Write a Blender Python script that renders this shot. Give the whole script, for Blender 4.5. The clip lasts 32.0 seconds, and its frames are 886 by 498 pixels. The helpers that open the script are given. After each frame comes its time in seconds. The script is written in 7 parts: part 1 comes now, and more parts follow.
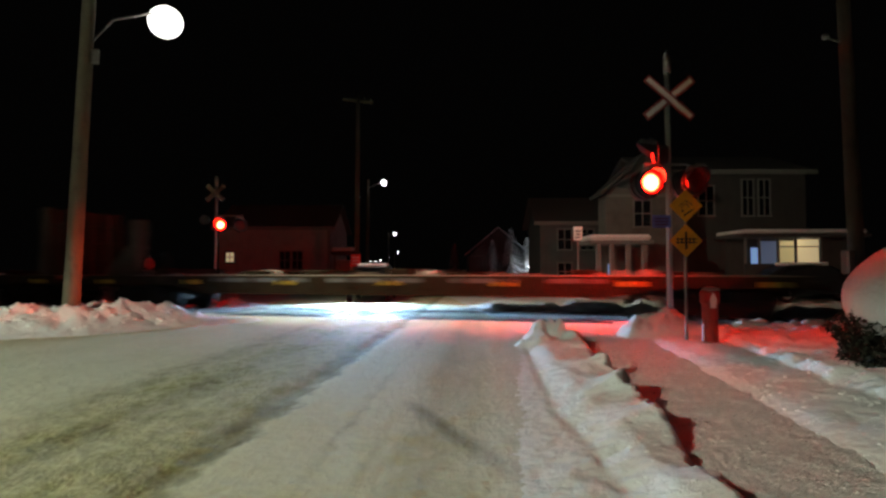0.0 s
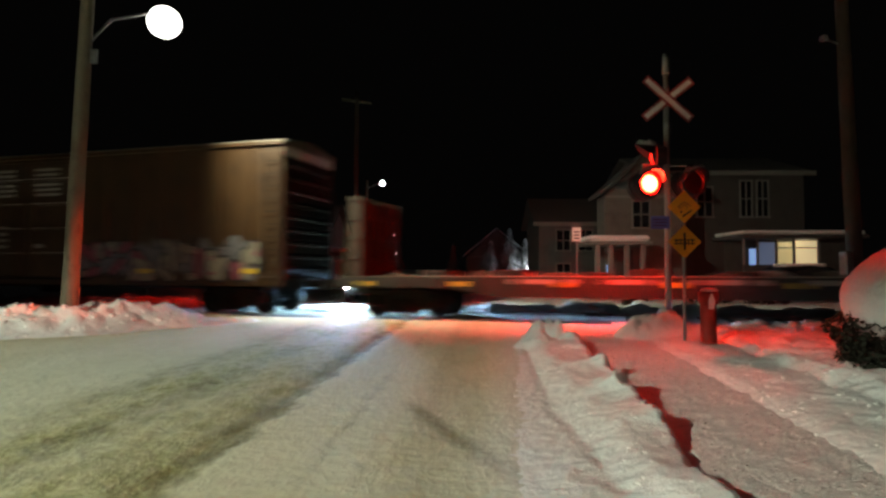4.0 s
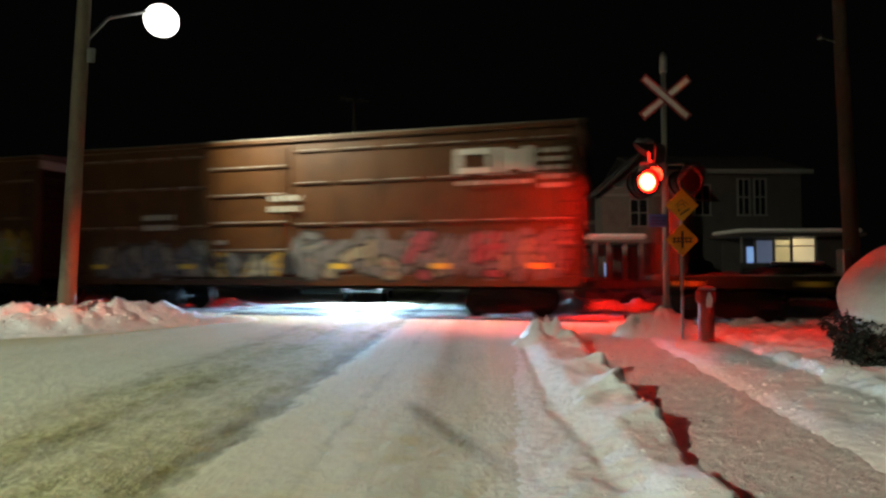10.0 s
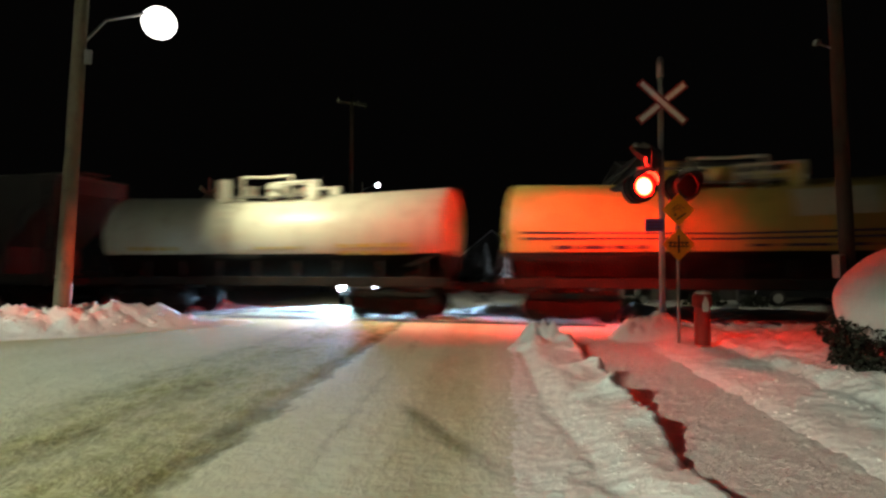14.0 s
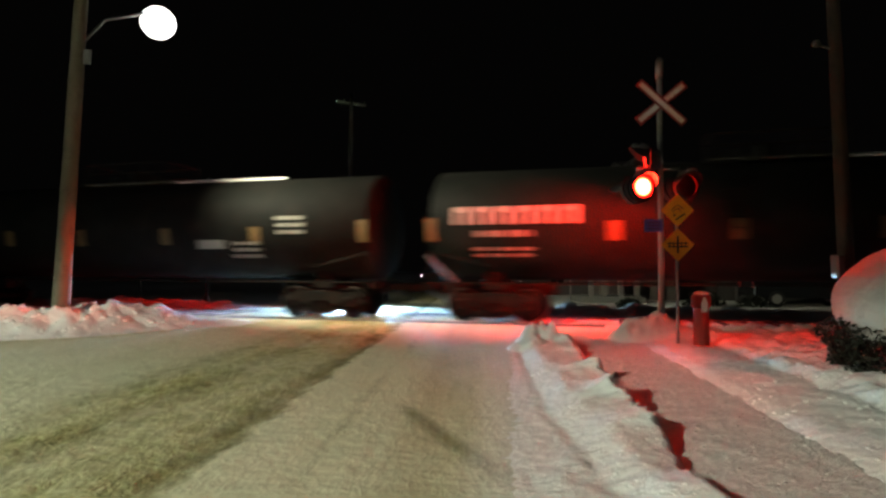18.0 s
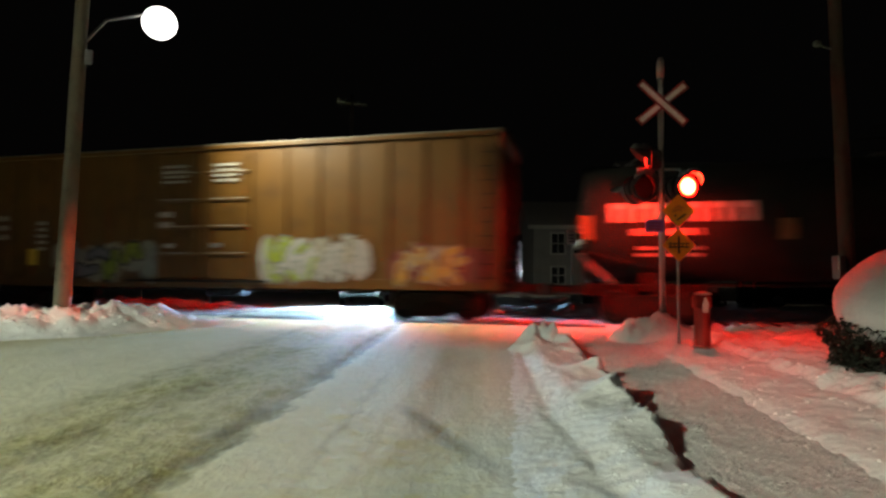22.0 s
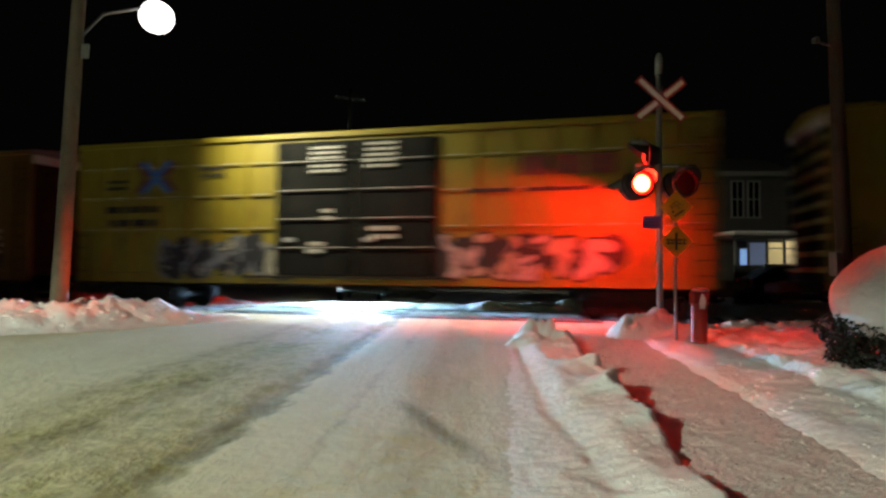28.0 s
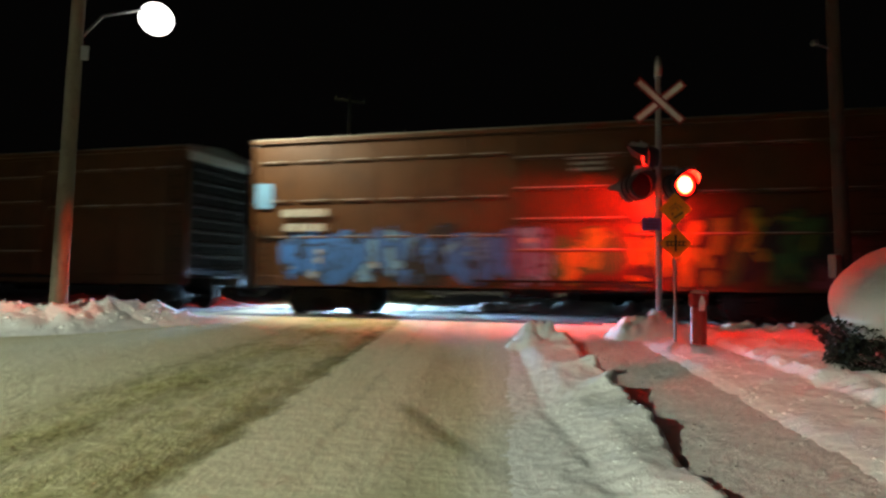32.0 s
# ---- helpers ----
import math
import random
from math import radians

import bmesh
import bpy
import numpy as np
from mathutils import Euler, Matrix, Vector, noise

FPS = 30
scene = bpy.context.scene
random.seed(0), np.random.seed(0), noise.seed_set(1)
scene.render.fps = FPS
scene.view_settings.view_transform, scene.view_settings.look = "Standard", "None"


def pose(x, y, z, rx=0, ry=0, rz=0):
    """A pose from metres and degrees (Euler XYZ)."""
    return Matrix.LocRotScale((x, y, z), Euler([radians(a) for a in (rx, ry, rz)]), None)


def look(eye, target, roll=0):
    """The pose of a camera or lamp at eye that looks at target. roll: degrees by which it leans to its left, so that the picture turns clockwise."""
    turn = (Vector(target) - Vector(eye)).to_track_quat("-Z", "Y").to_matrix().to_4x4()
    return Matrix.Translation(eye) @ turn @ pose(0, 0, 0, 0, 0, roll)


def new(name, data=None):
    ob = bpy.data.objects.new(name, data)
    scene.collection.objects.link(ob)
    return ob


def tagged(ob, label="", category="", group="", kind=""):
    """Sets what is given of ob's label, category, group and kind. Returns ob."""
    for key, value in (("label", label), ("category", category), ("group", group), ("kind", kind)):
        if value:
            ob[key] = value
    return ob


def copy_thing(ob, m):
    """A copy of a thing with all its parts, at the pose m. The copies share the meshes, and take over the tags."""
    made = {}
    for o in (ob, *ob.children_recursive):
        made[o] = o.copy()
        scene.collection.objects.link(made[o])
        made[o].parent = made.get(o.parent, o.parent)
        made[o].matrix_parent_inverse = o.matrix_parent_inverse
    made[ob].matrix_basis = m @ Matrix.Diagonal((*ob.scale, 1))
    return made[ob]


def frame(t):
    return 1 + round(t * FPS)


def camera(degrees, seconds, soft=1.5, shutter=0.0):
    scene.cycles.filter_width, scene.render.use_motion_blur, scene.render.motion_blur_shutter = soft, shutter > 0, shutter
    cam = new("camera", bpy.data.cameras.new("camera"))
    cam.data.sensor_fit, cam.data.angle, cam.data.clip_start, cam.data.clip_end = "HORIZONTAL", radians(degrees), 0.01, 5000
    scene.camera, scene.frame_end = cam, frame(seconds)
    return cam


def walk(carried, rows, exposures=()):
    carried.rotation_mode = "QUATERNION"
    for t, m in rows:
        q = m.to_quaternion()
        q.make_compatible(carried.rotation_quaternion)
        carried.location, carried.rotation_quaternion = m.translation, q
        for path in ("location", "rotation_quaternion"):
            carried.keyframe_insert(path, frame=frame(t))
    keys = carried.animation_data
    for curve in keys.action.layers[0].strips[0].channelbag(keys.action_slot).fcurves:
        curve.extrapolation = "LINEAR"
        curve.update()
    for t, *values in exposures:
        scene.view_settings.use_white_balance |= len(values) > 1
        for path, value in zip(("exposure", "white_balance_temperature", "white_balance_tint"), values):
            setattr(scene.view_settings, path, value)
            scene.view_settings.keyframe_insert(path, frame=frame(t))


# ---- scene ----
import colorsys

# ---------------------------------------------------------------- camera
cam = camera(71, 32.0, soft=2.6, shutter=1.0)
# seconds, heading, tilt and roll in degrees: a camera held in the hand on one spot
PATH = [
    (0.0, 0.235, 1.883, 0.067),
    (0.5, 0.193, 1.865, 0.026),
    (1.0, 0.163, 2.007, 0.005),
    (1.5, 0.141, 2.096, -0.010),
    (2.0, 0.166, 2.092, -0.048),
    (2.5, 0.164, 1.971, -0.093),
    (3.0, 0.163, 1.967, -0.089),
    (3.5, 0.122, 1.931, 0.010),
    (5.5, 0.068, 2.003, -0.150),
    (6.0, 0.044, 1.949, -0.086),
    (6.5, 0.095, 1.908, -0.050),
    (7.0, 0.148, 1.879, -0.036),
    (7.5, 0.161, 1.908, -0.068),
    (8.0, 0.145, 1.819, -0.098),
    (8.5, 0.038, 1.748, -0.078),
    (9.0, 0.000, 1.770, 0.000),
    (9.5, -0.069, 1.815, -0.089),
    (10.0, -0.070, 1.813, 0.074),
    (10.5, -0.143, 1.916, 0.018),
    (11.0, -0.194, 2.097, -0.062),
    (11.5, -0.218, 2.193, -0.005),
    (12.0, -0.216, 2.253, -0.027),
    (12.5, -0.279, 2.248, -0.062),
    (13.0, -0.328, 2.224, -0.118),
    (13.5, -0.341, 2.201, -0.097),
    (14.0, -0.358, 2.135, -0.149),
    (14.5, -0.358, 2.135, -0.149),
    (16.5, -0.359, 2.018, -0.204),
    (17.0, -0.359, 2.032, -0.223),
    (17.5, -0.447, 2.136, -0.244),
    (18.0, -0.440, 2.161, -0.191),
    (18.5, -0.487, 2.173, -0.214),
    (19.0, -0.490, 2.173, -0.219),
    (19.5, -0.489, 2.113, -0.193),
    (20.0, -0.475, 2.110, -0.183),
    (20.5, -0.448, 2.043, -0.250),
    (21.0, -0.411, 2.143, -0.226),
    (21.5, -0.330, 2.142, -0.257),
    (22.0, -0.355, 2.184, -0.225),
    (22.5, -0.381, 2.226, -0.094),
    (23.0, -0.445, 2.232, -0.158),
    (23.5, -0.440, 2.221, -0.124),
    (24.0, -0.440, 2.183, -0.219),
    (24.5, -0.416, 2.086, -0.134),
    (25.0, -0.446, 1.964, -0.187),
    (25.5, -0.523, 1.880, -0.253),
    (27.5, -0.553, 1.829, -0.415),
    (28.0, -0.562, 1.786, -0.360),
    (28.5, -0.527, 1.732, -0.254),
    (29.0, -0.310, 1.714, 0.064),
    (29.5, -0.139, 1.967, 0.106),
    (30.0, -0.083, 2.039, -0.222),
    (30.5, -0.231, 2.076, -0.294),
    (31.0, -0.375, 2.128, -0.419),
    (31.5, -0.571, 2.157, -0.483),
    (32.0, -0.619, 1.958, -0.384),
]
EYE = (0.0, 0.0, 1.3)
walk(cam, [(t, Matrix.Translation(EYE) @ pose(0, 0, 0, 0, 0, yaw) @ pose(0, 0, 0, 90 + tilt) @ pose(0, 0, 0, 0, 0, -roll))
           for t, yaw, tilt, roll in PATH], exposures=[(0.0, -0.35), (0.7, 0.0), (32.0, 0.0)])

# ---------------------------------------------------------------- plan
SLOPE = math.atan(0.28)                      # the track's angle to the picture plane
ALONG = Vector((math.cos(SLOPE), -math.sin(SLOPE), 0))
ACROSS = Vector((math.sin(SLOPE), math.cos(SLOPE), 0))
TRACK = Vector((0, 16.2, 0)) + ACROSS * 1.6  # a point on the track's centre line


def on_track(s, off=0.0, z=0.0):
    return TRACK + ALONG * s + ACROSS * off + Vector((0, 0, z))


def run(t):
    """How far the train has rolled after t seconds."""
    return 12.323 * t - 0.0961 * t * t + 0.001693 * t ** 3


# ---------------------------------------------------------------- world and lights
world = bpy.data.worlds.new("night")
scene.world = world
world.use_nodes = True
world.node_tree.nodes["Background"].inputs["Color"].default_value = (0.60, 0.55, 0.52, 1)
world.node_tree.nodes["Background"].inputs["Strength"].default_value = 0.0017


def lamp(name, kind, place, aim, watts, colour, size=0.1, cone=60, blend=0.5):
    data = bpy.data.lights.new(name, kind)
    data.energy, data.color = watts, colour
    data.shadow_soft_size = size
    if kind == "SPOT":
        data.spot_size, data.spot_blend = radians(cone), blend
    ob = new(name, data)
    ob.matrix_world = look(place, aim)
    return ob


LAMP = Vector((-6.84, 15.0, 7.35))           # the street lamp over the crossing
lamp("street_light", "SPOT", LAMP + Vector((0, 0, -0.25)), (-4.04, 17.0, 4.8), 5000, (1.0, 0.96, 0.68), 0.12, 97, 1.0)
LAMP_2 = Vector((-13.5, -6.0, 8.4))            # unseen second lamp behind the camera, added where the foreground's shadows point
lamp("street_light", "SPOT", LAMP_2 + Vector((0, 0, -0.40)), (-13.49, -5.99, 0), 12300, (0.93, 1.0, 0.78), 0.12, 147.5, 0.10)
WHITE_BLUE = (0.38, 0.67, 1.0)
HEAD_L, HEAD_R = Vector((-3.82, 24.3, 0.72)), Vector((-2.42, 24.3, 0.72))
lamp("headlight_beam", "SPOT", HEAD_L + Vector((0, -0.24, -0.03)), (-4.0, 14, 0.2), 7500, WHITE_BLUE, 0.02, 130, 0.9)
lamp("headlight_beam", "SPOT", HEAD_R + Vector((0, -0.24, -0.03)), (-1.6, 14, 0.2), 7500, WHITE_BLUE, 0.02, 130, 0.9)
RED = (1.0, 0.06, 0.018)
MAST = Vector((4.5, 12.5, 0.0))              # the crossing signal beside the road
FAR_MAST = Vector((-9.45, 25.5, 0.0))        # its twin beyond the track
lamp("signal_beam_side", "SPOT", MAST + Vector((-0.7, -0.3, 3.6)), (-8.0, 13.1, 1.4), 8000, RED, 0.1, 14, 1.0)

# ---------------------------------------------------------------- materials


class Mat:
    """A node material with a few shorthands."""

    def __init__(self, name, rough=0.6, metal=0.0):
        self.m = bpy.data.materials.new(name)
        self.m.use_nodes = True
        self.t = self.m.node_tree
        self.b = self.t.nodes["Principled BSDF"]
        self.b.inputs["Roughness"].default_value = rough
        self.b.inputs["Metallic"].default_value = metal
        self.co = self.add("ShaderNodeTexCoord").outputs["Object"]

    def add(self, kind):
        return self.t.nodes.new(kind)

    def link(self, a, b):
        self.t.links.new(a, b)

    def noise(self, scale, detail=4.0, stretch=(1, 1, 1), rough=0.55, turn=0.0):
        mp = self.add("ShaderNodeMapping")
        mp.inputs["Scale"].default_value = stretch
        mp.inputs["Rotation"].default_value = (0, 0, turn)
        self.link(self.co, mp.inputs["Vector"])
        n = self.add("ShaderNodeTexNoise")
        n.inputs["Scale"].default_value = scale
        n.inputs["Detail"].default_value = detail
        n.inputs["Roughness"].default_value = rough
        self.link(mp.outputs["Vector"], n.inputs["Vector"])
        return n.outputs["Fac"]

    def ramp(self, fac, stops):
        r = self.add("ShaderNodeValToRGB")
        e = r.color_ramp.elements
        e[0].position, e[0].color = stops[0][0], (*stops[0][1], 1)
        e[1].position, e[1].color = stops[-1][0], (*stops[-1][1], 1)
        for p, c in stops[1:-1]:
            x = e.new(p)
            x.color = (*c, 1)
        self.link(fac, r.inputs["Fac"])
        return r.outputs["Color"]

    def grey(self, fac, a, b):
        return self.ramp(fac, [(a, (0, 0, 0)), (b, (1, 1, 1))])

    def mix(self, fac, a, b, kind="MIX"):
        n = self.add("ShaderNodeMix")
        n.data_type, n.blend_type = "RGBA", kind
        for key, v in (("Factor", fac), ("A", a), ("B", b)):
            sock = [s for s in n.inputs if s.name == key and (s.type == "VALUE" if key == "Factor" else s.type == "RGBA")][0]
            if isinstance(v, (int, float)):
                sock.default_value = v
            elif isinstance(v, tuple):
                sock.default_value = (*v, 1)
            else:
                self.link(v, sock)
        return [s for s in n.outputs if s.type == "RGBA"][0]

    def math(self, op, a, b):
        n = self.add("ShaderNodeMath")
        n.operation = op
        for i, v in enumerate((a, b)):
            if isinstance(v, (int, float)):
                n.inputs[i].default_value = v
            else:
                self.link(v, n.inputs[i])
        return n.outputs[0]

    def colour(self, c):
        if isinstance(c, tuple):
            self.b.inputs["Base Color"].default_value = (*c, 1)
        else:
            self.link(c, self.b.inputs["Base Color"])

    def bump(self, height, strength=0.4, distance=0.02):
        n = self.add("ShaderNodeBump")
        n.inputs["Strength"].default_value = strength
        n.inputs["Distance"].default_value = distance
        self.link(height, n.inputs["Height"])
        self.link(n.outputs["Normal"], self.b.inputs["Normal"])

    def glow(self, c, strength):
        self.b.inputs["Emission Color"].default_value = (*c, 1)
        self.b.inputs["Emission Strength"].default_value = strength


def worn(name, base, wear, rough=0.55, metal=0.0, amount=0.62, scale=1.6, streak=True, bump=0.25):
    """Paint or any plain surface with stains at two scales and, on upright things, streaks that run down."""
    m = Mat(name, rough, metal)
    m.b.inputs["Specular IOR Level"].default_value = 0.28
    big = m.grey(m.noise(scale, 5), amount - 0.12, amount + 0.12)
    fine = m.noise(scale * 14, 3)
    tint = m.mix(fine, tuple(c * 0.82 for c in base), tuple(min(1, c * 1.12) for c in base))
    col = m.mix(m.math("MULTIPLY", big, 0.75), tint, wear)
    if streak:
        run_down = m.grey(m.noise(3.5, 3, (1, 1, 0.12)), 0.5, 0.75)
        col = m.mix(m.math("MULTIPLY", run_down, 0.4), col, wear)
    m.colour(col)
    m.bump(fine, bump, 0.01)
    return m.m


def plain(name, c, rough=0.6, metal=0.0):
    m = Mat(name, rough, metal)
    n = m.noise(18, 3)
    m.colour(m.mix(n, tuple(x * 0.8 for x in c), tuple(min(1, x * 1.15) for x in c)))
    m.bump(n, 0.12, 0.005)
    return m.m


def glowing(name, c, strength):
    m = Mat(name, 0.4)
    m.colour(c)
    m.glow(c, strength)
    return m.m


def lens_mat(name, r, core, strength):
    """A red lens with its lamp glaring through a core of that share of the radius."""
    m = Mat(name, 0.4)
    sep = m.add("ShaderNodeSeparateXYZ")
    m.link(m.co, sep.inputs[0])
    x, z = sep.outputs["X"], sep.outputs["Z"]
    d = m.math("SQRT", m.math("ADD", m.math("MULTIPLY", x, x), m.math("MULTIPLY", z, z)), 0)
    k = 3.0 / strength
    col = m.ramp(m.math("DIVIDE", d, r), [(0.0, (1, 0.03, 0.012)), (core * 0.7, (1, 0.012, 0.004)), (core, (0.4, 0.0016, 0.0005)), (core + 0.16, (k, k * 0.012, k * 0.006)), (1.0, (k, k * 0.006, k * 0.003))])
    m.colour((0.3, 0.01, 0.01))
    m.link(col, m.b.inputs["Emission Color"])
    m.b.inputs["Emission Strength"].default_value = strength
    return m.m


def snow_mat(name, dirt=0.0):
    m = Mat(name, 0.75)
    n, f, g = m.noise(1.3, 5), m.noise(9, 5), m.noise(70, 3)
    col = m.mix(n, (0.76, 0.76, 0.74), (0.86, 0.87, 0.87))
    col = m.mix(m.math("MULTIPLY", m.grey(f, 0.56, 0.78), 0.25 + dirt), col, (0.46, 0.41, 0.33))
    m.colour(col)
    h = m.math("ADD", m.math("MULTIPLY", f, 1.0), m.math("MULTIPLY", g, 0.25))
    m.bump(h, 0.55, 0.06)
    m.b.inputs["Subsurface Weight"].default_value = 0.0
    return m.m


def road_mat():
    """Packed snow on the road, sanded: brown bands along the wheel tracks, lighter ribbons between them."""
    m = Mat("packed_snow_road", 0.85)
    m.b.inputs["Specular IOR Level"].default_value = 0.2
    sep = m.add("ShaderNodeSeparateXYZ")
    m.link(m.co, sep.inputs[0])
    x, y = sep.outputs["X"], sep.outputs["Y"]
    wob = m.math("ADD", m.math("MULTIPLY", m.math("SUBTRACT", m.noise(0.55, 2), 0.5), 0.16), m.math("MULTIPLY", m.math("SUBTRACT", m.noise(4.5, 4, (1, 0.6, 1)), 0.5), 0.26))
    u = m.math("ADD", m.math("SUBTRACT", x, m.math("MULTIPLY", y, 0.06)), wob)

    def band(at, half, soft, of=None):
        d = m.math("ABSOLUTE", m.math("SUBTRACT", u if of is None else of, at), 0)
        return m.grey(m.math("SUBTRACT", half + soft, d), 0.0, soft)

    def times(a, b):
        return m.math("MULTIPLY", a, b)

    patch = m.grey(m.noise(1.3, 6, (1, 0.4, 1), 0.65, 0.1), 0.36, 0.64)
    fine = m.noise(16, 5, (1, 0.6, 1), 0.65)
    speck = m.grey(m.noise(22, 4, (1, 0.7, 1), 0.7), 0.40, 0.62)
    mottle = m.grey(m.noise(5.2, 6, (1, 0.6, 1), 0.70), 0.40, 0.60)
    clean = m.mix(fine, (0.62, 0.59, 0.41), (0.74, 0.72, 0.56))
    sand = m.mix(mottle, m.mix(speck, (0.20, 0.19, 0.045), (0.33, 0.32, 0.10)), m.mix(speck, (0.46, 0.45, 0.18), (0.60, 0.59, 0.33)))
    dark = m.mix(mottle, (0.065, 0.055, 0.016), (0.19, 0.17, 0.06))
    col = m.mix(times(patch, 0.18), clean, sand)
    # the sanded strip between the wheel tracks, ragged on its outer side
    wide = times(m.math("MINIMUM", m.grey(m.math("SUBTRACT", u, -4.6), 0.0, 1.1), m.grey(m.math("SUBTRACT", -1.78, u), 0.0, 0.25)), m.math("ADD", times(patch, 0.5), 0.36))
    col = m.mix(wide, col, sand)
    col = m.mix(times(band(-3.08, 0.10, 0.22), m.math("ADD", times(patch, 0.40), 0.08)), col, dark)
    col = m.mix(times(band(-3.95, 0.03, 0.26), times(patch, 0.4)), col, dark)
    # the dark rut with a sharp inner edge
    w = m.math("ADD", u, times(m.math("SUBTRACT", m.noise(2.6, 5, (1, 0.6, 1), 0.65), 0.5), 0.55))
    rut = times(m.grey(m.math("SUBTRACT", w, -2.22), 0.0, 0.30), m.grey(m.math("SUBTRACT", -1.78, w), 0.0, 0.12))
    gaps = m.grey(m.noise(2.3, 5, (1, 0.55, 1), 0.6, 0.2), 0.34, 0.60)
    rut = times(rut, times(m.math("ADD", times(gaps, 0.72), 0.28), m.math("ADD", times(m.grey(m.math("SUBTRACT", y, 4.0), 0.0, 4.0), 0.35), 0.65)))
    col = m.mix(times(rut, m.math("ADD", times(mottle, 0.15), 0.84)), col, dark)
    # sand drawn out along the nearer lane
    lane = times(band(-0.28, 0.22, 0.22), m.math("ADD", times(patch, 0.25), 0.30))
    col = m.mix(lane, col, m.mix(fine, (0.30, 0.28, 0.14), (0.52, 0.50, 0.31)))
    col = m.mix(times(band(-1.13, 0.006, 0.06), times(patch, 0.28)), col, dark)
    # a wheel mark that swings across the lane
    v = m.math("ADD", m.math("ADD", x, times(y, 0.376)), times(wob, 0.2))
    turned = times(band(1.95, 0.03, 0.12, v), times(m.grey(m.math("SUBTRACT", 6.3, y), 0.0, 0.5), m.grey(m.math("SUBTRACT", y, 2.4), 0.0, 0.9)))
    col = m.mix(times(turned, m.math("ADD", times(mottle, 0.25), 0.48)), col, dark)
    edge = m.math("ADD", m.math("SUBTRACT", x, times(y, 0.119)), times(wob, 0.5))
    verge = times(m.grey(m.math("SUBTRACT", edge, -0.42), 0.0, 0.52), 0.9)
    col = m.mix(verge, col, m.mix(fine, (0.66, 0.66, 0.61), (0.80, 0.80, 0.76)))
    m.colour(col)
    comb = m.noise(11, 3, (1, 0.05, 1), 0.5, 0.06)
    h = m.math("ADD", m.math("ADD", m.noise(5, 5, (0.8, 1.2, 1), 0.62), times(fine, 0.55)), times(times(comb, 0.22), m.grey(m.math("SUBTRACT", u, -1.2), 0.0, 0.8)))
    h = m.math("ADD", h, times(times(mottle, 0.5), m.grey(m.math("SUBTRACT", -1.7, u), 0.0, 0.4)))
    m.bump(h, 0.55, 0.05)
    return m.m


def walkway_mat():
    m = Mat("trodden_snow", 0.8)
    f, g, k = m.noise(11, 6, (1, 1, 1), 0.7), m.noise(1.2, 4), m.noise(34, 4, (1, 1, 1), 0.7)
    col = m.mix(g, (0.72, 0.70, 0.68), (0.84, 0.83, 0.81))
    col = m.mix(m.math("MULTIPLY", m.grey(f, 0.50, 0.70), 0.45), col, (0.46, 0.43, 0.39))
    col = m.mix(m.math("MULTIPLY", m.grey(k, 0.64, 0.74), 0.6), col, (0.20, 0.16, 0.13))
    m.colour(col)
    m.bump(m.math("ADD", f, m.math("MULTIPLY", k, 0.45)), 0.9, 0.06)
    return m.m


SNOW, SNOW_DIRTY = snow_mat("snow"), snow_mat("dirty_snow", 0.35)
ROAD, WALKWAY = road_mat(), walkway_mat()
BARE = worn("wet_bare_earth", (0.07, 0.045, 0.035), (0.13, 0.09, 0.07), 0.5, streak=False)
WOOD_POLE = worn("weathered_pole_wood", (0.13, 0.115, 0.08), (0.07, 0.06, 0.045), 0.85, scale=4)
# Darker pole wood: the weak light on two poles is put into its colour.
WOOD_DIM = worn("dim_pole_wood", (0.055, 0.045, 0.034), (0.03, 0.025, 0.02), 0.9, scale=4)
GALV = plain("galvanised_steel", (0.27, 0.27, 0.265), 0.42, 0.7)
ALU = plain("weathered_aluminium", (0.36, 0.36, 0.35), 0.6, 0.3)
BLACK = plain("black_enamel", (0.018, 0.018, 0.02), 0.45)
DARK_STEEL = worn("dark_running_gear", (0.016, 0.015, 0.014), (0.038, 0.026, 0.018), 0.7, 0.3)
RAIL_STEEL = plain("polished_rail", (0.35, 0.34, 0.33), 0.3, 0.9)
WHEEL_STEEL = worn("wheel_steel", (0.022, 0.020, 0.019), (0.045, 0.030, 0.020), 0.6, 0.5)
SIGN_WHITE = plain("white_sheeting", (0.80, 0.79, 0.76), 0.5)
SIGN_RED = plain("red_sheeting", (0.80, 0.05, 0.04), 0.5)
FADED_RED = plain("faded_red_border", (0.26, 0.035, 0.03), 0.6)
SIGN_YELLOW = plain("yellow_sheeting", (0.64, 0.32, 0.012), 0.5)
SIGN_BLUE = plain("blue_sheeting", (0.10, 0.16, 0.55), 0.5)
POST_RED = worn("red_post_paint", (0.42, 0.04, 0.03), (0.20, 0.03, 0.025), 0.5, scale=6)
RED_LIT, RED_BACK, RED_FAR, RED_RIM = lens_mat("lit_red_lens", 0.2365, 0.66, 1000), lens_mat("lit_red_lens_deep", 0.2365, 0.30, 13000), lens_mat("lit_red_lens_distant", 0.231, 0.7, 350), glowing("red_lens_rim", (1.0, 0.0006, 0.0003), 40)
RED_SIDE = glowing("side_lens_edge", (1.0, 0.012, 0.006), 7)
RED_DARK = plain("unlit_red_lens", (0.10, 0.012, 0.012), 0.25)
LAMP_GLOW = glowing("street_lamp_lens", (1.0, 0.98, 0.92), 4)
FAR_GLOW = glowing("distant_lamp", (0.95, 0.97, 1.0), 14)
HEAD_GLOW = glowing("headlight_lens", (0.80, 0.92, 1.0), 60)
FOLIAGE = plain("frosted_dark_leaf", (0.016, 0.019, 0.010), 0.8)
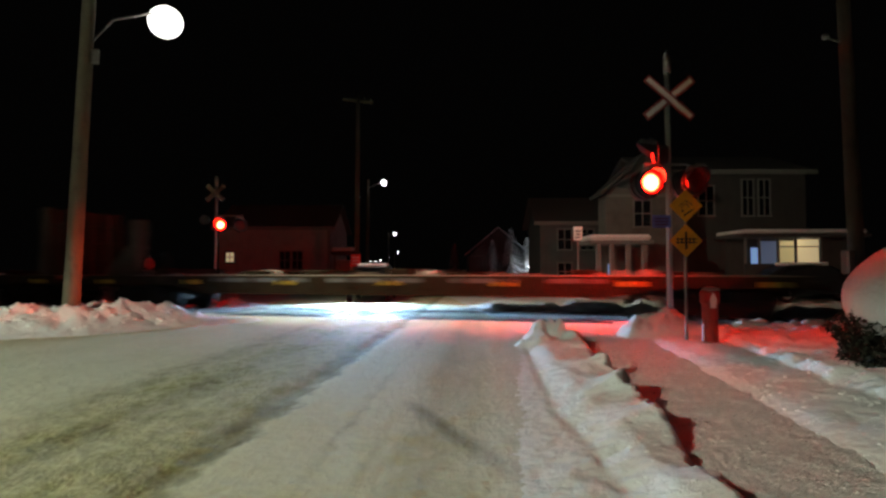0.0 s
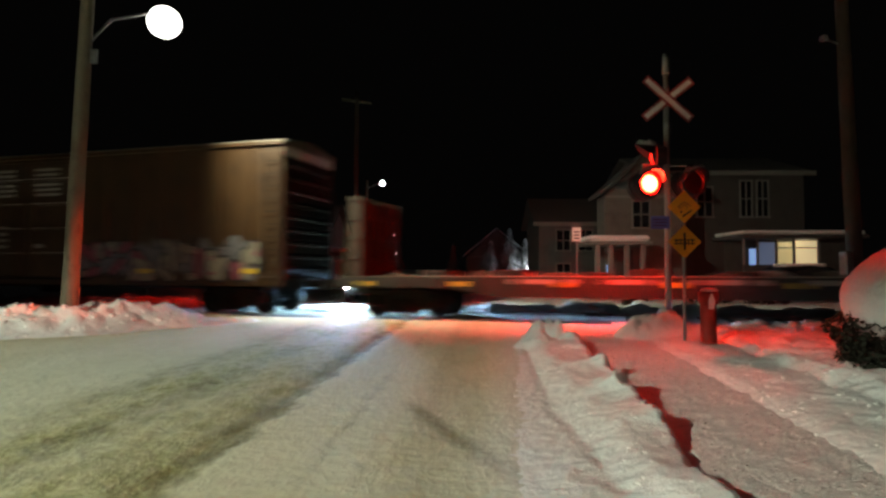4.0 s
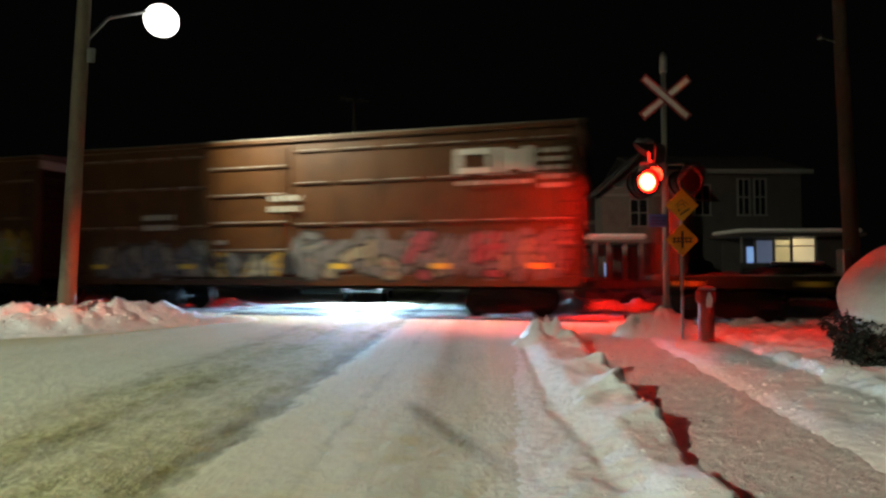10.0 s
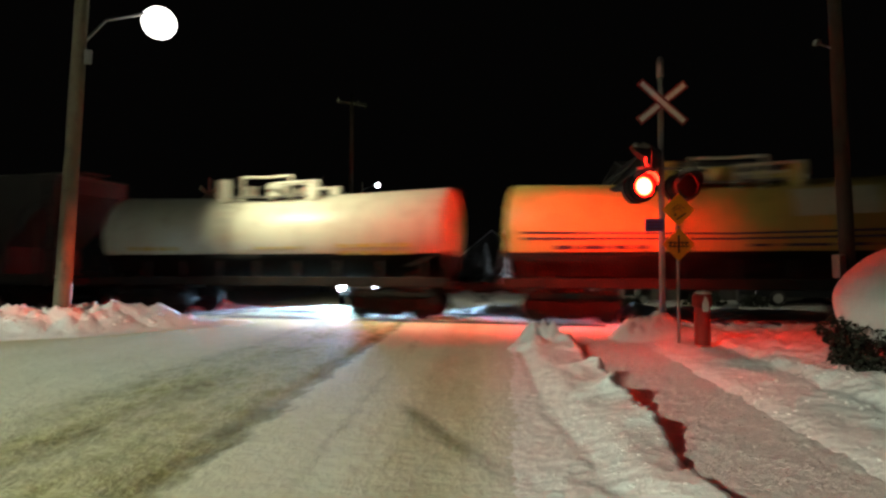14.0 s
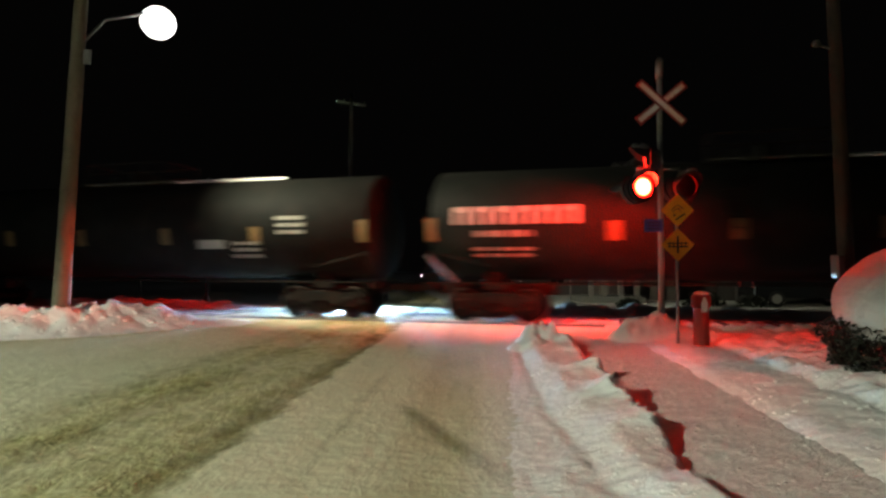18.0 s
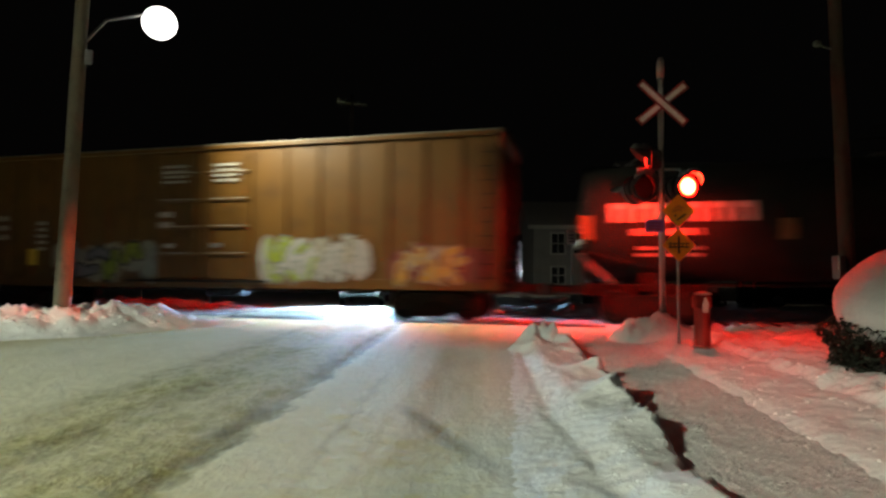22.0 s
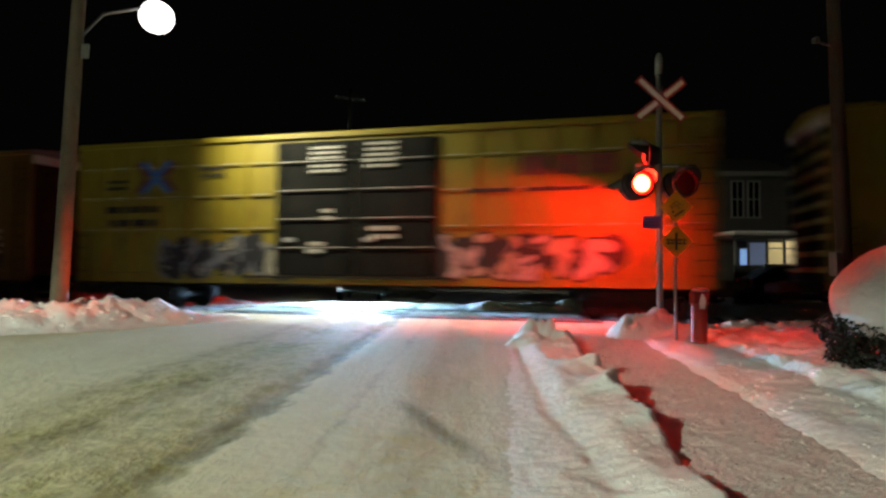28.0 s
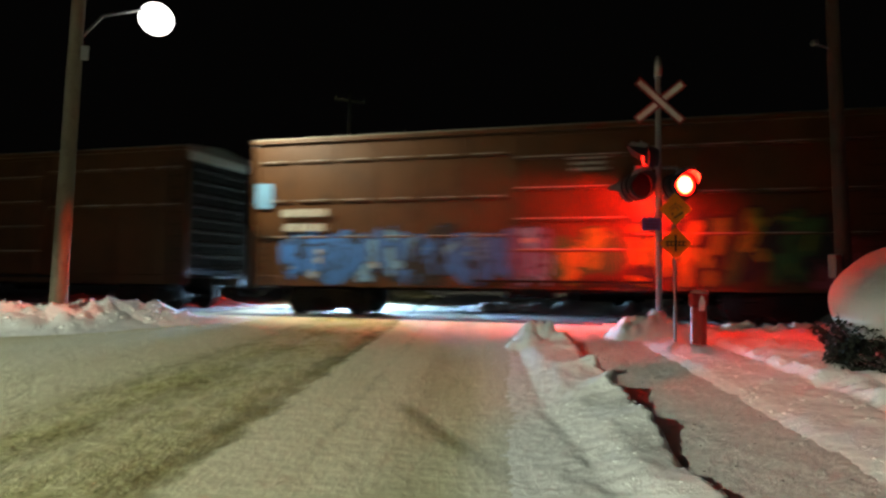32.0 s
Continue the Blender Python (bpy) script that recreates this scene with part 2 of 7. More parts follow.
# Lamplight caught by the yellow cars' end corrugations is put into this pale colour.
SLAT_LIT = worn("lit_yellow_slat", (0.20, 0.17, 0.06), (0.10, 0.09, 0.05), 0.7)
TWIG = plain("bark", (0.07, 0.055, 0.04), 0.85)
BROWN = worn("boxcar_brown_paint", (0.0561, 0.0224, 0.0064), (0.0281, 0.0116, 0.0045), 0.40, amount=0.6)
TAN = worn("faded_tan_brown_paint", (0.0804, 0.0381, 0.0064), (0.0468, 0.0217, 0.0049), 0.40, amount=0.6)
MINERAL = worn("mineral_brown_paint", (0.0430, 0.0224, 0.0086), (0.0206, 0.0112, 0.0056), 0.40, amount=0.58)
YELLOW = worn("boxcar_yellow_paint", (0.1365, 0.1062, 0.0068), (0.0683, 0.0493, 0.0083), 0.5, amount=0.66)
DOOR_BLACK = worn("black_door_paint", (0.005, 0.0052, 0.0048), (0.010, 0.0095, 0.008), 0.7)
TANK_YELLOW = worn("tank_yellow_paint", (0.36, 0.28, 0.072), (0.20, 0.15, 0.045), 0.4, amount=0.68)
TANK_WHITE = worn("tank_cream_paint", (0.38, 0.375, 0.29), (0.22, 0.20, 0.14), 0.4, amount=0.66)
TANK_BLACK = worn("tank_black_paint", (0.0088, 0.0096, 0.0088), (0.0176, 0.0160, 0.0144), 0.62, amount=0.6)
BULK_PALE = worn("pale_bulkhead_paint", (0.23, 0.235, 0.215), (0.14, 0.138, 0.12), 0.6)
BULK_BROWN = worn("rusty_bulkhead_paint", (0.042, 0.032, 0.022), (0.024, 0.017, 0.012), 0.7)
HOPPER_GREY = worn("hopper_grey_paint", (0.0286, 0.0272, 0.0245), (0.0150, 0.0136, 0.0116), 0.55)
# End walls: much darker than the painted sides.
END_DARK = worn("dark_end_paint", (0.0082, 0.0068, 0.0061), (0.0150, 0.0116, 0.0088), 0.75)
FLAT_RUST = worn("rusty_stand_paint", (0.05, 0.034, 0.022), (0.026, 0.024, 0.016), 0.7)
FLAT_BROWN = worn("flatcar_brown_paint", (0.022, 0.015, 0.009), (0.013, 0.010, 0.007), 0.65)
ROOF_GALV = worn("galvanised_roof", (0.1100, 0.1045, 0.0908), (0.0550, 0.0468, 0.0358), 0.5, 0.4)
STENCIL = plain("white_stencil", (0.2530, 0.2475, 0.2145), 0.6)
EMBLEM = plain("white_emblem_paint", (0.42, 0.41, 0.37), 0.6)
OCHRE = plain("faded_ochre_patch", (0.1430, 0.0880, 0.0275), 0.6)
STENCIL_Y = plain("yellow_reflector", (0.4675, 0.3300, 0.0275), 0.4)
NAVY = plain("navy_stripe", (0.0110, 0.0138, 0.0495), 0.5)
SNOW_DUST = plain("frost_on_ledges", (0.3025, 0.2970, 0.2750), 0.8)
PAINTS = {k: worn("spray_" + k, c, tuple(0.5 * v for v in c), 0.6, scale=5) for k, c in {
    "white": (0.2024, 0.2068, 0.2024), "grey": (0.0968, 0.1012, 0.1056), "ink": (0.0110, 0.0110, 0.0132), "teal": (0.0440, 0.0836, 0.0836),
    "blue": (0.0240, 0.1040, 0.3040), "sky": (0.1040, 0.2320, 0.3680), "green": (0.0176, 0.0880, 0.0220), "lime": (0.1408, 0.1848, 0.0132),
    "gold": (0.2420, 0.1540, 0.0110), "pink": (0.1848, 0.0440, 0.0660), "violet": (0.0836, 0.0616, 0.1452), "maroon": (0.0968, 0.0220, 0.0176), "pale": (0.1760, 0.1672, 0.1232)}.items()}
PLASTER = worn("pale_siding", (0.33, 0.31, 0.285), (0.22, 0.21, 0.19), 0.8)
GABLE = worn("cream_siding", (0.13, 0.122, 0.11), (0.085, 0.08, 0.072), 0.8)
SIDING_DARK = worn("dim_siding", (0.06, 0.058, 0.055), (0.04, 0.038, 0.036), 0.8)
SIDING_GREY = worn("grey_siding", (0.10, 0.10, 0.10), (0.07, 0.07, 0.07), 0.8)
TRIM_WHITE = plain("off_white_trim", (0.16, 0.16, 0.15), 0.6)
SHINGLE = plain("dark_shingle", (0.06, 0.055, 0.055), 0.9)
PANE = plain("dark_window_glass", (0.012, 0.013, 0.016), 0.08)
LIT_WARM = glowing("lit_room_warm", (1.0, 0.82, 0.48), 0.42)
LIT_COOL = glowing("lit_room_cool", (0.30, 0.52, 1.0), 0.55)
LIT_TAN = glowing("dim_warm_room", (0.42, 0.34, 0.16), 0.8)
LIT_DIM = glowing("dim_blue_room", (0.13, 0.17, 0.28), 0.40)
LIT_WHITE = glowing("porch_lamp_glass", (0.95, 0.97, 1.0), 9)
CAR_GREY = plain("car_paint_graphite", (0.008, 0.008, 0.009), 0.5, 0.0)
CAR_DARK = plain("car_paint_dark", (0.025, 0.027, 0.03), 0.25, 0.3)
RUBBER = plain("tyre_rubber", (0.02, 0.02, 0.02), 0.85)
for matt in (DOOR_BLACK, TANK_BLACK, END_DARK, DARK_STEEL, WHEEL_STEEL, FLAT_BROWN):
    matt.node_tree.nodes["Principled BSDF"].inputs["Specular IOR Level"].default_value = 0.06

# ---------------------------------------------------------------- mesh helpers


def mesh_of(name, bm, mats, smooth=False):
    me = bpy.data.meshes.new(name)
    bm.normal_update()
    bm.to_mesh(me)
    bm.free()
    for m in (mats if isinstance(mats, (list, tuple)) else [mats]):
        me.materials.append(m)
    if smooth:
        me.polygons.foreach_set("use_smooth", [True] * len(me.polygons))
    return me


def thing(name, m=None, label="", category="", group="", kind=""):
    ob = new(name)
    ob.empty_display_size = 0.2
    if m is not None:
        ob.matrix_world = m
    return tagged(ob, label, category, group, kind)


def part(name, bm, material, parent, label="", smooth=False, m=None):
    """Links a bmesh (or a mesh made before) as one object under a thing or a part."""
    me = bm if isinstance(bm, bpy.types.Mesh) else mesh_of(name, bm, material, smooth)
    ob = new(name, me)
    ob.parent = parent
    if m is not None:
        ob.matrix_basis = m
    return tagged(ob, label)


def solo(name, bm, material, label, category, group="", kind="", smooth=False, m=None):
    ob = new(name, mesh_of(name, bm, material, smooth))
    if m is not None:
        ob.matrix_world = m
    return tagged(ob, label, category, group, kind)


def box(bm, x0, x1, y0, y1, z0, z1, bevel=0.0, mi=0):
    """A box, its edges chamfered when bevel is given."""
    if bevel <= 0:
        v = [bm.verts.new((x, y, z)) for z in (z0, z1) for y in (y0, y1) for x in (x0, x1)]
        for q in ((0, 2, 3, 1), (4, 5, 7, 6), (0, 1, 5, 4), (2, 6, 7, 3), (0, 4, 6, 2), (1, 3, 7, 5)):
            bm.faces.new([v[i] for i in q]).material_index = mi
        return
    b = min(bevel, (x1 - x0) / 2.2, (y1 - y0) / 2.2, (z1 - z0) / 2.2)
    g = {}
    for ix, (xe, xi) in enumerate(((x0, x0 + b), (x1, x1 - b))):
        for iy, (ye, yi) in enumerate(((y0, y0 + b), (y1, y1 - b))):
            for iz, (ze, zi) in enumerate(((z0, z0 + b), (z1, z1 - b))):
                g[ix, iy, iz] = (bm.verts.new((xe, yi, zi)), bm.verts.new((xi, ye, zi)), bm.verts.new((xi, yi, ze)))
    fs = []
    for a in (0, 1):
        fs.append([g[a, 0, 0][0], g[a, 1, 0][0], g[a, 1, 1][0], g[a, 0, 1][0]])
        fs.append([g[0, a, 0][1], g[1, a, 0][1], g[1, a, 1][1], g[0, a, 1][1]])
        fs.append([g[0, 0, a][2], g[1, 0, a][2], g[1, 1, a][2], g[0, 1, a][2]])
        for c in (0, 1):
            fs.append([g[0, a, c][1], g[1, a, c][1], g[1, a, c][2], g[0, a, c][2]])
            fs.append([g[a, 0, c][0], g[a, 1, c][0], g[a, 1, c][2], g[a, 0, c][2]])
            fs.append([g[a, c, 0][0], g[a, c, 1][0], g[a, c, 1][1], g[a, c, 0][1]])
    fs += [list(t) for t in g.values()]
    mid = Vector(((x0 + x1) / 2, (y0 + y1) / 2, (z0 + z1) / 2))
    for f in fs:
        face = bm.faces.new(f)
        face.material_index = mi
        face.normal_update()
        if face.normal.dot(face.calc_center_median() - mid) < 0:
            face.normal_flip()


def boxed(*args, **kw):
    bm = bmesh.new()
    box(bm, *args, **kw)
    return bm


def tube(bm, p, q, r, r2=None, n=10, mi=0, cap=True):
    """A round bar from p to q."""
    p, q = Vector(p), Vector(q)
    r2 = r if r2 is None else r2
    turn = (q - p).to_track_quat("Z", "Y").to_matrix()
    rings = []
    for c, rr in ((p, r), (q, r2)):
        rings.append([bm.verts.new(c + turn @ Vector((rr * math.cos(2 * math.pi * i / n), rr * math.sin(2 * math.pi * i / n), 0))) for i in range(n)])
    for i in range(n):
        j = (i + 1) % n
        bm.faces.new((rings[0][i], rings[0][j], rings[1][j], rings[1][i])).material_index = mi
    if cap:
        bm.faces.new(rings[0][::-1]).material_index = mi
        bm.faces.new(rings[1]).material_index = mi


def tubed(p, q, r, r2=None, n=10):
    bm = bmesh.new()
    tube(bm, p, q, r, r2, n)
    return bm


def lathe(bm, prof, n=16, m=Matrix(), mi=0):
    """Turns a profile of (radius, height) round the z axis, then applies m."""
    rings = []
    for r, z in prof:
        rings.append([bm.verts.new(m @ Vector((r * math.cos(2 * math.pi * i / n), r * math.sin(2 * math.pi * i / n), z))) for i in range(n)] if r > 1e-6
                     else [bm.verts.new(m @ Vector((0, 0, z)))])
    for a, b in zip(rings, rings[1:]):
        for i in range(n):
            j = (i + 1) % n
            if len(a) == 1:
                f = (a[0], b[j], b[i])
            elif len(b) == 1:
                f = (a[i], a[j], b[0])
            else:
                f = (a[i], a[j], b[j], b[i])
            bm.faces.new(f[::-1] if False else f).material_index = mi


def prism(bm, pts, y0, y1, mi=0):
    """A polygon in x and z, drawn out from y0 to y1."""
    a = [bm.verts.new((x, y0, z)) for x, z in pts]
    b = [bm.verts.new((x, y1, z)) for x, z in pts]
    n = len(pts)
    fs = [bm.faces.new(a), bm.faces.new(b[::-1])]
    for i in range(n):
        fs.append(bm.faces.new((a[(i + 1) % n], a[i], b[i], b[(i + 1) % n])))
    for f in fs:
        f.material_index = mi
    return fs


def tidy(bm):
    bmesh.ops.recalc_face_normals(bm, faces=bm.faces[:])
    return bm

# ---------------------------------------------------------------- ground


def spread(fine0, fine1, step, lo, hi, grow=1.16):
    """Grid lines: even between fine0 and fine1, wider and wider out to lo and hi."""
    out = list(np.arange(fine0, fine1 + step / 2, step))
    d, x = step, out[-1]
    while x < hi:
        d *= grow
        x += d
        out.append(x)
    d, x, low = step, out[0], []
    while x > lo:
        d *= grow
        x -= d
        low.append(x)
    return np.array(low[::-1] + out)


def rough_at(x, y, scale, seed=0.0):
    return noise.noise(Vector((x * scale + seed, y * scale - seed, seed * 1.7)))


def road_h(x, y):
    """Ripples of the packed snow: short waves across the road and shallow ruts along it."""
    if not (-12 < x < 6 and 1.5 < y < 17):
        return 0.0
    if x > 1.05 + 0.106 * y and y < 13.4:
        return -0.06
    u = x - 0.06 * y
    rip = 0.003 * rough_at(x * 1.0, y * 1.4, 2.2, 3.0) + 0.003 * rough_at(x, y * 1.7, 6.5, 9.0) + 0.005 * rough_at(x * 0.8, y * 1.3, 11, 5.0)
    rip += 0.004 * rough_at(u * 3.0, y * 0.25, 3.0, 14.0)
    rut = -0.018 * math.exp(-((u + 0.28) / 0.3) ** 2) - 0.03 * math.exp(-((u + 1.98) / 0.18) ** 2) - 0.018 * math.exp(-((u + 3.08) / 0.25) ** 2)
    fade = min(1.0, max(0.0, (15.8 - 0.28 * x - y) / 1.5))
    return (rip + rut) * fade


def sheet(xs, ys, h):
    vs, fs = [], []
    nx = len(xs)
    for y in ys:
        for x in xs:
            vs.append((x, y, h(x, y)))
    for j in range(len(ys) - 1):
        for i in range(nx - 1):
            a = j * nx + i
            fs.append((a, a + 1, a + nx + 1, a + nx))
    me = bpy.data.meshes.new("sheet")
    me.from_pydata(vs, [], fs)
    me.polygons.foreach_set("use_smooth", [True] * len(fs))
    return me


def edge_l(y):
    return -8.6 + 0.02 * y


def edge_r(y):
    return 0.95 + 0.075 * y


xs, ys = spread(-8.0, 2.2, 0.052, -700, 700, 1.13), spread(2.6, 15.5, 0.052, -500, 1500, 1.13)
me = sheet(xs, ys, road_h)
me.materials.append(SNOW_DIRTY)
me.materials.append(ROAD)
cx = [(p.center.x, p.center.y) for p in me.polygons]
me.polygons.foreach_set("material_index", [1 if (edge_l(y) < x < edge_r(y) + 0.6 and -40 < y < 17.0 - 0.28 * x)
                                           or (-6.5 - 0.05 * (y - 18) < x < 1.2 - 0.09 * (y - 18) and 17.0 - 0.28 * x <= y < 400) else 0 for x, y in cx])
tagged(new("ground", me), "packed snow ground with a sanded road and wheel tracks", "ground", kind="structure")


def bank(name, x0, x1, y0, y1, step, h, mat, label, category="snow bank", kind=""):
    me = sheet(np.arange(x0, x1 + step / 2, step), np.arange(y0, y1 + step / 2, step), h)
    me.materials.append(mat)
    return tagged(new(name, me), label, category, kind=kind)


def bell(d, w):
    return math.exp(-(d / w) ** 2)


def lumps(x, y, big=0.5, fine=0.2, seed=0.0):
    """Broken clods of ploughed snow."""
    a = noise.noise(Vector((x * 1.6 + seed, y * 1.6, seed)))
    b = noise.noise(Vector((x * 4.3, y * 4.3 + seed, seed)))
    c = abs(noise.noise(Vector((x * 9.5 - seed, y * 9.5, seed))))
    return big * a + fine * b + fine * 0.6 * c


CREST = [(-24, 11.2, 0.40), (-12, 12.0, 0.44), (-9.3, 12.5, 0.50), (-7.9, 13.4, 0.50), (-7.1, 14.7, 0.56), (-5.75, 15.7, 0.13)]


def left_bank(x, y):
    best, top = 9.0, 0.0
    for (ax, ay, ah), (bx, by, bh) in zip(CREST, CREST[1:]):
        k = max(0.0, min(1.0, ((x - ax) * (bx - ax) + (y - ay) * (by - ay)) / ((bx - ax) ** 2 + (by - ay) ** 2)))
        d = math.hypot(x - ax - k * (bx - ax), y - ay - k * (by - ay))
        if d < best:
            best, top = d, ah + k * (bh - ah)
    h = top * math.exp(-(best / 0.95) ** 2.4) * (1.08 + lumps(x, y, 0.34, 0.34, 4.0))
    h += 0.05 * math.exp(-(best / 1.1) ** 2) * noise.noise(Vector((x * 6, y * 6, 1)))
    h += 0.05 * bell(best - 1.0, 0.5) * (0.5 + lumps(x, y, 0.6, 0.6, 7.0))
    return h - 0.07


bank("snow_bank", -22, -4.6, 10.2, 17.2, 0.09, left_bank, SNOW, "ploughed white snow bank beside the road, lumpy and broken")


def cut_edge(y):
    """Where the footpath's plough cut the ridge: a ragged wall of snow."""
    return 1.14 + 0.106 * y + 0.09 * noise.noise(Vector((y * 0.9, 0, 5))) + 0.09 * noise.noise(Vector((y * 2.9, 0, 9))) + 0.06 * noise.noise(Vector((y * 9, 0, 3)))


def windrow(x, y):
    """From the road: a rippled apron, a step up to a smooth band, and the cut wall over the footpath."""
    d = x - cut_edge(y)
    start = -0.22 + 0.119 * y
    if x < start - 0.3 or d > 0.2:
        return -0.06
    foot = 1.14 + 0.07 * max(0.0, y - 6) + 0.05 * noise.noise(Vector((y * 0.8, 4, 5))) + 0.03 * noise.noise(Vector((y * 3.1, 4, 8)))
    far = 1 / (1 + math.exp((y - 12.3) * 5.0)) / (1 + math.exp(-(y + 1.8) * 6.0))
    lip = 0.10 + 0.03 * noise.noise(Vector((y * 1.3, 0, 17))) + 0.035 * noise.noise(Vector((y * 4.1, 0, 23)))
    lip += 0.23 * bell(y - 6.2, 0.50) + 0.19 * bell(y - 7.6, 0.38) + 0.13 * bell(y - 5.1, 0.40) + 0.06 * bell(y - 3.4, 0.3) + 0.10 * bell(y - 10.6, 0.6)
    a = max(0.0, min(1.0, (x - start) / 0.75))
    a = a * a * (3 - 2 * a)
    k = max(0.0, min(1.0, (x - foot + 0.10) / 0.30))
    k = k * k * (3 - 2 * k)
    top = 0.13 + (lip - 0.13) * max(0.0, min(1.0, 1 + d / 0.45)) ** 1.4
    prof = 0.045 * a * (1 - k) + k * top
    if d > 0:
        prof *= max(0.0, 1 - d / 0.06) ** 0.6
    else:
        prof += a * (1 - k) * (0.008 * noise.noise(Vector((x * 3.0, y * 5.0, 2))) + 0.018 * noise.noise(Vector((x * 6, y * 9, 6))) + 0.016 * noise.noise(Vector((x * 12, y * 16, 8))))
        prof += k * (0.022 * noise.noise(Vector((x * 4.6, y * 3.8, 14))) + 0.014 * noise.noise(Vector((x * 2.4, y * 1.6, 4))) + 0.006 * noise.noise(Vector((x * 8, y * 6, 6))) + 0.006 * noise.noise(Vector((x * 15, y * 15, 9))))
        prof -= 0.012 * bell(x - foot + 0.12, 0.05)
        for bx, by, bh, w in ((1.68, 11.3, 0.22, 0.26), (1.98, 11.1, 0.22, 0.17), (2.12, 10.6, 0.12, 0.14), (1.52, 10.6, 0.10, 0.30), (2.05, 9.7, 0.06, 0.20)):
            prof += bh * math.exp(-(((x - bx) / w) ** 2 + ((y - by) / w / 1.4) ** 2) ** 3) * (1 + 0.55 * noise.noise(Vector((x * 5, y * 5, 12))) + 0.30 * noise.noise(Vector((x * 12, y * 12, 13))))
    return prof * far - 0.010 - 0.05 * max(0.0, min(1.0, (start + 0.1 - x) / 0.3))


bank("snow_windrow", -0.5, 3.4, -3.0, 14.0, 0.036, windrow, SNOW, "low ridge of ploughed snow between road and footpath", "snow ridge")


def path_r(y):
    return 2.13 + 0.127 * y


def lawn(x, y):
    d = x - path_r(y)
    rise = 1 / (1 + math.exp(-(d - 0.26) * 7))
    near_rail = 1 / (1 + math.exp((y - (14.0 - 0.28 * x + 0.6)) * 2.2)) / (1 + math.exp(-(y + 1.0) * 6.0))
    crack = x - 3.26 - 0.141 * y - 0.05 * noise.noise(Vector((y * 1.7, 2, 8)))
    up = 1 / (1 + math.exp(-crack * 22))
    h = rise * (0.15 + 0.06 * up + 0.04 * max(0.0, min(2.0, crack)) + 0.035 * lumps(x, y, 0.6, 0.35, 21.0))
    h += 0.022 * bell(d - 0.30, 0.14) * (1 + 0.9 * noise.noise(Vector((x, y * 1.5, 31))) + 0.5 * noise.noise(Vector((x * 6, y * 6, 32))))
    rough = rise * (0.35 + 0.65 * up)
    h += rough * (0.08 * noise.noise(Vector((x * 1.9, y * 1.6, 61))) + 0.07 * max(-0.2, noise.noise(Vector((x * 4.4, y * 4.4, 62)))) + 0.045 * abs(noise.noise(Vector((x * 10, y * 10, 63)))) + 0.012 * noise.noise(Vector((x * 19, y * 19, 64))))
    h -= 0.03 * bell(crack + 0.05, 0.05) * rise
    h *= near_rail
    # blunt heap thrown up at the foot of the signal
    away = abs((x - 3.98) / 0.54) ** 5 + abs((y - 12.1) / 0.46) ** 5
    h += math.exp(-away * (1 + 0.5 * noise.noise(Vector((x * 2.2, y * 2.2, 77))))) * (0.33 + 0.05 * noise.noise(Vector((x * 11, y * 11, 80))) + 0.14 * noise.noise(Vector((x * 2.6, y * 2.6, 78))) + 0.20 * abs(noise.noise(Vector((x * 5.0, y * 5.0, 79)))))
    h += 0.16 * math.exp(-((x - 4.75) / 0.5) ** 4 - ((y - 12.0) / 0.5) ** 4) * (1 + lumps(x, y, 0.3, 0.4, 3.0))
    return h - 0.06


bank("snow_lawn", 2.0, 12.5, -2.0, 14.6, 0.045, lawn, SNOW, "deep snow over the verge beside the footpath", "snow bank")


def walkway(x, y):
    return 0.03 * lumps(x, y, 0.3, 0.7, 31.0) + 0.045 * max(0.0, noise.noise(Vector((x * 9, y * 9, 3))) - 0.2)


bank("pavement", 0.6, 4.8, -5.0, 13.8, 0.05, lambda x, y: walkway(x, y) if 0.95 + 0.106 * y < x < path_r(y) + 0.35 else -0.12,
     WALKWAY, "trodden snow footpath with gravel and clods", "pavement", "structure")

def clods(name, mat, label, count, seed, size, where, lift):
    """Loose lumps scattered over the ground, one joined object of kind stuff."""
    r = random.Random(seed)
    bm = bmesh.new()
    for i in range(count):
        x, y, z = where(r)
        k = size * r.uniform(0.4, 1.0) ** 1.6
        vs = [bm.verts.new((x + k * dx * r.uniform(0.6, 1.2), y + k * dy * r.uniform(0.6, 1.2), z + k * dz * r.uniform(0.5, 1.0) - k * 0.15))
              for dx, dy, dz in ((1, 0, 0), (0.5, 0.9, 0.1), (-0.5, 0.9, 0), (-1, 0, 0.1), (-0.5, -0.9, 0), (0.5, -0.9, 0.1), (0.1, 0, 0.5), (0, 0, -0.4))]
        for a, b in ((0, 1), (1, 2), (2, 3), (3, 4), (4, 5), (5, 0)):
            bm.faces.new((vs[a], vs[b], vs[6]))
            bm.faces.new((vs[b], vs[a], vs[7]))
    return solo(name, bm, mat, label, "snow", kind="stuff", smooth=True)


def on_path(r):
    y = r.uniform(2.0, 13.0)
    x = r.uniform(1.25 + 0.106 * y, path_r(y) + 0.1)
    return x, y, walkway(x, y)


def on_ridge(r):
    y = r.uniform(2.0, 13.4)
    x = cut_edge(y) - abs(r.gauss(0, 0.55)) + 0.1
    return x, y, max(0.0, windrow(x, y))


def on_bank(r):
    a = r.randrange(1, len(CREST) - 1)
    k = r.random()
    x = CREST[a][0] + k * (CREST[a + 1][0] - CREST[a][0]) + r.gauss(0, 0.5)
    y = CREST[a][1] + k * (CREST[a + 1][1] - CREST[a][1]) + r.gauss(0, 0.5) - 0.3
    return x, y, max(0.0, left_bank(x, y))


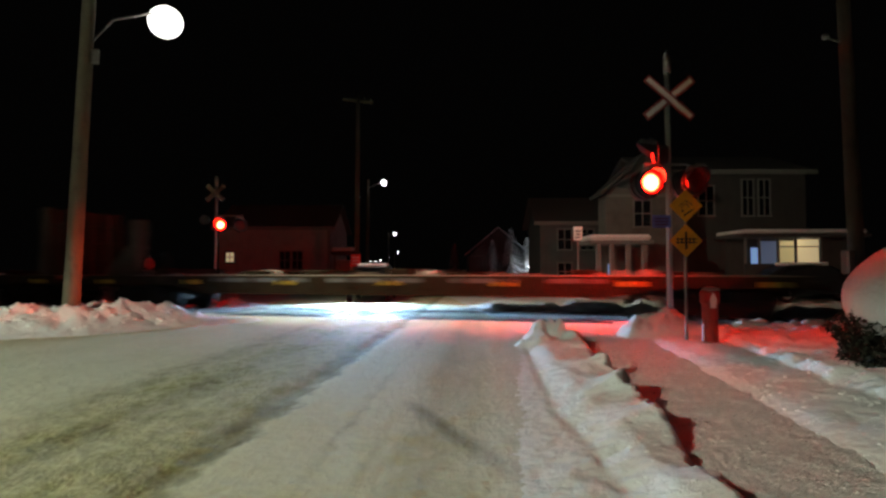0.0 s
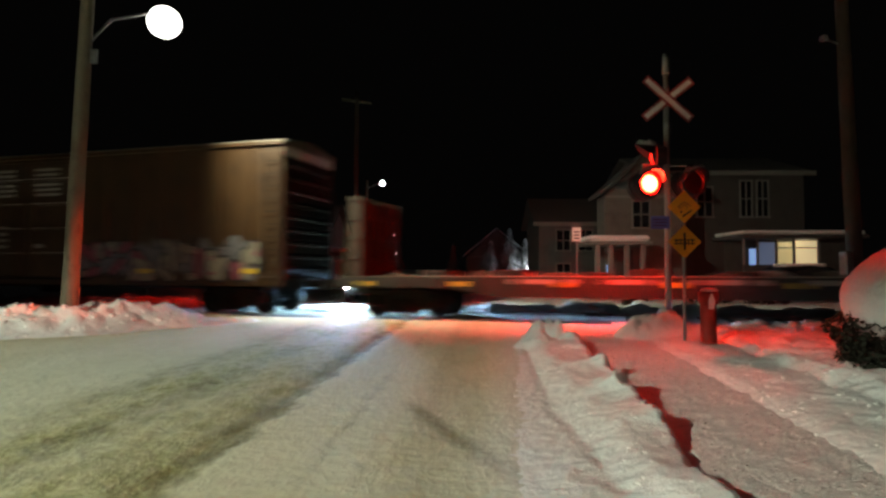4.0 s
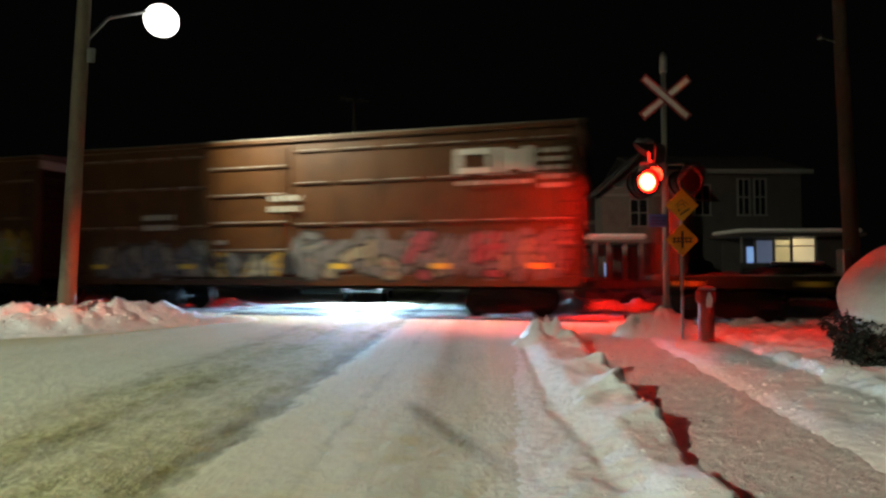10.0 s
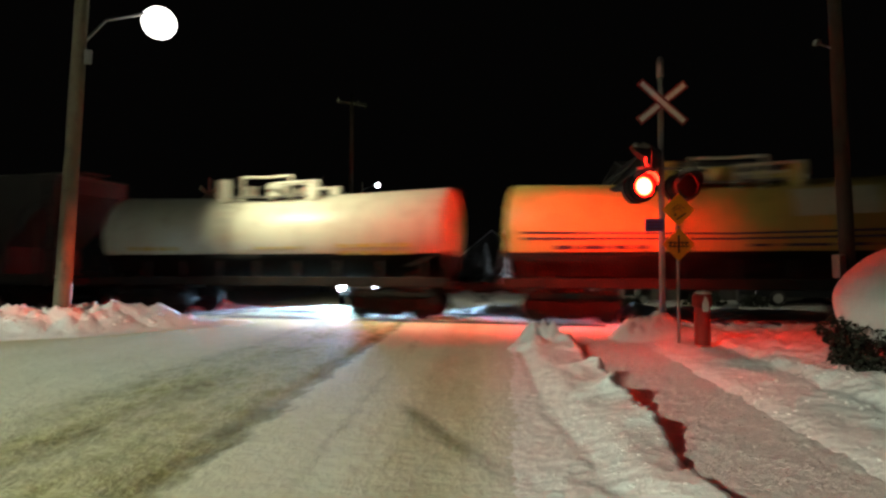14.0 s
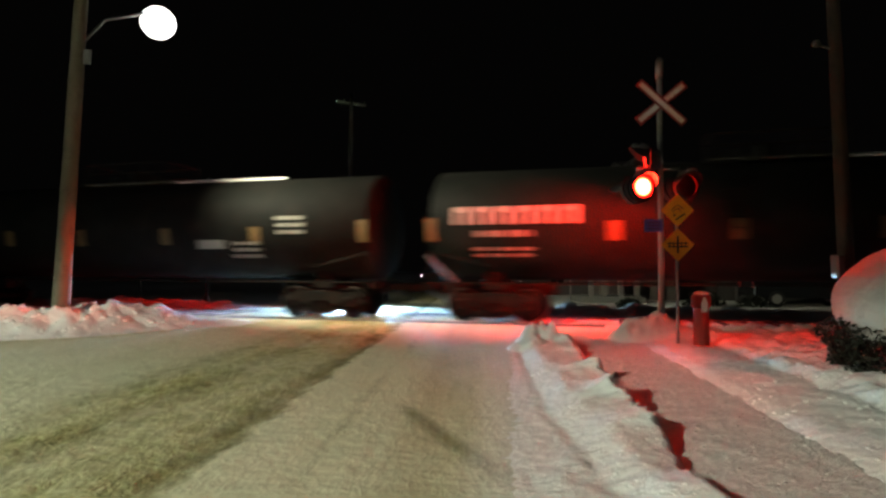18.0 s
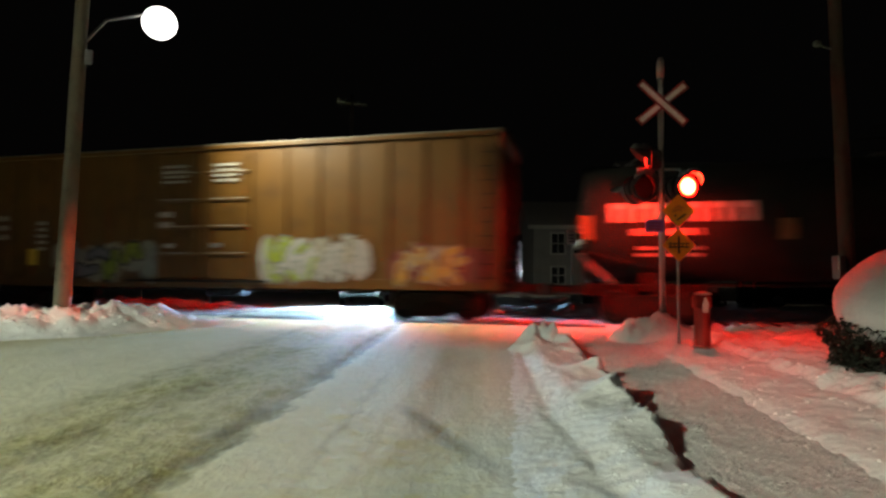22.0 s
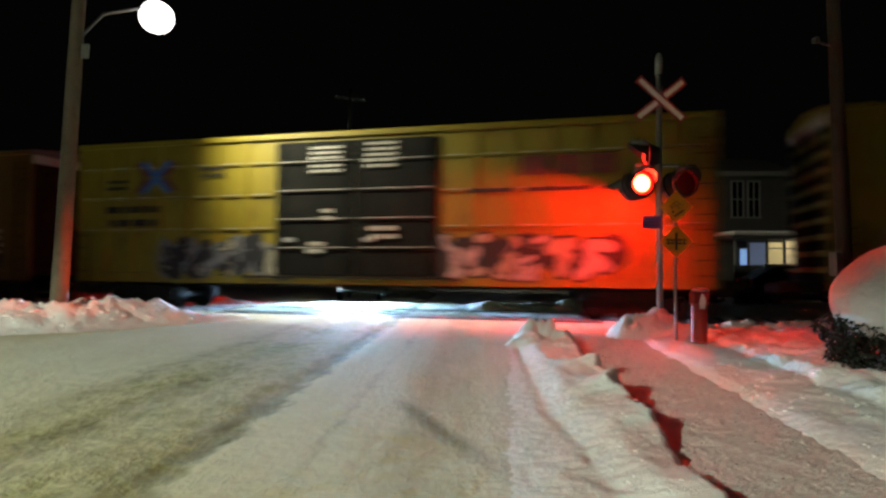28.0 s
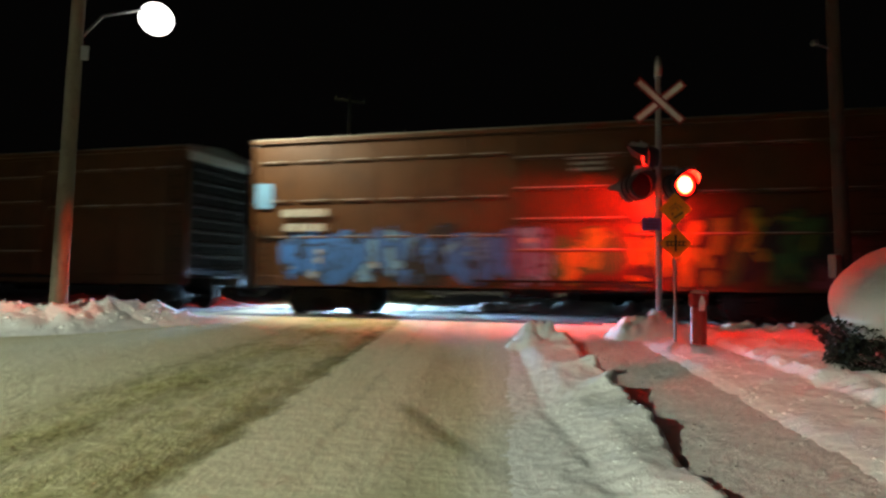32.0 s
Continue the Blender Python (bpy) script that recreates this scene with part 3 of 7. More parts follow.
clods("snow_clods", WALKWAY, "loose white clods scattered on the footpath", 900, 3, 0.024, on_path, 0)
clods("gravel", BARE, "dark grit scattered on the footpath", 260, 4, 0.022, on_path, 0)
def on_lawn(r):
    y = r.uniform(3.0, 12.5)
    x = path_r(y) + 0.15 + abs(r.gauss(0, 1.3))
    return x, y, lawn(x, y)


clods("snow_clods", SNOW, "small lumps of snow scattered on the verge", 520, 8, 0.040, on_lawn, 0)
clods("snow_clods", SNOW, "loose clods along the ploughed ridge", 600, 5, 0.024, on_ridge, 0)
clods("snow_clods", SNOW, "loose clods on the snow bank", 420, 6, 0.10, on_bank, 0)


def back_bank(x, y):
    d = (y - (20.6 - 0.28 * x))
    road = 1 - 1 / (1 + math.exp(-(x + 7.0) * 2)) + 1 / (1 + math.exp(-(x - 0.9) * 2))
    return 0.42 * bell(d, 0.8) * min(1, road) * (0.7 + lumps(x, y, 0.6, 0.3, 40.0)) - 0.06


bank("snow_bank", -34, 30, 12, 32, 0.2, back_bank, SNOW_DIRTY, "snow bank along the far side of the track")



def track_side(x, y):
    d = (y - (14.35 - 0.28 * x))
    ends = 1 / (1 + math.exp(-(x - 4.9) * 3))
    return 0.34 * bell(d, 0.42) * ends * (0.75 + lumps(x, y, 0.9, 0.6, 55.0)) - 0.06


bank("snow_bank", 3.6, 20, 8.4, 14.6, 0.09, track_side, SNOW_DIRTY, "grey broken snow thrown up beside the track")

# ---------------------------------------------------------------- track
track = thing("railway_track", Matrix.Translation(TRACK) @ pose(0, 0, 0, 0, 0, -math.degrees(SLOPE)), "single railway track level with the road", "railway track", kind="structure")
for y in (-0.76, 0.76):
    bm = bmesh.new()
    box(bm, -500, 300, y - 0.036, y + 0.036, -0.06, 0.008, 0.01)
    part("rail", bm, RAIL_STEEL, track)
for y in (-1.45, 1.45):
    part("crossing_plank", boxed(-6.5, 4.2, y - 0.3, y + 0.3, -0.05, 0.004, 0.01), BLACK, track, "dark crossing panel dusted with snow")
tie = mesh_of("tie", boxed(-0.11, 0.11, -1.3, 1.3, -0.12, -0.012 + 0.02, 0.012), TWIG)
for i in range(70):
    x = -22 + i * 0.62
    if not -6.6 < x < 4.4:
        part("tie", tie, None, track, m=pose(x, 0, 0))

# ---------------------------------------------------------------- crossing signals


def flash_times():
    """(seconds, 'r' or 'l') whenever the flasher swaps sides."""
    out = []
    for k in range(-2, 24):
        out += [(1.455 + 1.4395 * k, "r"), (2.09 + 1.4375 * k, "l")]
    return [(t, s) for t, s in out if t > -0.02]


ROUNDELS = []


def roundel(parent, side, r, lit):
    """The lens of a flashing head: lit on one face, dark on the other; it turns over as the flasher swaps."""
    bm = bmesh.new()
    n = 24
    front = Matrix.Rotation(radians(90), 4, "X")
    lathe(bm, [(0, 0.05), (r * 0.45, 0.045), (r * 0.97, 0.012)], n, front, 0)
    lathe(bm, [(r * 0.97, 0.012), (r, 0.006)], n, front, 1)
    lathe(bm, [(r, 0.006), (r, -0.006), (r * 0.8, -0.028), (r * 0.45, -0.045), (0, -0.05)], n, front, 2)
    tidy(bm)
    ob = part("roundel", bm, [lit, RED_RIM, RED_DARK], parent, "red flashing lens", True)
    ROUNDELS.append((ob, side))


def hood_mesh(r, reach):
    """A visor: the upper part of a tube, longest at its crown, with cut-back sides."""
    bm = bmesh.new()
    n = 24
    for i in range(n):
        q = []
        for k, front in ((i, 0), (i + 1, 0), (i + 1, 1), (i, 1)):
            a = math.pi * (-0.20 + 1.40 * k / n)
            out = reach * max(0.0, math.sin(max(0.0, min(math.pi, a)))) ** 0.6 + 0.04
            q.append(bm.verts.new((r * math.cos(a), -out if front else 0.05, r * math.sin(a))))
        bm.faces.new(q)
    bmesh.ops.remove_doubles(bm, verts=bm.verts[:], dist=0.001)
    bmesh.ops.solidify(bm, geom=bm.faces[:], thickness=0.012)
    return bm


def hood_snow(r, reach):
    """Snow lying along the crown of a visor."""
    bm = bmesh.new()
    rows = []
    for j in range(7):
        k = j / 6
        wide = (0.95 - 0.35 * k) * min(1.0, 0.35 + 4 * k * (1 - k) + 0.4 * (1 - k))
        row = []
        for i in range(9):
            a = math.pi / 2 + wide * (i / 4 - 1)
            t = 0.055 * math.cos((i / 4 - 1) * 1.4) * (1 + 0.5 * math.sin(j * 2.3 + i)) * (1.0 if 0 < j < 6 else 0.25)
            row.append(bm.verts.new(((r + 0.004 + t) * math.cos(a), 0.05 - (reach + 0.06) * k, (r + 0.004 + t) * math.sin(a))))
        rows.append(row)
    for p, q in zip(rows, rows[1:]):
        for i in range(8):
            bm.faces.new((p[i], p[i + 1], q[i + 1], q[i]))
    bmesh.ops.solidify(bm, geom=bm.faces[:], thickness=0.02)
    return tidy(bm)


def signal_head(parent, place, side, r, turn=0, dip=0, reach=0.26, lit=None):
    """One flasher head that faces -y before it is turned."""
    bm = bmesh.new()
    lathe(bm, [(r * 1.25, -0.05), (r * 1.25, -0.09), (r * 1.05, -0.17), (r * 0.55, -0.24), (0, -0.25)], 22, Matrix.Rotation(radians(90), 4, "X"))
    head = part("lamp_head", tidy(bm), BLACK, parent, "black flasher head with snow on its hood", True, Matrix.Translation(place) @ pose(0, 0, 0, dip, 0, turn))
    bm = bmesh.new()
    lathe(bm, [(r * 1.0, 0), (r * 1.42, 0), (r * 1.42, 0.012), (r * 1.0, 0.012)], 28, Matrix.Translation((0, 0.06, 0)) @ Matrix.Rotation(radians(90), 4, "X"))
    part("backing_disc", tidy(bm), BLACK, head)
    part("hood", hood_mesh(r * 1.22, reach), BLACK, head)
    if not dip:
        part("snow_cap", hood_snow(r * 1.22, reach), SNOW, head, "white snow cap", True)
    bm = bmesh.new()
    lathe(bm, [(r * 1.05, 0), (r * 1.27, 0), (r * 1.27, 0.10), (r * 1.24, 0.10), (r * 1.24, 0.012), (r * 1.05, 0.012)], 28, Matrix.Translation((0, -0.058, 0)) @ Matrix.Rotation(radians(-90), 4, "X"))
    part("bezel", tidy(bm), BLACK, head)
    roundel(head, side, r * 1.10, lit or RED_LIT)
    return head


def blade(bm, angle, length, width, y):
    c, s = math.cos(angle), math.sin(angle)
    for l, w, yy, mi in ((length, width, y, 0), (length - 0.09, width - 0.09, y - 0.004, 1)):
        q = [(-l / 2, -w / 2), (l / 2, -w / 2), (l / 2, w / 2), (-l / 2, w / 2)]
        prism(bm, [(c * a - s * b, s * a + c * b) for a, b in q], yy - 0.002, yy + 0.002, mi)


def crossbuck(parent, z, size, mats, tilt=(39, 138)):
    for i, deg in enumerate(tilt):
        bm = bmesh.new()
        blade(bm, radians(deg), size, 0.19, -0.10 - 0.012 * i)
        part("crossbuck_blade", tidy(bm), mats, parent, "crossbuck blade", m=pose(0, 0, z))


def crossing_signal(place, label, heads, h, buck_z, size, lens, side_head, back_turn=None):
    s = thing("crossing_signal", Matrix.Translation(place), label, "crossing signal", "crossing signals")
    bm = bmesh.new()
    tube(bm, (0, 0, 0), (0, 0, h), 0.06, 0.055, 14)
    part("mast", bm, ALU, s, "aluminium mast", True)
    bm = bmesh.new()
    lathe(bm, [(0, 0), (0.08, 0), (0.075, 0.35), (0.05, 0.42), (0, 0.44)], 12, pose(0, 0, h - 0.02))
    part("mast_cap", tidy(bm), GALV, s, "frosted cap of the mast", True)
    part("base", tubed((0, 0, -0.05), (0, 0, 0.3), 0.16, 0.10, 14), GALV, s)
    crossbuck(s, buck_z, size, [FADED_RED, SIGN_WHITE] if side_head else [WOOD_POLE, WOOD_POLE])
    z = heads[0][2]
    part("crossarm", tubed((min(0, heads[0][0]) - 0.02, 0.08, z + 0.33 * lens / 0.17), (max(0.1, heads[-1][0]), 0.08, z + 0.33 * lens / 0.17), 0.03), ALU, s)
    for x, y, zz, side in heads:
        signal_head(s, (x, y, zz), side, lens, 12 if back_turn else 0, lit=RED_LIT if back_turn else RED_FAR)
        if back_turn:
            signal_head(s, (x, -y + 0.16, zz), side, lens, back_turn, 13, 0.55, RED_BACK)
        part("bracket", tubed((x, 0.08, zz), (x, 0.08, z + 0.33 * lens / 0.17), 0.025), ALU, s)
    if side_head:
        x, y, zz = side_head
        head = part("side_head", tubed((0, 0.06, 0), (0, 0.26, 0), lens * 1.2, lens * 0.8, 20), BLACK, s, "flasher head turned towards the side street", m=Matrix.Translation(side_head) @ pose(0, 0, 0, 0, 0, -102))
        part("hood", hood_mesh(lens * 1.2, 0.30), BLACK, head)
        part("snow_cap", hood_snow(lens * 1.2, 0.30), SNOW, head, "white snow cap", True)
        bm = bmesh.new()
        lathe(bm, [(0, 0.05), (lens * 0.5, 0.035), (lens * 0.8, 0)], 20, Matrix.Rotation(radians(90), 4, "X"))
        part("lens", tidy(bm), RED_SIDE, head, "glowing red lens seen from its edge", True)
        part("bracket", tubed((x + 0.2, y, zz), (0, 0.0, zz), 0.03), ALU, s)
    return s


near = crossing_signal(MAST, "crossing signal with flashing red lamps, crossbuck and aluminium mast", [(-0.45, -0.25, 3.01, "l"), (0.42, -0.25, 3.03, "r")], 5.3, 4.74, 1.25, 0.215, (-0.30, -0.05, 3.60), 205)
part("number_plate", boxed(-0.36, 0.01, -0.085, -0.075, 2.13, 2.38, 0.003), SIGN_BLUE, near, "small blue plate bolted to the mast")
bm = bmesh.new()
for z in (2.18, 2.24, 2.30):
    box(bm, -0.32, -0.04, -0.089, -0.086, z, z + 0.025)
part("lettering", bm, PAINTS["violet"], near)
far = crossing_signal(FAR_MAST, "crossing signal beyond the track with flashing red lamps", [(0.28, -0.25, 3.12, "l"), (1.08, -0.25, 3.12, "r")], 4.75, 4.45, 0.95, 0.21, None)
part("lamp_head", tubed((-0.45, -0.1, 3.35), (-0.45, 0.15, 3.35), 0.2, 0.15, 16), BLACK, far, "unlit flasher head")

# ---------------------------------------------------------------- signs and posts by the road
sg = thing("warning_sign", pose(4.10, 10.6, 0.10), "two yellow diamond warning signs on a steel post", "road sign")
part("post", tubed((0, 0.03, 0), (0, 0.03, 2.5), 0.027), GALV, sg)
for z, kind in ((2.28, 0), (1.685, 1)):
    r = 0.315
    bm = bmesh.new()
    prism(bm, [(-r, 0), (0, -r), (r, 0), (0, r)], -0.004, 0.004)
    d = part("diamond_panel", tidy(bm), SIGN_YELLOW, sg, "yellow diamond panel", m=pose(0, -0.01, z) @ Matrix.Scale(0.9, 4))
    bm = bmesh.new()
    if kind:
        box(bm, -0.022, 0.022, -0.008, -0.005, -0.16, 0.17)
        for zz in (-0.035, 0.03):
            box(bm, -0.20, 0.20, -0.0085, -0.0055, zz - 0.012, zz + 0.012)
        for k in range(5):
            box(bm, -0.165 + k * 0.075, -0.145 + k * 0.075, -0.009, -0.006, -0.06, 0.055)
    else:
        prism(bm, [(-0.03, -0.20), (0.15, -0.08), (0.135, -0.052), (-0.045, -0.172)], -0.008, -0.005)
        prism(bm, [(-0.075, -0.125), (-0.035, -0.105), (-0.05, -0.07), (-0.09, -0.09)], -0.0085, -0.0055)
        for a, b in (((-0.13, 0.0), (0.0, 0.10)), ((0.0, 0.10), (0.12, 0.02)), ((-0.10, -0.03), (0.02, 0.04)), ((0.02, 0.04), (0.06, -0.03))):
            tube(bm, (a[0], -0.006, a[1]), (b[0], -0.006, b[1]), 0.008, n=6)
    part("symbol", tidy(bm), BLACK, d)

rp = thing("marker_post", pose(4.32, 10.2, 0.12), "red painted steel post with a white arrow plate", "post")
bm = bmesh.new()
tube(bm, (0, 0, 0), (0.0, 0, 0.62), 0.125, 0.125, 18)
part("body", bm, POST_RED, rp, smooth=False)
bm = bmesh.new()
box(bm, -0.155, 0.155, -0.07, 0.07, 0.60, 0.84, 0.04)
part("head", bm, POST_RED, rp)
bm = bmesh.new()
prism(bm, [(-0.045, 0.55), (0.045, 0.55), (0.06, 0.68), (0.02, 0.79), (-0.01, 0.80), (-0.05, 0.68)], -0.136, -0.128)
part("plate", tidy(bm), SIGN_WHITE, rp, "white arrow plate")
bm = bmesh.new()
lathe(bm, [(0, 0.05), (0.10, 0.035), (0.15, 0.0), (0, -0.02)], 12, Matrix.Translation((0.02, 0, 0.84)))
part("snow_cap", tidy(bm), SNOW_DIRTY, rp, smooth=True)

# ---------------------------------------------------------------- poles and lamps


def utility_pole(x, y, h, r, lean, label, arm_z=None, arm=1.1, arm_turn=0, wood=None):
    p = thing("utility_pole", pose(x, y, -0.05, 0, lean, 0), label, "utility pole", "utility poles")
    bm = bmesh.new()
    prof = []
    for i in range(13):
        k = i / 12
        prof.append((r * (1 - 0.32 * k) * (1 + 0.02 * math.sin(i * 2.1)), h * k))
    lathe(bm, [(0, 0)] + prof + [(0, h)], 18)
    part("shaft", tidy(bm), wood or WOOD_POLE, p, smooth=True)
    if arm_z:
        part("crossarm", boxed(-arm, arm, -0.06, 0.05, arm_z - 0.06, arm_z + 0.06, 0.01), WOOD_POLE, p, m=pose(0, 0, 0, 0, 0, arm_turn))
        for k in (-0.9, -0.45, 0.45, 0.9):
            bm = bmesh.new()
            lathe(bm, [(0, 0), (0.03, 0), (0.045, 0.05), (0.03, 0.09), (0.04, 0.12), (0, 0.14)], 8, pose(0, 0, 0, 0, 0, arm_turn) @ Matrix.Translation((k * arm, 0, arm_z + 0.06)))
            part("insulator", tidy(bm), PANE, p)
    return p


lp = utility_pole(-7.98, 13.2, 9.2, 0.175, 2.3, "weathered wooden utility pole carrying the street lamp")
bm = bmesh.new()
box(bm, 0.1, 0.28, -0.03, 0.03, 5.8, 6.1, 0.008)
part("arm_bracket", bm, GALV, lp)
sl = thing("street_lamp", Matrix.Translation(LAMP), "lit street lamp on a short arm over the road", "street lamp", "street lamps")
bm = bmesh.new()
tube(bm, (-0.80, -1.80, -1.15), (-0.60, -1.30, -0.45), 0.03)
tube(bm, (-0.60, -1.30, -0.45), (-0.05, -0.1, 0.24), 0.03)
part("arm", bm, GALV, sl, "galvanised lamp arm")
bm = bmesh.new()
lathe(bm, [(0, 0.34), (0.12, 0.33), (0.16, 0.24), (0.30, 0.12), (0.31, 0.05), (0, 0.06)], 24)
part("housing", tidy(bm), GALV, sl, smooth=True)
# The globe is oversized: the lamp's glare is put into its shape.
bm = bmesh.new()
lathe(bm, [(0.40 * math.sin(math.pi * k / 18), 0.38 * math.cos(math.pi * k / 18)) for k in range(19)], 48, Matrix.Translation((0, -0.03, 0.0)))
ob = part("lens", tidy(bm), LAMP_GLOW, sl, "glaring white lamp lens", True)
ob.visible_shadow = False

# Unseen pole and lamp copy, added behind the camera to light the foreground.
utility_pole(-14.3, -7.8, 10.8, 0.19, 0.0, "unseen wooden pole added behind the camera for the second street lamp")
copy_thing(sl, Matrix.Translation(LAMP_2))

rpole = utility_pole(8.63, 13.0, 9.5, 0.165, -1.7, "dark wooden utility pole in the snow", wood=WOOD_DIM)
part("meter_box", boxed(-0.30, -0.12, -0.17, 0.08, 1.25, 1.75, 0.03), GALV, rpole, "small grey cabinet strapped to the pole")
part("lamp_fitting", boxed(-0.5, -0.36, -0.1, 0.05, 6.2, 6.32, 0.03), GALV, rpole)
part("fitting_arm", tubed((-0.4, 0, 6.25), (0, 0, 6.1), 0.02), GALV, rpole)

fp = utility_pole(-4.58, 32, 10.6, 0.14, 0.2, "distant wooden utility pole with a crossarm", 10.1, 0.8, 25, WOOD_DIM)
part("road_sign_panel", boxed(-0.30, 0.22, -0.19, -0.17, 1.5, 2.12, 0.01), SIGN_RED, fp, "red notice board on the pole")
bm = bmesh.new()
for z in (1.62, 1.78, 1.94):
    box(bm, -0.22, 0.14, -0.196, -0.191, z, z + 0.05)
part("lettering", bm, SIGN_WHITE, fp)

for x, y, z in ((-5.98, 60, 9.7), (-12.0, 147, 9.7), (-23.9, 310, 9.7)):
    s = thing("street_lamp", pose(x, y, 0), "lit street lamp far down the road", "street lamp", "street lamps")
    part("shaft", tubed((-1.6, 0, 0), (-1.5, 0, z + 0.3), 0.14, 0.1), WOOD_POLE, s)
    part("arm", tubed((-1.5, 0, z - 0.5), (0, 0, z + 0.2), 0.04), GALV, s)
    bm = bmesh.new()
    k = 0.25 if y < 100 else 0.30
    lathe(bm, [(0, k), (k * 0.7, k * 0.7), (k, 0), (k * 0.7, -k * 0.7), (0, -k)], 14, Matrix.Translation((0, 0, z)))
    part("lens", tidy(bm), FAR_GLOW, s, "bright white lamp lens", True)
for x, y, z in ((-29.2, 240, 4.35), (-29.1, 260, 4.61), (-26.1, 250, 4.94), (-18.4, 200, 4.94), (-3.2, 120, 0.54), (6.4, 90, 1.05)):
    s = thing("porch_lamp", pose(x, y, 0), "lit lamp of a distant house", "lamp", "distant lamps")
    part("post", tubed((0, 0.3, 0), (0, 0.3, z), 0.06), WOOD_POLE, s)
    bm = bmesh.new()
    lathe(bm, [(0, 0.4), (0.3, 0.28), (0.42, 0), (0.3, -0.28), (0, -0.4)], 10, Matrix.Translation((0, 0, z)) @ Matrix.Scale(y / 560, 4))
    part("lens", tidy(bm), FAR_GLOW, s, smooth=True)

st = thing("stop_sign", pose(-12.9, 27, 0), "red octagonal stop sign on a post beyond the track", "road sign")
part("post", tubed((0, 0.03, 0), (0, 0.03, 1.9), 0.03), GALV, st)
bm = bmesh.new()
prism(bm, [(0.27 * math.cos(math.pi * (k / 4 + 0.125)), 1.55 + 0.27 * math.sin(math.pi * (k / 4 + 0.125))) for k in range(8)], -0.01, 0.0)
part("panel", tidy(bm), SIGN_RED, st)
wsn = thing("road_sign", pose(5.12, 24, 0), "small white sign on a post beyond the track", "road sign")
part("post", tubed((0, 0.03, 0), (0.02, 0.03, 2.95), 0.035), GALV, wsn)
part("panel", boxed(-0.17, 0.17, -0.01, 0.005, 2.42, 2.95, 0.003), SIGN_WHITE, wsn)
bm = bmesh.new()
for z in (2.5, 2.62, 2.74):
    box(bm, -0.11, 0.11, -0.014, -0.0105, z, z + 0.06)
part("symbol", bm, PAINTS["grey"], wsn)

# ---------------------------------------------------------------- snow-capped shrub
sh = thing("shrub", pose(5.86, 7.3, 0.0), "dark evergreen shrub under a dome of snow", "shrub")
bm = bmesh.new()
rnd = random.Random(5)
for i in range(46):
    a, e = rnd.uniform(0, 2 * math.pi), rnd.uniform(0.15, 1.1)
    q = Vector((math.cos(a) * math.cos(e) * 0.85, math.sin(a) * math.cos(e) * 0.8, 0.08 + 0.80 * math.sin(e)))
    tube(bm, (0.1 * math.cos(a), 0.1 * math.sin(a), 0), q, 0.012, 0.004, 5)
part("branches", bm, TWIG, sh)
bm = bmesh.new()
for i in range(9500):
    a, z = rnd.uniform(0, 2 * math.pi), rnd.uniform(0.04, 0.86)
    r = (0.80 + 0.34 * math.sin(math.pi * min(1.0, z / 0.95))) * rnd.uniform(0.66, 1.04) ** 0.7 * (1 + 0.10 * math.sin(3 * a) + 0.16 * noise.noise(Vector((a * 2, z * 4, 0))))
    c = Vector((math.cos(a) * r, math.sin(a) * r * 0.95 - 0.10, z))
    if c.z < 0.02:
        continue
    u = Vector((rnd.gauss(0, 1), rnd.gauss(0, 1), rnd.gauss(0, 1))).normalized()
    w = u.orthogonal().normalized()
    l = rnd.uniform(0.028, 0.058)
    bm.faces.new([bm.verts.new(c + d) for d in (u * l, w * l * 0.45, -u * l, -w * l * 0.45)])
part("leaves", bm, FOLIAGE, sh, "small dark frosted leaves")
bm = bmesh.new()
n1, n2 = 40, 18
rings = []
for j in range(n2 + 1):
    e = math.pi / 2 * (1 - j / n2 * 1.36)
    row = []
    for i in range(n1):
        a = 2 * math.pi * i / n1
        k = 1 + 0.05 * noise.noise(Vector((math.cos(a) * 1.3, math.sin(a) * 1.3, e * 1.5 + 4)))
        row.append(bm.verts.new((1.06 * k * math.cos(a) * math.cos(e), 1.0 * k * math.sin(a) * math.cos(e), 0.92 + 0.76 * k * math.sin(e))))
    rings.append(row)
for a, b in zip(rings, rings[1:]):
    for i in range(n1):
        bm.faces.new((a[i], a[(i + 1) % n1], b[(i + 1) % n1], b[i]))
bm.faces.new(rings[-1])
bmesh.ops.remove_doubles(bm, verts=bm.verts[:], dist=0.002)
part("snow_dome", tidy(bm), SNOW, sh, "smooth rounded dome of snow", True)
st2 = thing("stake", pose(8.0, 12.3, 0.1, 0, 14, 0), "thin wooden stake in the snow", "stake")
part("shaft", tubed((0, 0, 0), (0, 0, 0.55), 0.02), WOOD_POLE, st2)

# ---------------------------------------------------------------- houses beyond the track


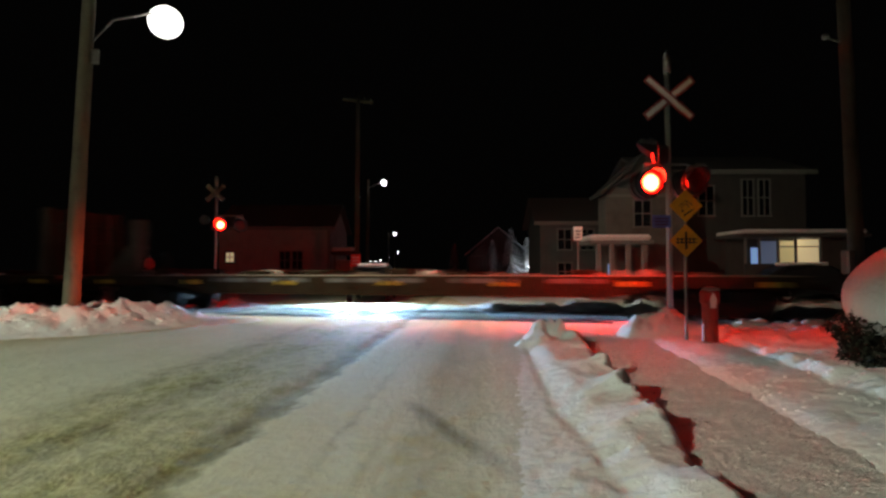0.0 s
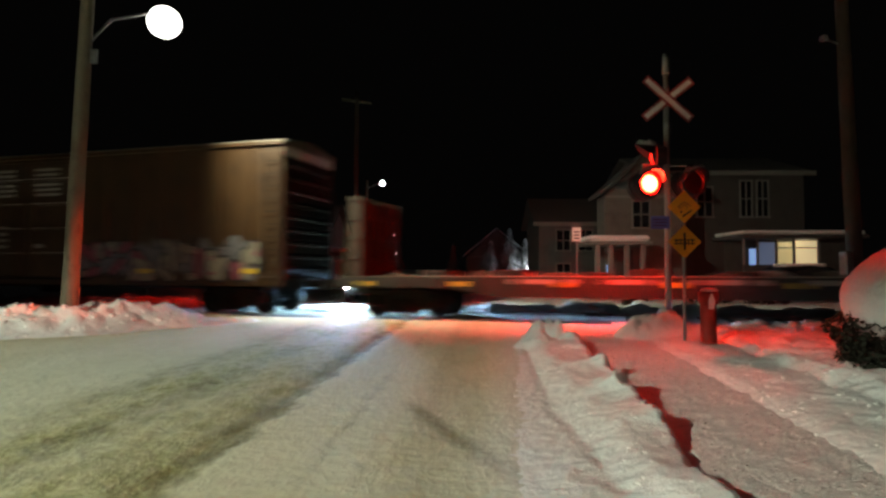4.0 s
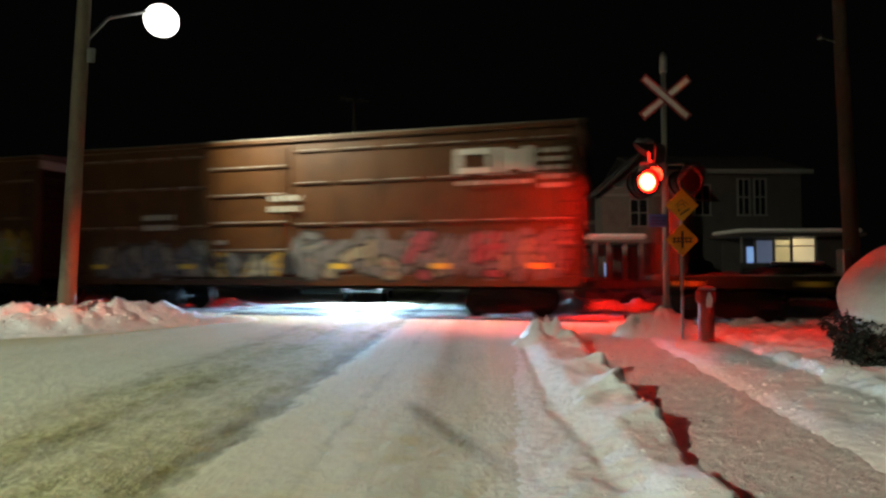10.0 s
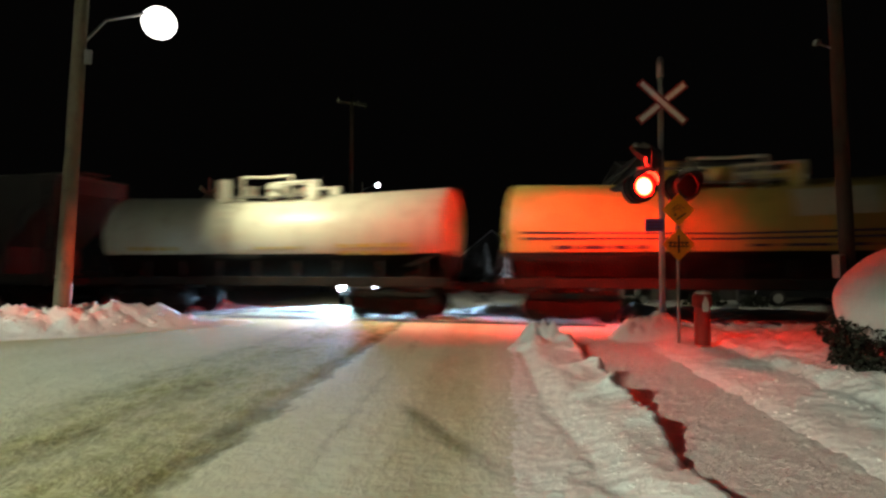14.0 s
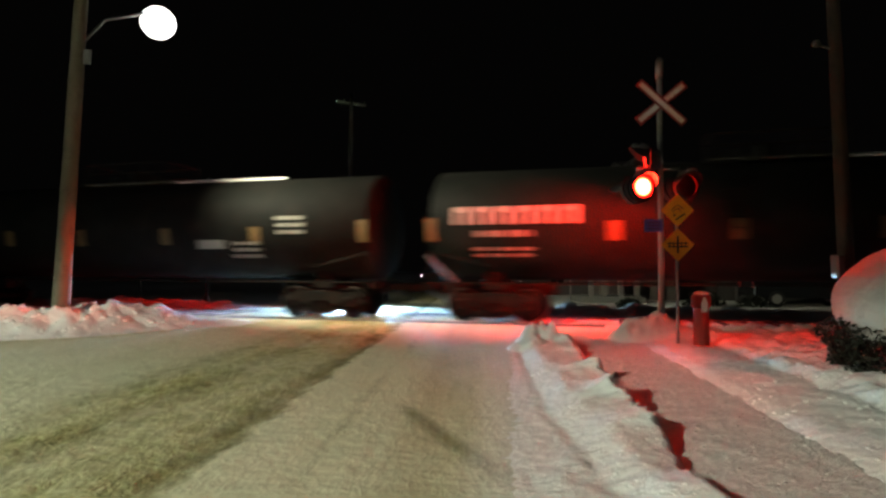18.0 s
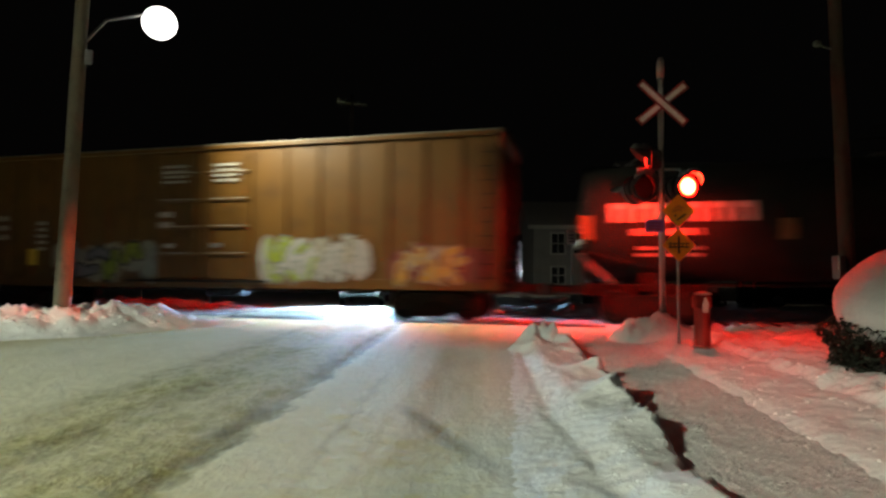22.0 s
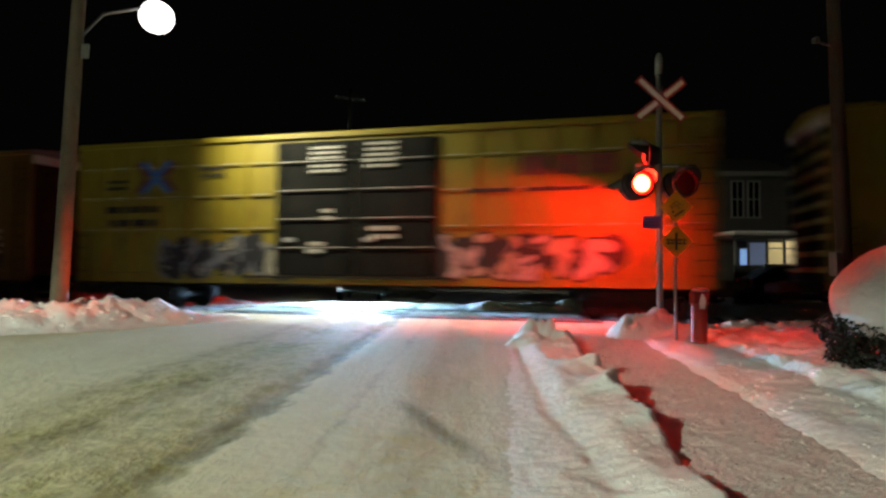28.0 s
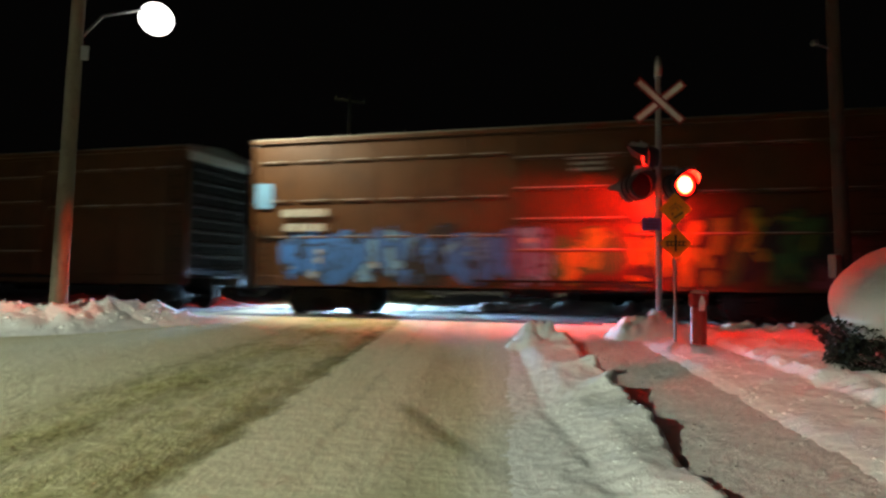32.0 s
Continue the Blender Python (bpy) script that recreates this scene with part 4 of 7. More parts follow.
def window(parent, x, z, w, h, y, pane=None, sash=True):
    """A window on a wall that faces the road: frame, sill, and panes."""
    bm = bmesh.new()
    f = 0.07
    box(bm, x - w / 2 - f, x + w / 2 + f, y - 0.06, y + 0.02, z + h, z + h + f)
    box(bm, x - w / 2 - f, x - w / 2, y - 0.06, y + 0.02, z, z + h)
    box(bm, x + w / 2, x + w / 2 + f, y - 0.06, y + 0.02, z, z + h)
    if sash:
        box(bm, x - 0.025, x + 0.025, y - 0.05, y + 0.01, z, z + h)
        box(bm, x - w / 2, x + w / 2, y - 0.045, y + 0.005, z + h / 2 - 0.025, z + h / 2 + 0.025)
    win = part("window", bm, TRIM_WHITE, parent, "white framed window")
    part("sill", boxed(x - w / 2 - 0.1, x + w / 2 + 0.1, y - 0.11, y + 0.02, z - f, z, 0.01), TRIM_WHITE, win)
    part("pane", boxed(x - w / 2, x + w / 2, y - 0.02, y - 0.008, z, z + h), pane or PANE, win, "lit pane" if pane else "dark pane")
    return win


def gable_roof(bm, x0, x1, y0, y1, eave, ridge, along_x, over=0.35, thick=0.14):
    x0, x1, y0, y1 = x0 - over, x1 + over, y0 - over, y1 + over
    if along_x:
        m = (y0 + y1) / 2
        prof = [(y0, eave - 0.1), (m, ridge), (y1, eave - 0.1)]
        for (a, za), (b, zb) in zip(prof, prof[1:]):
            v = [bm.verts.new(p) for p in ((x0, a, za), (x1, a, za), (x1, b, zb), (x0, b, zb), (x0, a, za + thick), (x1, a, za + thick), (x1, b, zb + thick), (x0, b, zb + thick))]
            for q in ((0, 3, 2, 1), (4, 5, 6, 7), (0, 1, 5, 4), (2, 3, 7, 6), (0, 4, 7, 3), (1, 2, 6, 5)):
                bm.faces.new([v[i] for i in q])
    else:
        m = (x0 + x1) / 2
        prof = [(x0, eave - 0.1), (m, ridge), (x1, eave - 0.1)]
        for (a, za), (b, zb) in zip(prof, prof[1:]):
            v = [bm.verts.new(p) for p in ((a, y0, za), (a, y1, za), (b, y1, zb), (b, y0, zb), (a, y0, za + thick), (a, y1, za + thick), (b, y1, zb + thick), (b, y0, zb + thick))]
            for q in ((0, 1, 2, 3), (4, 7, 6, 5), (0, 4, 5, 1), (2, 6, 7, 3), (0, 3, 7, 4), (1, 5, 6, 2)):
                bm.faces.new([v[i] for i in q])


def block(parent, x0, x1, y0, y1, eave, ridge, wall, along_x=True, roof=None, snow=True, lap=True):
    """Four walls up to the eave with gable ends, a roof, snow on it, and courses of siding on the front."""
    bm = bmesh.new()
    box(bm, x0, x1, y0, y1, 0, eave)
    if along_x:
        for x in (x0, x1):
            bm.faces.new([bm.verts.new(p) for p in ((x, y0, eave), (x, y1, eave), (x, (y0 + y1) / 2, ridge))])
    else:
        prism(bm, [(x0, eave), (x1, eave), ((x0 + x1) / 2, ridge)], y0, y0 + 0.1)
    part("wall", tidy(bm), wall, parent)
    if lap:
        bm = bmesh.new()
        z = 0.3
        while z < eave - 0.1:
            box(bm, x0, x1, y0 - 0.014, y0 + 0.002, z, z + 0.14)
            z += 0.17
        part("siding", bm, wall, parent, "horizontal lap siding")
    bm = bmesh.new()
    gable_roof(bm, x0, x1, y0, y1, eave, ridge, along_x)
    r = part("roof", tidy(bm), roof or SHINGLE, parent)
    if snow:
        bm = bmesh.new()
        gable_roof(bm, x0, x1, y0, y1, eave + 0.15, ridge + 0.15, along_x, 0.28, 0.12)
        part("roof_snow", tidy(bm), SNOW, r, "blanket of snow on the roof")
    part("fascia", boxed(x0 - 0.4, x1 + 0.4, y0 - 0.40, y0 - 0.36, eave - 0.16, eave + 0.06) if along_x else boxed(x0, x1, y0 - 0.03, y0 - 0.004, eave - 0.12, eave), TRIM_WHITE, parent)


hl = thing("house", None, "small pale house with a snowy roof and dark windows", "house", "houses")
block(hl, -14.6, -7.5, 40, 47, 4.0, 5.7, PLASTER, roof=SHINGLE, snow=False)
for x in (-10.35, -9.55):
    window(hl, x, 1.35, 0.62, 1.1, 40)
window(hl, -13.9, 1.75, 0.62, 0.7, 40)
# the curtain itself glows in place of a lit room behind it
part("curtain", boxed(-14.15, -13.65, 39.975, 39.985, 1.8, 2.4), LIT_WARM, hl, "curtain with dim room light as its own glow")
part("corner_board", boxed(-7.62, -7.46, 39.95, 40.1, 0, 3.9), TRIM_WHITE, hl)
part("porch", boxed(-7.4, -6.2, 40.6, 43, 0.2, 1.9, 0.02), PLASTER, hl)
part("porch_roof", boxed(-7.44, -5.9, 40.2, 43.2, 2.25, 2.5, 0.05), SHINGLE, hl)
part("porch_snow", boxed(-7.40, -6.0, 40.3, 43.1, 2.5, 2.75, 0.08), SNOW_DIRTY, hl, "thick snow on the porch roof")
for x in (-7.2, -6.0):
    part("porch_post", boxed(x - 0.06, x + 0.06, 40.3, 40.42, 0, 2.25), TRIM_WHITE, hl)

ha = thing("house", None, "grey-sided house with a dark roof", "house", "houses")
block(ha, 5.5, 9.9, 36, 41, 4.0, 5.6, SIDING_GREY, snow=False)
window(ha, 6.9, 2.45, 0.75, 1.15, 36)
window(ha, 8.2, 2.45, 0.75, 1.15, 36)
window(ha, 6.9, 0.7, 0.75, 0.95, 36)

hb = thing("house", None, "large two-storey house with a porch and a lit sunroom", "house", "houses")
# The main block's siding is darker than the gable wing's.
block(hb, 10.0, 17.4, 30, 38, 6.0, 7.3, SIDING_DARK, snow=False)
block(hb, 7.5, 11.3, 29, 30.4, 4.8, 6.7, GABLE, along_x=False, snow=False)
for x in (14.6, 15.4):
    window(hb, x, 3.9, 0.5, 1.7, 30)
window(hb, 12.6, 3.9, 0.7, 1.4, 30)
window(hb, 9.2, 3.3, 0.75, 1.2, 29)
part("porch_roof", boxed(6.15, 8.95, 26.6, 29.0, 2.38, 2.55, 0.04), TRIM_WHITE, hb)
part("porch_snow", boxed(6.22, 8.88, 26.7, 28.95, 2.55, 2.80, 0.12), SNOW, hb, "snow on the porch roof")
for x in (6.63, 7.2, 7.9, 8.6):
    part("porch_column", boxed(x - 0.1, x + 0.1, 26.8, 27.0, 0, 2.38, 0.015), TRIM_WHITE, hb, "white porch column")
part("porch_floor", boxed(6.15, 8.95, 26.6, 28.98, 0, 0.3, 0.02), TRIM_WHITE, hb)
part("door", boxed(8.0, 8.8, 28.93, 28.99, 0.3, 2.25, 0.01), SHINGLE, hb, "dark front door")
window(hb, 7.68, 0.95, 0.25, 0.6, 29, LIT_COOL, False)
# sunroom: a glazed lean-to; glowing sheets behind its panes stand for the lit room
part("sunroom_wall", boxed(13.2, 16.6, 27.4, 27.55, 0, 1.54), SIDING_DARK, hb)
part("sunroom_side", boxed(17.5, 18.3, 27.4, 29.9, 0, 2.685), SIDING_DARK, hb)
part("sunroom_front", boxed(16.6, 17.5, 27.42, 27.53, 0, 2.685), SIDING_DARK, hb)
part("sunroom_roof", boxed(12.9, 18.5, 26.95, 29.98, 2.69, 2.86, 0.04), SHINGLE, hb)
part("sunroom_snow", boxed(13.0, 18.4, 27.05, 29.95, 2.86, 3.04, 0.08), SNOW_DIRTY, hb, "snow on the sunroom roof")
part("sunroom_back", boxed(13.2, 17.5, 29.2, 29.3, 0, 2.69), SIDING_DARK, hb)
for x in (13.25, 13.85, 14.68, 15.46, 16.55):
    part("mullion", boxed(x - 0.045, x + 0.045, 27.42, 27.52, 1.54, 2.69), TRIM_WHITE, hb, "window mullion")
part("rail", boxed(14.72, 16.5, 27.44, 27.5, 2.26, 2.31), TRIM_WHITE, hb)
part("lit_wall", boxed(16.36, 17.45, 29.1, 29.15, 1.50, 2.68), LIT_WARM, hb, "glowing sheet that stands for the lamplit sunroom wall")
part("lit_window", boxed(14.30, 14.62, 29.1, 29.15, 1.55, 2.30), LIT_COOL, hb, "cool blue lit window")
part("curtain", boxed(14.70, 15.5, 29.1, 29.15, 1.50, 2.60), LIT_DIM, hb, "dim blue curtain sheet with room light as its own glow")
part("curtain", boxed(15.6, 16.3, 29.1, 29.15, 1.50, 2.62), LIT_TAN, hb, "dim tan curtain sheet with room light as its own glow")
lamp("sunroom_lamp", "POINT", (16.4, 28.4, 2.5), (16.4, 28.4, 0), 9, (1.0, 0.84, 0.52), 0.12)

hc = thing("house", None, "distant small house with snow on its roof and a porch lamp", "house", "houses")
block(hc, 2.2, 7.6, 58, 64, 2.6, 5.0, GABLE, along_x=False)
part("lean_to", boxed(7.65, 9.6, 57, 61, 0, 1.6), SIDING_GREY, hc)
bm = bmesh.new()
lathe(bm, [(0, 0.17), (0.14, 0.1), (0.16, -0.1), (0, -0.17)], 10, Matrix.Translation((7.7, 56.6, 1.55)))
part("porch_lamp", tidy(bm), LIT_WHITE, hc, "bright porch lamp", True)
lamp("porch_light", "POINT", (7.7, 55.6, 2.0), (7.7, 55, 0), 210, (0.8, 0.9, 1.0), 0.2)


def snowy_tree(x, y, h, w, seed, label):
    """A conifer: trunk, drooping boughs in whorls, and snow lying on each bough."""
    tr = thing("conifer", pose(x, y, 0), label, "tree", "conifers")
    part("trunk", tubed((0, 0, 0), (0, 0, h * 0.95), 0.12, 0.02, 9), TWIG, tr)
    r = random.Random(seed)
    green, white = bmesh.new(), bmesh.new()
    n = int(h * 34)
    for i in range(n):
        k = i / n
        z = 0.4 + (h - 0.4) * k
        a = i * 2.4 + r.uniform(-0.3, 0.3)
        l = w * (1 - k) ** 0.8 * r.uniform(0.7, 1.1) + 0.08
        d = Vector((math.cos(a), math.sin(a), -0.28))
        side = Vector((-math.sin(a), math.cos(a), 0))
        for bm2, up, s in ((green, 0.0, 1.0), (white, 0.05, 0.85)):
            for q in range(5):
                t0 = q / 5
                c = Vector((0, 0, z)) + d * l * (t0 + 0.1) + Vector((0, 0, up))
                ww = 0.16 * l * (1 - t0 * 0.6) * s
                tip = c + d * l * 0.26 * s
                bm2.faces.new([bm2.verts.new(p) for p in (c + side * ww + Vector((0, 0, -0.06)), c - d * 0.05, c - side * ww + Vector((0, 0, -0.06)), tip)])
    part("foliage", green, FOLIAGE, tr, "dark needles")
    part("snow_load", white, SNOW, tr, "snow lying on the boughs")


snowy_tree(4.3, 57.0, 4.0, 1.5, 1, "small conifer loaded with snow")
snowy_tree(6.0, 57.1, 5.1, 1.9, 2, "conifer loaded with snow")
snowy_tree(7.5, 57.3, 4.2, 1.4, 3, "small conifer loaded with snow")
snowy_tree(1.0, 70, 4.2, 1.2, 4, "distant conifer dusted with snow")

# ---------------------------------------------------------------- cars


def car(name, m, paint, label, lit):
    """A small hatchback; its nose points along -y."""
    c = thing(name, m, label, "car", "cars")
    prof = [(-2.15, 0.35), (-2.2, 0.62), (-2.1, 0.82), (-1.15, 0.98), (-0.45, 1.40), (0.3, 1.48), (1.3, 1.43), (1.95, 1.05), (2.15, 0.95), (2.2, 0.4)]
    bm = bmesh.new()
    rows = []
    for x, tuck in ((-0.86, 0.10), (-0.80, 0.0), (0.80, 0.0), (0.86, 0.10)):
        row = []
        for y, z in prof:
            t = tuck + (0.0 if z < 1.0 else 0.0)
            xx = x * (1.0 if z < 1.0 else 0.86)
            row.append(bm.verts.new((xx, y + (0.06 if tuck and y < 0 else -0.06 if tuck else 0), z - tuck * 0.4)))
        rows.append(row)
    for a, b in zip(rows, rows[1:]):
        for i in range(len(prof) - 1):
            bm.faces.new((a[i], b[i], b[i + 1], a[i + 1]))
    for row in (rows[0], rows[-1]):
        bm.faces.new(row)
    bm.faces.new([r[0] for r in rows] + [r[-1] for r in reversed(rows)])
    part("body", tidy(bm), paint, c, smooth=False)
    bm = bmesh.new()
    bm.faces.new([bm.verts.new(p) for p in ((-0.64, -1.08, 1.015), (0.64, -1.08, 1.015), (0.58, -0.53, 1.375), (-0.58, -0.53, 1.375))])
    part("windscreen", bm, PANE, c)
    for x in (-0.79, 0.79):
        bm = bmesh.new()
        prism(bm, [(-0.75, 1.02), (1.6, 1.02), (1.25, 1.36), (-0.3, 1.36)], 0, 0.01)
        part("side_window", tidy(bm), PANE, c, m=Matrix.Translation((x * 0.93, 0, 0)) @ pose(0, 0, 0, 0, 0, 90))
        part("mirror", boxed(x * 1.08 - 0.08, x * 1.08 + 0.08, -0.72, -0.62, 0.98, 1.12, 0.03), paint, c)
        for y in (-1.35, 1.35):
            w = part("wheel", tubed((x - 0.09, y, 0.31), (x + 0.09, y, 0.31), 0.31, 0.31, 20), RUBBER, c)
            part("rim", tubed((x - 0.095, y, 0.31), (x + 0.095, y, 0.31), 0.19, 0.19, 14), ALU, w)
    for x in (-0.70, 0.70):
        # lens wider than a real one, so its shape takes in the headlight glare
        bm = bmesh.new()
        lathe(bm, [(0, 0.07), (0.15, 0.05), (0.20, 0)], 14, Matrix.Translation((x, -2.16, 0.72)) @ Matrix.Rotation(radians(90), 4, "X"))
        ob = part("headlight", tidy(bm), HEAD_GLOW if lit else PANE, c, "dazzling lit headlight" if lit else "unlit headlight", True)
        if lit:
            # An unseen plate is added here to keep the beam off the train.
            part("beam_shield", boxed(x - 0.42, x + 0.42, -2.86, -2.28, 0.716, 0.720), BLACK, c, "unseen plate added to block the low beam's upward light")
        part("tail_light", boxed(x - 0.1, x + 0.1, 2.14, 2.2, 0.75, 0.95, 0.02), SIGN_RED, c)
    part("grille", boxed(-0.45, 0.45, -2.22, -2.17, 0.55, 0.72, 0.02), BLACK, c)
    part("bumper", boxed(-0.82, 0.82, -2.26, -2.1, 0.32, 0.52, 0.05), paint, c)
    part("roof_snow", boxed(-0.62, 0.62, -0.35, 1.2, 1.44, 1.56, 0.06), SNOW, c, "snow on the roof")
    return c


car("car", pose(-3.12, 26.6, 0), CAR_GREY, "dark grey car waiting beyond the track with its headlights on", True)
car("car", pose(14.6, 24.8, 0, 0, 0, 84), CAR_DARK, "dark parked car before the house", False)
for i, (x, y, s) in enumerate(((10.5, 24.5, 0.8), (12.2, 24.0, 0.6), (18.5, 22.5, 0.9), (7.0, 22.8, 0.5))):
    bm = bmesh.new()
    r = random.Random(60 + i)
    for k in range(420):
        a, e = r.uniform(0, 6.28), r.uniform(0, 1.5)
        q = Vector((math.cos(a) * math.cos(e), math.sin(a) * math.cos(e), 0.7 * math.sin(e))) * s * r.uniform(0.5, 1.05)
        u = Vector((r.gauss(0, 1), r.gauss(0, 1), r.gauss(0, 1))).normalized()
        w = u.orthogonal().normalized()
        bm.faces.new([bm.verts.new(q + d * 0.10 * s) for d in (u, w, -u, -w)])
    solo("shrub", bm, FOLIAGE, "dark bare shrub beyond the track", "shrub", "shrubs by the track", m=pose(x, y, 0.02))

# ---------------------------------------------------------------- the train
CARS = []                                    # (car, middle along the track at time 0, length)
WHEELSETS = []                               # (wheelset, x in its truck's frame, car's middle)


def ring_wheel():
    bm = bmesh.new()
    for y in (-0.76, 0.76):
        s = 1 if y > 0 else -1
        lathe(bm, [(0, -0.05), (0.12, -0.09), (0.16, -0.03), (0.36, -0.02), (0.40, -0.07), (0.42, -0.07), (0.425, 0.03), (0.455, 0.05), (0.45, 0.075), (0.36, 0.06), (0.15, 0.05), (0.12, 0.09), (0, 0.09)],
              22, Matrix.Translation((0, y, 0)) @ Matrix.Rotation(radians(90 * s), 4, "X"))
    tube(bm, (0, -0.9, 0), (0, 0.9, 0), 0.08, n=10)
    return mesh_of("wheelset", tidy(bm), WHEEL_STEEL)


WHEELSET = ring_wheel()


def frame_mesh():
    bm = bmesh.new()
    prism(bm, [(-1.18, 0.62), (-1.18, 0.36), (-0.95, 0.34), (-0.55, 0.22), (-0.35, 0.12), (0.35, 0.12), (0.55, 0.22), (0.95, 0.34), (1.18, 0.36), (1.18, 0.62), (0.9, 0.66), (0.5, 0.76), (-0.5, 0.76), (-0.9, 0.66)], -0.07, 0.07)
    for x in (-0.89, 0.89):
        box(bm, x - 0.15, x + 0.15, -0.12, 0.12, 0.30, 0.60, 0.03)
    for k in range(-2, 3):
        tube(bm, (k * 0.11, -0.09, 0.20), (k * 0.11, -0.09, 0.50), 0.045, n=8)
    return mesh_of("side_frame", tidy(bm), DARK_STEEL)


SIDE_FRAME = frame_mesh()
BOLSTER = mesh_of("bolster", boxed(-0.22, 0.22, -1.0, 1.0, 0.40, 0.78, 0.03), DARK_STEEL)


def coupler_mesh():
    bm = bmesh.new()
    box(bm, -0.2, 0.55, -0.1, 0.1, 0.78, 0.98, 0.02)
    box(bm, 0.5, 0.85, -0.16, 0.14, 0.72, 1.02, 0.05)
    tube(bm, (0.0, 0.25, 0.85), (0.75, 0.2, 0.45), 0.03, n=8)
    return mesh_of("coupler", bm, DARK_STEEL)


COUPLER = coupler_mesh()


def running_gear(c, L, inset):
    for sgn in (-1, 1):
        x = sgn * (L / 2 - inset)
        t = part("truck", BOLSTER, None, c, "four-wheel truck", m=pose(x, 0, 0))
        for y in (-1.0, 1.0):
            part("side_frame", SIDE_FRAME, None, t, m=pose(0, y, 0, 0, 0, 0 if y < 0 else 180))
        for dx in (-0.89, 0.89):
            w = part("wheelset", WHEELSET, None, t, m=pose(dx, 0, 0.435))
            WHEELSETS.append((w, dx, c))
        part("coupler", COUPLER, None, c, m=pose(sgn * L / 2, 0, 0, 0, 0, 0 if sgn > 0 else 180))


def bars(parent, items, mat=None, y=-1.62, name="lettering", label=""):
    """Stencilled marks that cannot be read: thin plates (x0, x1, z0, z1) on the side towards the road."""
    if name != "lettering":
        for x0, x1, z0, z1 in items:
            part(name, boxed(x0, x1, y - 0.004, y + 0.004, z0, z1), mat or STENCIL, parent, label)
        return
    bm = bmesh.new()
    for x0, x1, z0, z1 in items:
        box(bm, x0, x1, y - 0.004, y + 0.004, z0, z1)
    tagged(part(name, bm, mat or STENCIL, parent, label), kind="stuff")


def stencil_block(x, z, w, rows, row_h, seed):
    """Rows of short dashes, like lines of small stencilled data."""
    r = random.Random(seed)
    out = []
    for k in range(rows):
        xx = x + r.uniform(0, 0.1) * w
        while xx < x + w:
            l = r.uniform(0.10, 0.30) * w
            out.append((xx, min(xx + l, x + w), z - k * row_h, z - k * row_h + row_h * 0.52))
            xx += l + 0.06 * w
    return out


def capsule(p, q, r, n=5):
    """The outline of a fat stroke from p to q with round ends."""
    a = math.atan2(q[1] - p[1], q[0] - p[0])
    out = []
    for c, a0 in ((q, a - math.pi / 2), (p, a + math.pi / 2)):
        for i in range(n + 1):
            t = a0 + math.pi * i / n
            out.append((c[0] + r * math.cos(t), c[1] + r * math.sin(t)))
    return out


